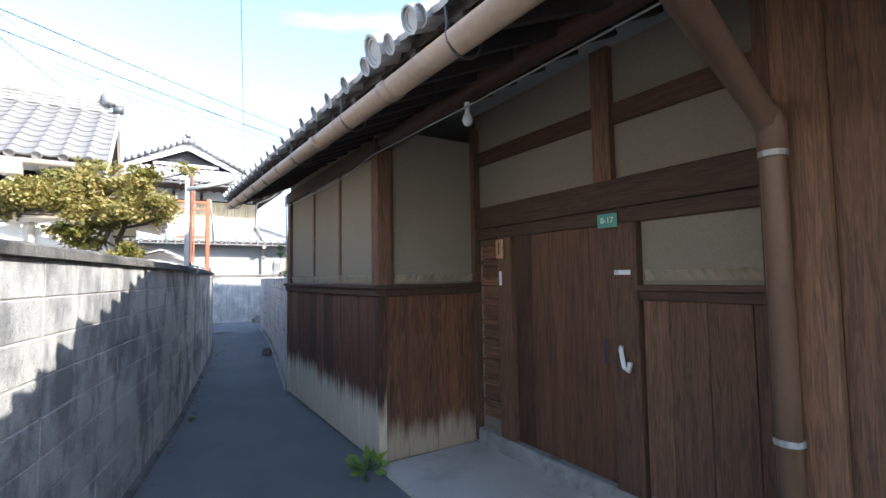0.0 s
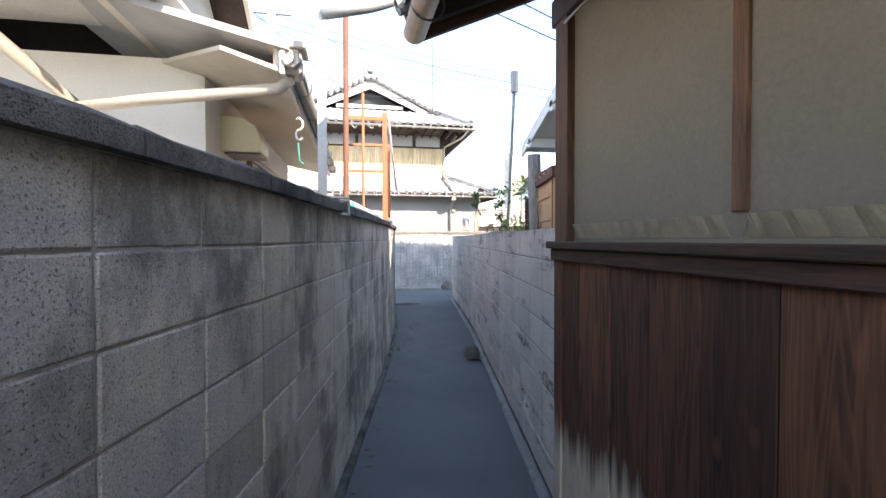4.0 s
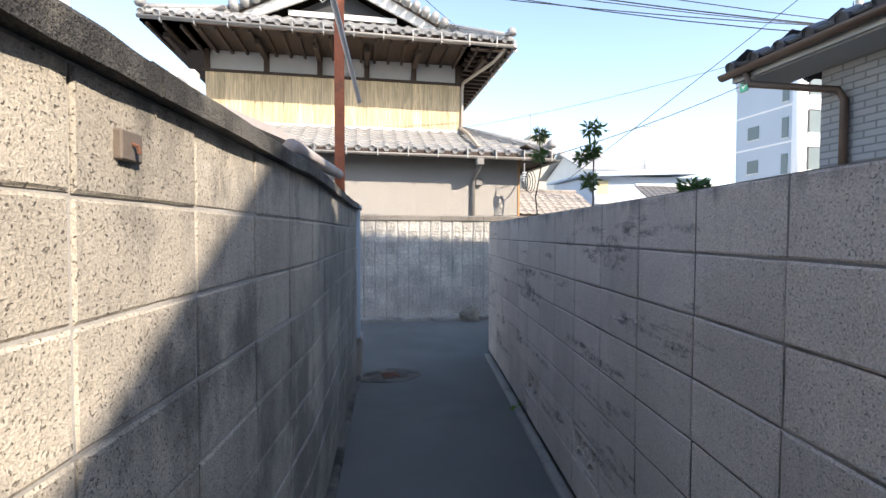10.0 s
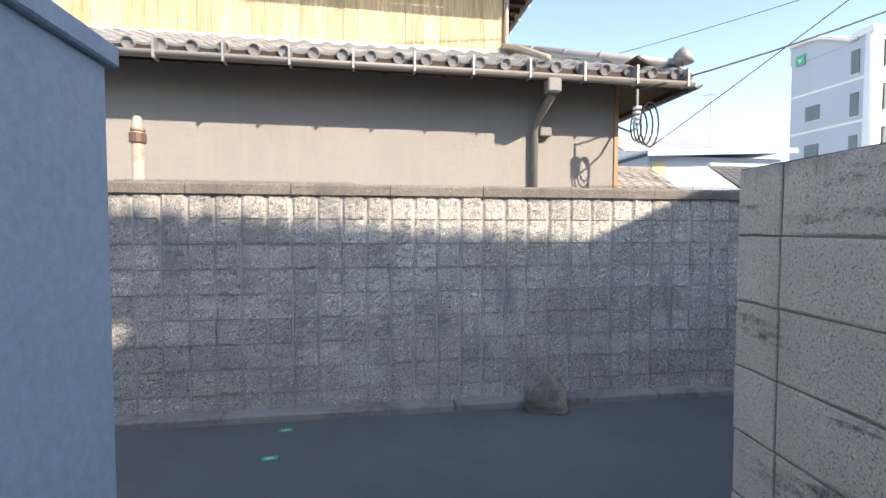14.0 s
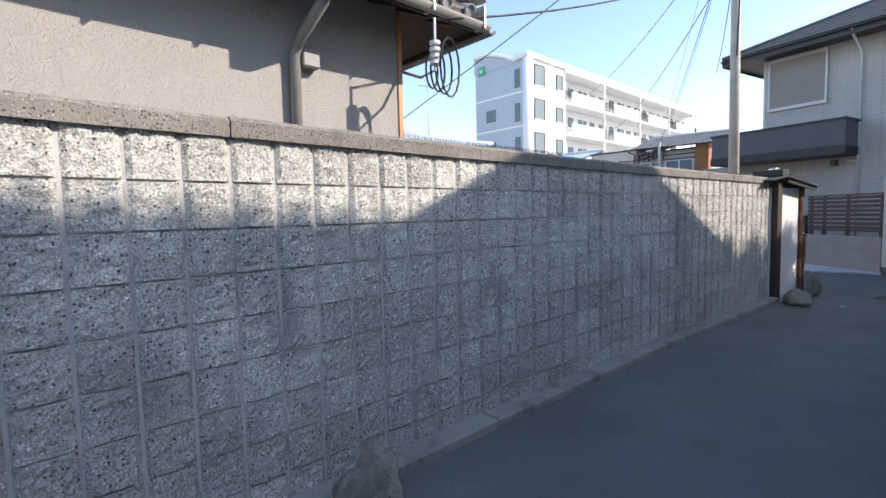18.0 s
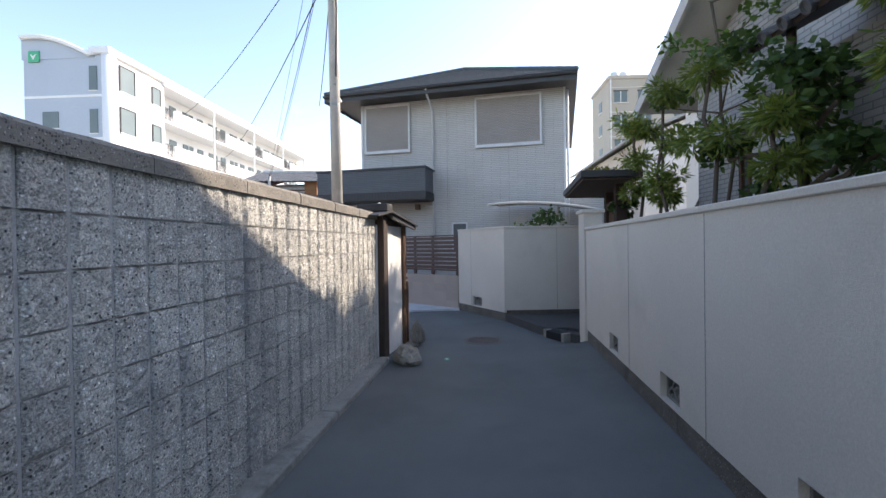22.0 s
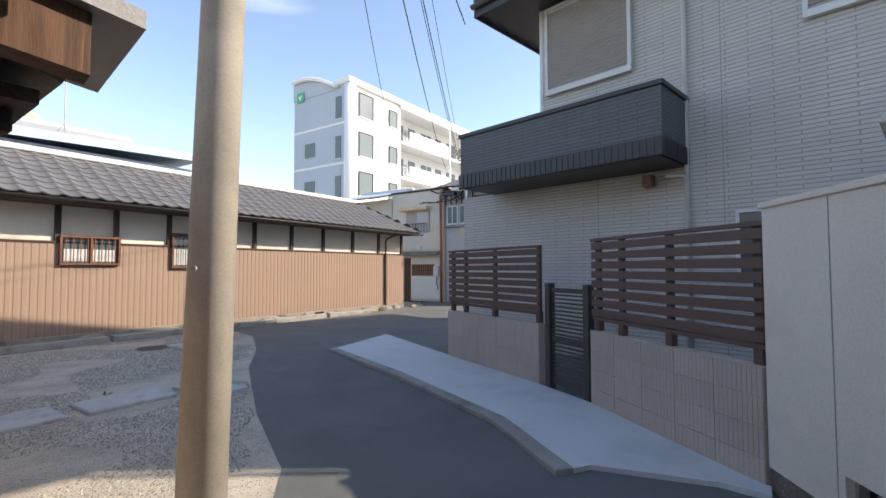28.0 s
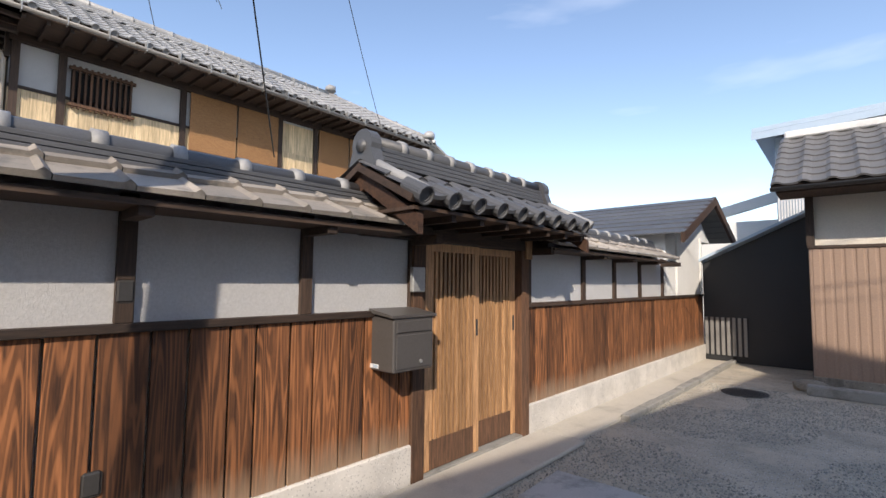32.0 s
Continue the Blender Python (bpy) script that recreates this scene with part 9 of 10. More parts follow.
for f in range(7):
    z = 17.0 - f * 2.72
    for y in (-0.5, -3.1, -7.0, -10.5):
        w_ = part("window", cube(-0.06, y - 1.4, z, 0.0, y, z + 1.25), FARGLASS, ta, "wide sliding window")
        part("frame", cube(-0.12, y - 0.74, z, -0.05, y - 0.66, z + 1.25), ALU, w_)
        part("frame", cube(-0.16, y - 1.55, z - 0.12, -0.02, y + 0.15, z), SOFFIT, w_)
        part("frame", cube(-0.14, y - 1.5, z + 1.25, -0.02, y + 0.1, z + 1.33), DARKMETAL, w_)
    part("floor_band", cube(-0.05, -24, z + 1.62, 0.0, 0.05, z + 1.70), SOFFIT, ta)
    w_ = part("window", cube(3.0, -0.02, z - 0.2, 4.1, 0.06, z + 1.0), FARGLASS, ta, "small side window")
    part("frame", cube(2.95, 0.0, z - 0.3, 4.15, 0.12, z - 0.2), ALU, w_)
part("downpipe", tube(bmesh.new(), [(-0.12, -0.1, 0), (-0.12, -0.1, TH)], 0.08, 6), ALU, ta)
for y in (-0.9, -1.9, -6.2, -7.2):
    part("water_tank", tube(bmesh.new(), [(1.2, y, TH + 0.3), (1.2, y, TH + 1.1)], 0.42, 10), TILEWHITE, ta, smooth=True)
# low roofs and houses seen over the walls
def low_house(x, y, rz, w, d, h, rh, wallm, roofm, label, gable=False):
    t = thing("distant_house", x, y, 0, rz, label, "house", "distant houses")
    part("wall", cube(0, 0, 0, w, d, h), wallm, t)
    o = 0.45
    for s, (ya, yb) in enumerate(((-o, d / 2), (d + o, d / 2))):
        part("roof_slope", prism(bmesh.new(), [(-o, ya, h - 0.05), (w + o, ya, h - 0.05), (w + o, yb, h + rh), (-o, yb, h + rh)], (0, 0, 0.09)), roofm, t)
    part("gable", prism(bmesh.new(), [(0, 0, h), (0, d, h), (0, d / 2, h + rh - 0.1)], (w, 0, 0)), wallm, t)
    wn__ = part("window", cube(w * 0.3, -0.04, h - 1.3, w * 0.3 + 1.3, 0.0, h - 0.4), YELLOWHOOD, t)
    part("frame", cube(w * 0.3 - 0.06, -0.07, h - 1.36, w * 0.3 + 1.36, -0.03, h - 1.3), ALU, wn__)
    part("ridge_cap", tube(bmesh.new(), [(-o, d / 2, h + rh + 0.1), (w + o, d / 2, h + rh + 0.1)], 0.12, 7), TILEWHITE, t, smooth=True)
    return t


low_house(24, 48, 5, 16, 8, 5.2, 0.6, TANFACADE, CONCRETE, "plain tan block in the distance")
low_house(-6, 30, 0, 9, 7, 5.5, 1.6, WHITEPLASTER, TILE, "two-storey house in the distance")
low_house(17.5, 24.6 + 12, 0, 5, 6, 5.6, 1.4, WHITEPLASTER, TILE, "white plastered house with tiled gable behind the yard")
low_house(-14, -8, 10, 9, 12, 5.5, 1.8, WHITEPLASTER, TILE, "house behind the lane's mouth")
# unseen house, added to keep sun off the street
low_house(15.3, 7.4, 0, 4.6, 3.0, 5.3, 0.5, WHITEPLASTER, DARKTILE, "unseen plastered house added behind the garden gate for its shade")
low_house(24, 3, 0, 10, 7, 5.2, 1.5, WHITEPLASTER, TILE, "house south of the lane")
low_house(-9, 20, 0, 7, 8, 3.3, 1.2, WHITEPLASTER, TILE, "house west along the street")
ts = thing("rooftop_stair_tower", 22.5, 60.0, 0, 0, "tan rooftop tower with aerials in the distance", "tower")
part("shaft", cube(0, 0, 0, 3.0, 3, 12.2), TANFACADE, ts)
part("cap", cube(0.4, 0.3, 12.2, 2.5, 2.7, 12.9), TANFACADE, ts)
part("mast", tube(bmesh.new(), [(0.6, 1, 12.9), (0.6, 1, 15.5)], 0.06, 5), GALV, ts)

# ---- trees and plants ----
def limb(bm, a, b, r0, r1, seed, n=5):
    rng = random.Random(seed)
    a, b = Vector(a), Vector(b)
    L = (b - a).length
    pts = [a.lerp(b, k / n) + (Vector((rng.uniform(-1, 1), rng.uniform(-1, 1), rng.uniform(-.4, .4))) * L * (0.05 if r0 > 0.016 else 0.015) if 0 < k < n else Vector()) for k in range(n + 1)]
    tube(bm, pts, r0, 7, r1)
    return pts


def cloud_tree(name, x, y, z, trunk, pads, material, n, size, label, seed, spread=0.28, shape="radial", droop=0.1, bark=BARK, r=0.025):
    """A clipped garden tree: thin trunk, limbs, and leaf pads at (dx, dy, dz, radius)."""
    t = thing(name, x, y, z, 0, label, "tree")
    bm = bmesh.new()
    main = limb(bm, (0, 0, 0), trunk, r, r * 0.6, seed, 6)
    for k, (dx, dy, dz, rr) in enumerate(pads):
        near = min(main, key=lambda p: abs(p.z - dz + 0.15) + 0.3 * (p - Vector((dx, dy, dz))).length)
        limb(bm, near, (dx, dy, dz - rr * 0.3), r * 0.55, r * 0.25, seed + k, 4)
    part("trunk", bm, bark, t, smooth=True)
    sub = []
    rng = random.Random(seed)
    for dx, dy, dz, rr in pads:
        for k in range(6):
            d = Vector((rng.gauss(0, 1), rng.gauss(0, 1), rng.gauss(0, 0.5))).normalized() * rr * 0.55
            sub.append((dx + d.x, dy + d.y, dz + d.z * 0.6, rr * rng.uniform(0.4, 0.62)))
    leaves("crown", sub, n, size, spread, seed, material, t, shape, droop)
    return t


cloud_tree("clipped_garden_tree", 5.91, 14.95, 0.5, (0, 0, 2.27), [(0.0, 0, 2.02, 0.085), (0.0, 0, 2.28, 0.105)], LEAFDARK, 24, 0.085, "slender clipped tree with two tufted dark green leaf pads", 1, 0.15, r=0.012)
cloud_tree("clipped_garden_tree", 6.58, 14.90, 0.5, (0.05, 0, 2.36), [(-0.03, 0, 1.72, 0.10), (-0.08, 0, 2.02, 0.09), (0.02, 0, 2.10, 0.08), (0.05, 0, 2.36, 0.13)], LEAFDARK, 24, 0.095, "slender clipped tree with tufted dark green leaf pads", 2, 0.15, r=0.014)
cloud_tree("clipped_garden_tree", 7.75, 14.5, 0.5, (0.0, 0, 1.62), [(0.0, 0, 1.62, 0.16), (0.12, 0, 1.5, 0.13)], LEAFDARK, 34, 0.11, "low clipped tree with tufted dark green leaves", 3, 0.17)
def pine_pads(levels, seed):
    rng = random.Random(seed)
    return [(rng.uniform(-0.10, 0.10), rng.uniform(-0.10, 0.10), z, rr) for z, rr in levels]


for k, (x, y, levels) in enumerate((
    (14.2, 13.72, ((2.92, 0.27), (2.38, 0.26), (1.92, 0.22))),
    (13.12, 13.72, ((3.0, 0.24), (2.45, 0.28), (1.98, 0.24))),
    (13.75, 13.62, ((2.75, 0.22), (1.78, 0.22))),
    (11.95, 13.72, ((2.92, 0.33), (2.18, 0.36))),
    (11.05, 13.70, ((2.15, 0.30), (1.78, 0.22))),
    (9.70, 13.72, ((2.66, 0.27), (2.20, 0.30))),
)):
    h = levels[0][0]
    cloud_tree("podocarpus_tree", x, y, 0.3, (0.04, 0, h), pine_pads(levels, k), LEAFPOD, 120, 0.10, "garden tree with long narrow green leaves in layered pads", 40 + k, 0.11, "radial", 0.15, r=0.03)
dk = [(random.Random(k).uniform(-0.8, 0.8), random.Random(k + 50).uniform(-0.25, 0.2), 1.6 + 0.22 * (k % 7) + random.Random(k + 9).uniform(-.1, .1), 0.26) for k in range(13)]
cloud_tree("camellia_tree", 11.1, 13.45, 0.3, (0.1, 0, 3.0), dk, LEAFDARK, 26, 0.095, "dense dark glossy-leaved garden tree behind the cream wall", 11, 0.36, "leaf", 0.2, r=0.06)
sp2 = [(random.Random(k).uniform(-0.6, 0.6), random.Random(k + 50).uniform(-0.3, 0.3), 2.6 + 0.16 * k, 0.26) for k in range(9)]
cloud_tree("sparse_shrub_tree", 12.6, 13.3, 0.3, (0.2, 0, 4.0), sp2, LEAF, 9, 0.10, "airy twiggy tree with sparse dark leaves", 13, 0.3, "leaf", 0.1)
# clipped pine-like hedge tree and nandina over the grey wall
hedge = [(-0.95 + 0.24 * k, 0.02 * (k % 3), 0.06 * math.sin(k * 1.7) + 0.10, 0.24) for k in range(9)] + [(-0.9 + 0.24 * k, 0.05, 0.26 + 0.05 * math.cos(k), 0.20) for k in range(8)] + [(-1.5, 0.2, 0.75, 0.32), (-1.8, 0.3, 0.9, 0.32), (-1.3, 0.1, 0.45, 0.25)]
t_ = cloud_tree("clipped_hedge_tree", 1.15, 3.6, 2.28, (-1.6, 0.1, 0.05), hedge, LEAFGOLD, 230, 0.042, "clipped spreading tree with yellow-green and bronze leaves over the wall", 21, 0.33, "leaf", 0.0, r=0.035)
bm = bmesh.new()
limb(bm, (-1.6, 0.1, 0.05), (-1.9, 0.2, -2.28), 0.05, 0.07, 5)
part("trunk", bm, BARK, t_)
nd = [(random.Random(k + 3).uniform(-0.42, 0.40), random.Random(k + 77).uniform(-0.3, 0.3), -0.35 + 0.085 * k, 0.17) for k in range(13)]
cloud_tree("nandina_bush", 1.72, 3.95, 2.08, (0.1, 0, 0.7), nd, LEAFYELLOW, 60, 0.055, "upright feathery shrub with yellow-green leaves above the wall", 23, 0.3, "leaf", 0.2)
nr = [(random.Random(k + 5).uniform(-0.35, 0.65), random.Random(k + 17).uniform(-0.3, 0.3), 0.25 + 0.06 * k, 0.16) for k in range(11)]
cloud_tree("nandina_bush", 1.82, 4.1, 2.08, (0.3, 0, 0.8), nr, LEAFGOLD, 26, 0.055, "feathery shrub with sparse reddish leaves", 29, 0.28, "leaf", 0.1)
bm = bmesh.new()
# bright bamboo grass beside the rusty fence, with long blades
for k, (x, y, z, rr, sd) in enumerate(((4.50, 7.70, 2.12, 0.15, 1), (4.50, 7.45, 2.16, 0.12, 2), (4.47, 7.92, 1.76, 0.08, 3), (4.40, 7.62, 1.77, 0.10, 4), (4.36, 7.25, 1.77, 0.07, 5))):
    g = thing("bamboo_grass", x, y, z - 0.3, 0, "bright green broad-bladed bamboo grass at the wall top", "plant", "bamboo grass clumps")
    leaves("blades", [(0, 0, 0.3, rr)], (70, 60, 40, 40, 12)[k], 0.075, 0.14, sd, LEAFBRIGHT, g, "radial", -0.1)
    part("stem", tube(bmesh.new(), [(0, 0, -0.3), (0.01, 0, 0.3)], 0.006, 5), LEAFBRIGHT, g)
dv = thing("dry_vine", 4.40, 6.80, 1.65, 0, "dry brown vine tangle by the post", "plant")
for k in range(9):
    rng = random.Random(k)
    bm = bmesh.new()
    limb(bm, (rng.uniform(-.05, .05), rng.uniform(-.1, .1), 0), (rng.uniform(-.06, .06), rng.uniform(-.15, .15), rng.uniform(.25, .5)), 0.005, 0.003, k, 6)
    part("stem", bm, BARK, dv)
bx = thing("rose_bush", 16.75, 14.85, 1.65, 0, "leafy bush rising behind the cream corner wall", "bush")
leaves("foliage", [(random.Random(k).uniform(-.45, .6), random.Random(k + 9).uniform(-.6, .3), random.Random(k + 19).uniform(0.0, .42), 0.18) for k in range(11)], 34, 0.09, 0.36, 31, LEAFDARK, bx)
part("stem", tube(bmesh.new(), [(0, 0, -1.6), (0.05, -0.1, 0.3)], 0.02, 5), BARK, bx)
bs = cloud_tree("bonsai_pine", 15.3, 13.35, 0.5, (0.1, 0, 1.5), [(0.35, 0.1, 1.45, 0.2), (0.0, 0.1, 1.62, 0.22), (-0.45, 0.4, 1.52, 0.17)], LEAFDARK, 90, 0.06, "clipped round garden pine by the gate", 35, 0.3, "leaf", 0.0)
moss = thing("roof_moss", 15.6, 13.9, 2.5, 0, "mossy tuft on the gate roof", "moss", kind="stuff")
leaves("tufts", [(0.22 * k - 0.75, 0.1 * j - 0.15, 0.02 + 0.16 * math.sin(math.pi * (k + 0.5) / 8), 0.15) for k in range(8) for j in range(4)], 46, 0.045, 0.4, 3, LEAFYELLOW, moss)
for k, (x, y, n_, s) in enumerate(((3.70, 2.02, 26, 0.14), (2.60, 4.62, 9, 0.06), (3.30, 9.6, 8, 0.06), (5.10, 13.2, 12, 0.08), (14.40, 20.35, 30, 0.09), (16.0, 22.25, 14, 0.035), (4.45, 8.9, 6, 0.05))):
    wd = thing("weed", x, y, 0.0, 0, "small green weed growing at the foot of the wall", "weed", "weeds")
    leaves("leaves", [(0, 0, 0.05, s * 0.7)], n_, s, 0.28, 60 + k, LEAFBRIGHT, wd, "radial", -0.25)

# unseen tall trees behind the garden house, added so their tips shade the street wall
for k in range(6):
    rng = random.Random(k + 90)
    pads = [(rng.uniform(-.35, .35), rng.uniform(-.3, .3), 5.35 + rng.uniform(-.9, -.1) if q < 5 else 5.45 + rng.uniform(-.05, .1), rng.uniform(0.25, 0.34)) for q in range(10)]
    cloud_tree("unseen_shade_tree", 15.0 + 0.52 * k, 11.2, 0, (0, 0, 5.5), pads, LEAF, 26, 0.22, "unseen tall tree with long narrow leaves, added to shade the street wall", 90 + k, 0.13, "radial", -0.1, r=0.06)

# ---- utility pole, cables ----
up_ = thing("utility_pole", 14.956, 18.462, 0, 0, "tapered concrete utility pole with step bolts and cables", "utility pole")
part("shaft", tube(bmesh.new(), [(0, 0, -0.1), (0.165, 0.082, 4.5), (0.337, 0.168, 9.2)], 0.103, 24, 0.070), POLECON, up_, smooth=True)
for k in range(9):
    a = 200 + (k % 2) * 150
    z = 1.38 + k * 0.72
    r_ = 0.103 - 0.0036 * z
    ox, oy = 0.0366 * z, 0.0183 * z
    c_, s_ = math.cos(radians(a)), math.sin(radians(a))
    if k < 3:
        part("bolt_socket", tube(bmesh.new(), [(ox + c_ * r_ * 0.95, oy + s_ * r_ * 0.95, z), (ox + c_ * (r_ + 0.005), oy + s_ * (r_ + 0.005), z)], 0.013, 10), GALV, up_)
    else:
        part("step_bolt", tube(bmesh.new(), [(ox + c_ * r_, oy + s_ * r_, z), (ox + c_ * (r_ + 0.10), oy + s_ * (r_ + 0.10), z)], 0.012, 6), GALV, up_)
for z in (3.9, 5.9, 6.4):
    part("band", tube(bmesh.new(), [(0.0366 * z, 0.0183 * z, z), (0.0366 * z, 0.0183 * z, z + 0.05)], 0.104 - 0.0036 * z, 16), GALV, up_)
part("bracket", cube(0.05, 0.04, 6.3, 0.16, 0.2, 6.6, 0.01), DARKMETAL, up_)
part("bracket", cube(0.25, -0.08, 6.0, 0.34, 0.06, 6.35, 0.01), DARKMETAL, up_)
part("street_lamp", cube(0.22, 0.03, 4.05, 0.46, 0.12, 4.12, 0.015), WHITEPLASTIC, up_, "small white lamp arm")
part("cable_bundle", tube(bmesh.new(), [(0.10, 0.05, 6.5), (0.08, 0.0, 5.6), (0.06, 0.02, 4.4)], 0.016, 6), WIRE, up_)
P = (15.19, 18.58, 6.4)
for a, b, s, r_ in (
    (P, (6.95, 18.3, 2.95), 0.25, 0.010), (P, (-8, 16.0, 6.5), 0.5, 0.010),
    (P, (40, 34, 8.0), 0.6, 0.012), (P, (20.6, 20.6, 5.6), 0.2, 0.010), ((15.05, 18.6, 7.0), (33, 33, 9), 0.6, 0.01), ((15.19, 18.58, 8.2), (9.9, 22.7, 3.2), 0.05, 0.010), (P, (6.93, 27.4, 5.58), 0.25, 0.007),
    ((-3, 6, 6.2), (12.0, 13.0, 5.0), 0.25, 0.010), ((-3, 6.3, 6.0), (12.0, 13.2, 4.9), 0.3, 0.010), (P, (-2.1, 26.7, 12.3), 0.45, 0.017), ((15.19, 18.58, 6.2), (-2.1, 26.9, 12.1), 0.55, 0.014), ((15.19, 18.58, 6.5), (-2.1, 26.5, 12.6), 0.35, 0.012), (P, (-3.3, 25.1, 10.4), 0.4, 0.013),
    ((15.22, 18.6, 7.2), (29.5, 26.1, 4.85), 0.35, 0.010), ((15.22, 18.6, 7.1), (29.5, 26.1, 4.75), 0.45, 0.007), ((15.26, 18.62, 8.4), (29.5, 26.1, 4.9), 0.2, 0.006),
    ((-2, 14, 9.0), (6.0, 20.0, 6.2), 0.1, 0.006), ((2.7, 3.0, 9.0), (4.6, 14.0, 4.6), 0.1, 0.007), ((-4, 8, 9.0), (2.6, 12.0, 4.4), 0.1, 0.008),
):
    cable((a, b), s, r_)
dp2 = thing("distant_utility_pole", 0.85, 14.5, 0, 0, "pale distant utility pole with insulators", "utility pole")
part("shaft", tube(bmesh.new(), [(0, 0, 0), (0, 0, 7.6)], 0.10, 10), TILEWHITE, dp2, smooth=True)
part("cross_arm", cube(-0.45, -0.05, 6.9, 0.45, 0.05, 7.0), GALV, dp2)
for k in range(4):
    part("insulator", tube(bmesh.new(), [(-0.4 + k * 0.26, 0, 7.0), (-0.4 + k * 0.26, 0, 7.2)], 0.05, 8), WHITEPLASTIC, dp2)

# ---- stones, covers, markers ----
def stone(name, x, y, z, r, seed, squash, label, rz=0):
    ob = link_mesh(name, rock(r, seed, squash, 3), STONE, None, "", False)
    ob.matrix_basis = pose(x, y, z, 0, 0, rz)
    return tagged(ob, label, "stone", "loose stones")


stone("boundary_stone", 5.62, 17.40, 0.07, 0.19, 3, (1.0, 0.55, 1.0), "squat brown granite stone at the foot of the garden wall")
stone("rough_stone", 12.80, 17.0, 0.06, 0.225, 5, (1.15, 0.72, 0.68), "angular rough stone by the dark corner post", 12)
stone("upright_stone", 13.78, 16.98, 0.13, 0.13, 8, (0.75, 0.75, 1.75), "small upright rounded guard stone at the wall corner")
stone("rough_stone", 13.80, 17.05, 0.02, 0.12, 9, (1.5, 1.0, 0.3), "flat pale stone footing")
stone("rough_stone", 14.55, 17.62, 0.12, 0.25, 12, (1.1, 0.9, 1.15), "large tan granite stone behind the wall corner")
stone("rough_stone", 14.22, 17.38, 0.08, 0.18, 14, (1.0, 0.9, 1.1), "tan rounded stone behind the wall corner")
stone("rough_stone", 14.62, 17.98, 0.08, 0.2, 17, (1.2, 0.8, 0.9), "tan rough stone beside the gate wall")
alley = stone("alley_stone", 4.28, 8.95, 0.07, 0.12, 15, (0.9, 0.9, 1.0), "dark mossy square stone against the pale wall")
alley.data.materials[0] = DARKCAP
for x, y, w, d, rz in ((14.68, 21.77, 0.84, 0.54, 0), (15.67, 21.75, 0.80, 0.50, 0), (16.63, 21.36, 0.44, 0.75, 3), (18.0, 24.8, 0.8, 0.4, 5)):
    tagged(link_mesh("stepping_slab", cube(0, 0, -0.04, w, d, 0.035, 0.012), PALEJOINT), "grey stone slab laid flush in the gravel yard", "slab", "yard slabs").matrix_basis = pose(x, y, 0, 0, 0, rz)


def cover(x, y, r, label, material=DARKMETAL, square=False):
    t = thing("manhole_cover", x, y, 0.0, 20, label, "manhole cover")
    part("rim", tube(bmesh.new(), [(0, 0, -0.03), (0, 0, 0.004)], r, 28), material, t)
    bm = bmesh.new()
    rng = random.Random(int(x * 10))
    n = int(r / 0.035)
    for i in range(-n, n + 1):
        for j in range(-n, n + 1):
            if math.hypot(i, j) < n - 0.7:
                box(bm, i * 0.033 - 0.011, j * 0.033 - 0.011, 0.004, i * 0.033 + 0.011, j * 0.033 + 0.011, 0.009)
    ob = part("studs", bm, material, t)
    ob["kind"] = "stuff"


cover(14.12, 16.03, 0.30, "round studded iron manhole cover in the asphalt", OLDIRON)
cover(15.3, 26.2, 0.26, "round iron cover in the yard", DARKMETAL)
cover(17.8, 25.3, 0.28, "rusty round cover in the asphalt", OLDIRON)
dm = thing("alley_drain", 4.02, 14.42, 0, 12, "patched concrete pad with a small square drain grate", "drain")
bm = bmesh.new()
rng = random.Random(4)
prism(bm, [((0.34 + rng.uniform(-.03, .04)) * math.cos(a), (0.24 + rng.uniform(-.03, .03)) * math.sin(a), -0.02) for a in (math.tau * k / 14 for k in range(14))], (0, 0, 0.026))
part("pad", bm, DARKCAP, dm, "rough patched concrete")
part("grate_frame", cube(-0.10, -0.10, 0.002, 0.10, 0.10, 0.010), DARKMETAL, dm)
for k in range(6):
    part("grate_bar", cube(-0.09, -0.085 + k * 0.031, 0.010, 0.09, -0.068 + k * 0.031, 0.014), RUST, dm)
for k, (x, y, rz) in enumerate(((12.95, 16.52, 8), (12.89, 14.83, 20), (3.55, 17.33, 0), (3.52, 16.9, 5))):
    g = thing("survey_marker", x, y, 0.001, rz, "bright green survey tape marker on the asphalt", "marker", "survey markers")
    part("tape", cube(-0.05, -0.03, 0, 0.05, 0.03, 0.003), GREENTAPE, g)
    part("mark", cube(-0.03, -0.006, 0.003, 0.03, 0.006, 0.004), WHITEPLASTIC, g)
    part("mark", cube(-0.004, -0.02, 0.0031, 0.004, 0.02, 0.0041), WHITEPLASTIC, g)
# fallen leaves along the wall foot
lf = thing("fallen_leaves", 2.3, 3.4, 0.0, 0, "scattered dry brown leaves along the wall foot", "leaves", kind="stuff")
bm = bmesh.new()
rng = random.Random(5)
for k in range(70):
    y = rng.uniform(-1.2, 8.5)
    x = (y) * 0.19 - 0.10 + abs(rng.gauss(0, 0.08))
    L = rng.uniform(0.012, 0.03)
    a = rng.uniform(0, 6.28)
    prism(bm, [(x + L * math.cos(a + q), y + L * math.sin(a + q) * 0.6, 0.002) for q in (0, 1.57, 3.14, 4.71)], (0, 0, 0.004))
part("leaf_litter", bm, RUST, lf)
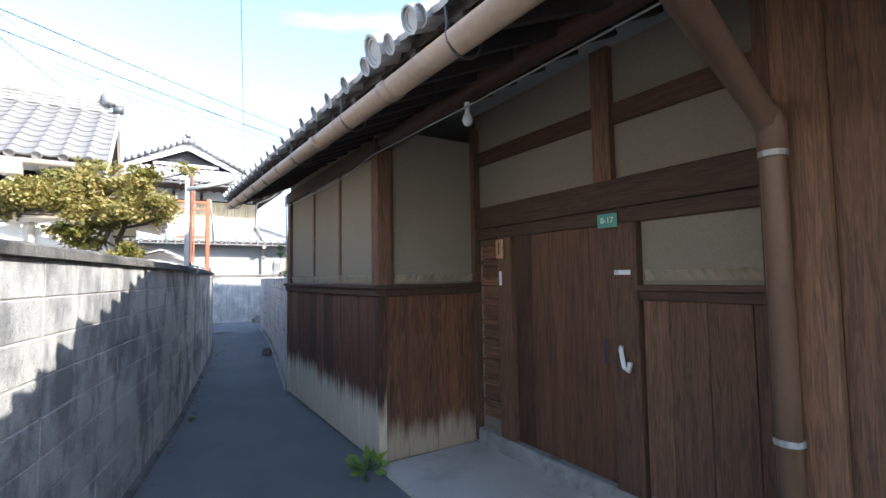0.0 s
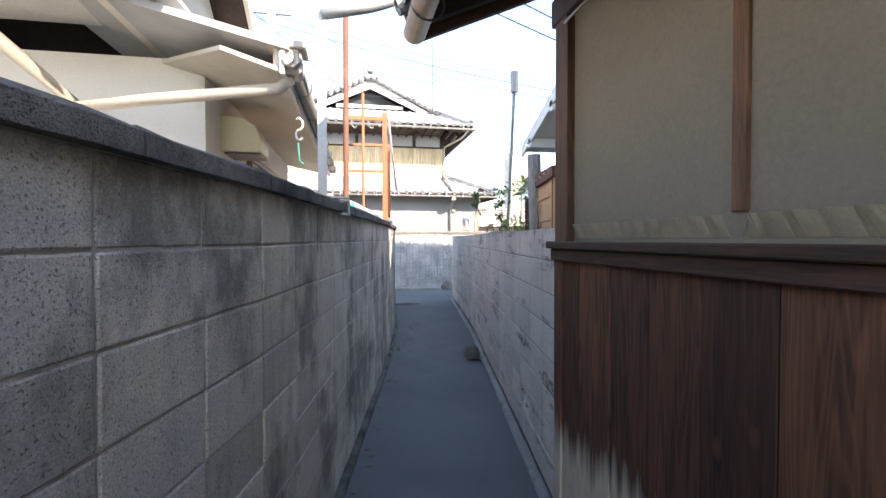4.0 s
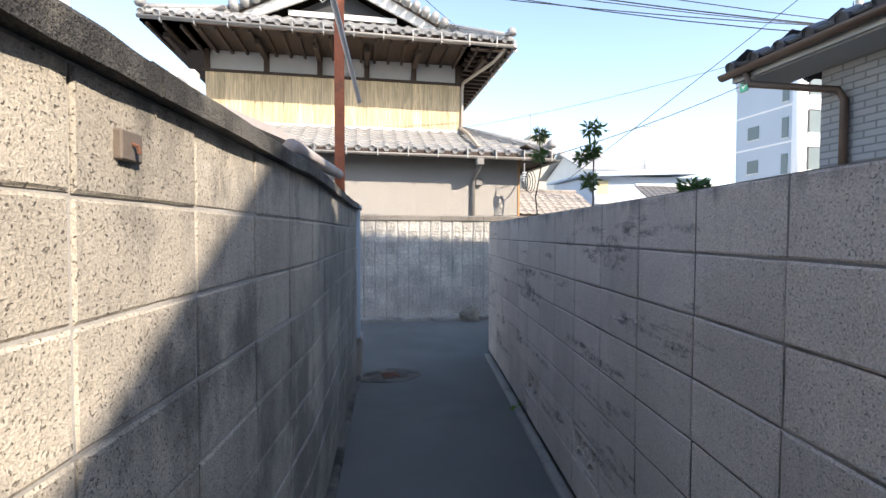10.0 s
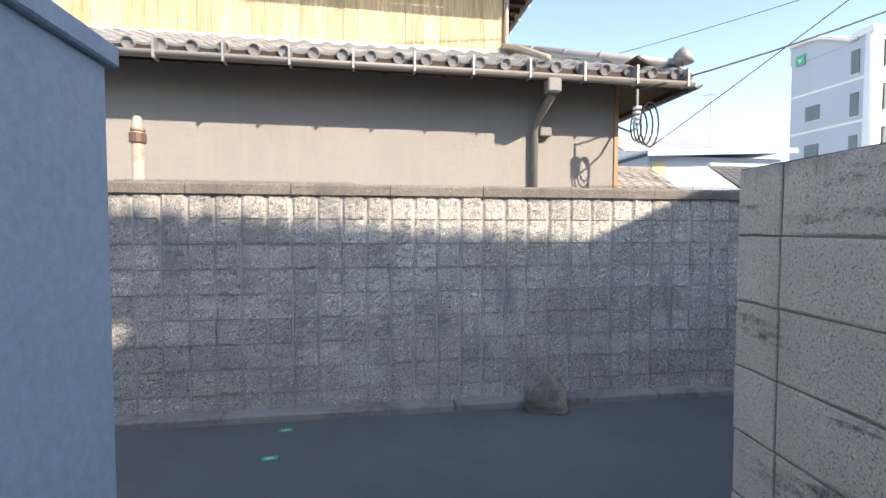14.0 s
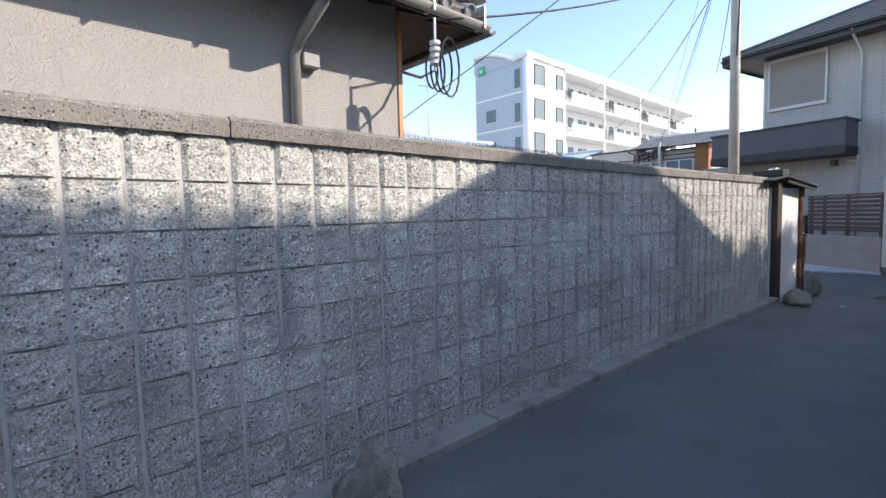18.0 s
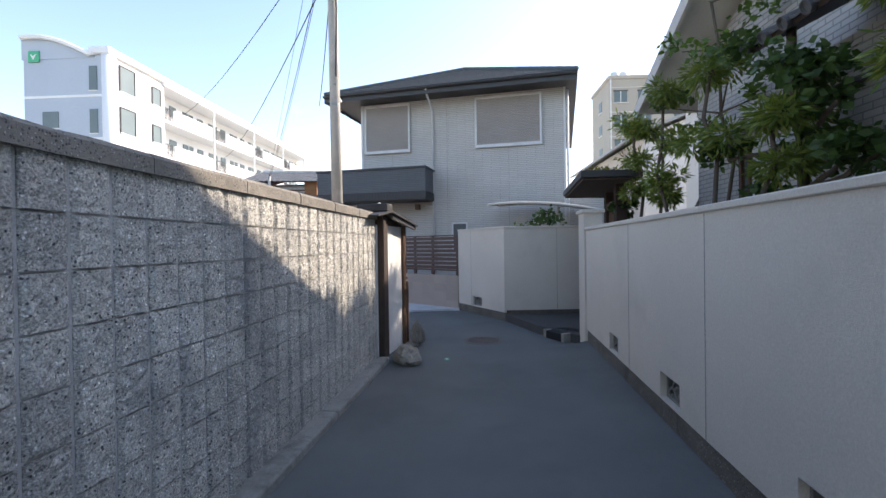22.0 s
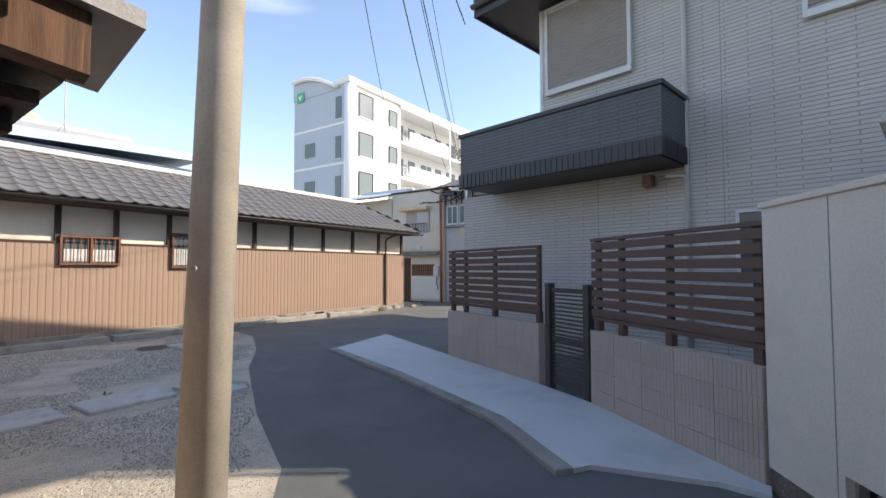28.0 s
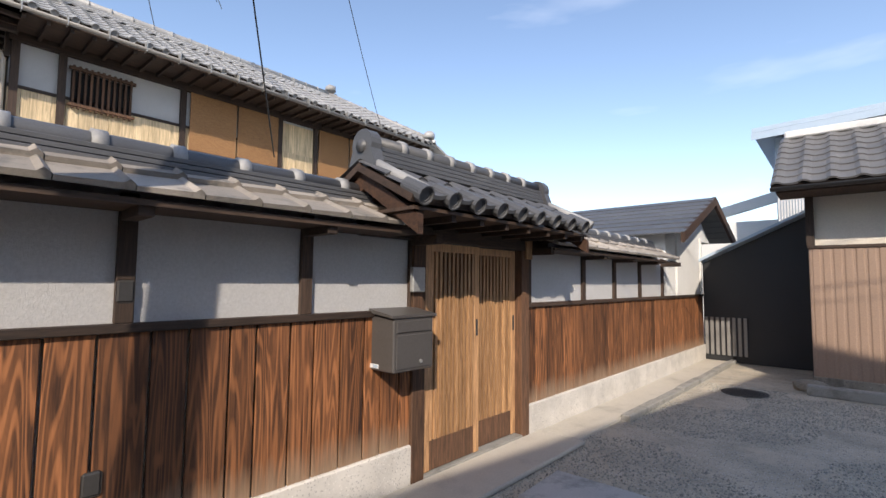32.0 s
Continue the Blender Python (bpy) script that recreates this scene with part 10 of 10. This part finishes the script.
# loose gravel over the yard
gv = thing("yard_gravel", 15.5, 23.0, 0.0, 0, "loose grey and bluish gravel over the yard", "gravel", kind="stuff")
rng = random.Random(6)
V, F = [], []
for k in range(60000):
    x, y = rng.uniform(-1.0, 4.2), rng.uniform(-4.6, 3.6)
    wy = y + 23.0
    edge = 14.9 + (wy - 18.1) * 0.71 if wy < 20.5 else 16.6 + (wy - 20.5) * 0.645
    if x + 15.5 > edge - 0.08 + 0.06 * math.sin(y * 7) or noise.noise(Vector((x * 0.9, y * 0.9, 2))) < -0.14:
        continue
    s = rng.uniform(0.005, 0.0125)
    a = rng.uniform(0, 6.28)
    o = len(V)
    for q in range(4):
        V.append((x + s * math.cos(a + q * 1.57), y + s * math.sin(a + q * 1.57) * 0.8, -0.004))
    V.append((x + s * 0.2, y, s * rng.uniform(0.5, 0.9)))
    F += [(o, o + 1, o + 4), (o + 1, o + 2, o + 4), (o + 2, o + 3, o + 4), (o + 3, o, o + 4)]
me = bpy.data.meshes.new("gravel")
me.from_pydata(V, [], F)
me.materials.append(PEBBLE)
o = new("pebbles", me)
o.parent = gv

# rusty scroll rails on the pale wall's top
for y0, n_ in ((8.06, 3), (9.0, 4)):
    x0 = 4.46 + (y0 - 8.0) * 0.134
    sr = thing("scroll_rail", x0, y0, 1.722, -7.6, "small rusty scrolled rail fixed on the block wall top", "rail", "scroll rails")
    L = 0.13 * n_
    part("rail", tube(bmesh.new(), [(0, 0, 0.055), (0, L, 0.055), (0, L + 0.04, 0.045), (0, L + 0.06, 0.0)], 0.010, 7), RUST, sr, smooth=True)
    part("foot", tube(bmesh.new(), [(0, 0.02, 0.0), (0, 0.02, 0.055)], 0.008, 6), RUST, sr)
    part("scroll", tube(bmesh.new(), [(0, L * q / 30, 0.085 + 0.022 * math.sin(q / 30 * n_ * math.tau)) for q in range(31)], 0.005, 5), RUST, sr, smooth=True)

wp = thing("wall_plate", 3.315, 10.28, 1.69, -7.6, "small square rusty iron plate fixed on the block wall", "plate")
part("plate", cube(-0.012, -0.030, -0.026, 0.006, 0.030, 0.026, 0.003), OLDIRON, wp)
part("hook", tube(bmesh.new(), [(0.004, 0.0, 0.005), (0.016, 0.0, 0.0), (0.017, 0.0, -0.012)], 0.004, 6), RUST, wp)
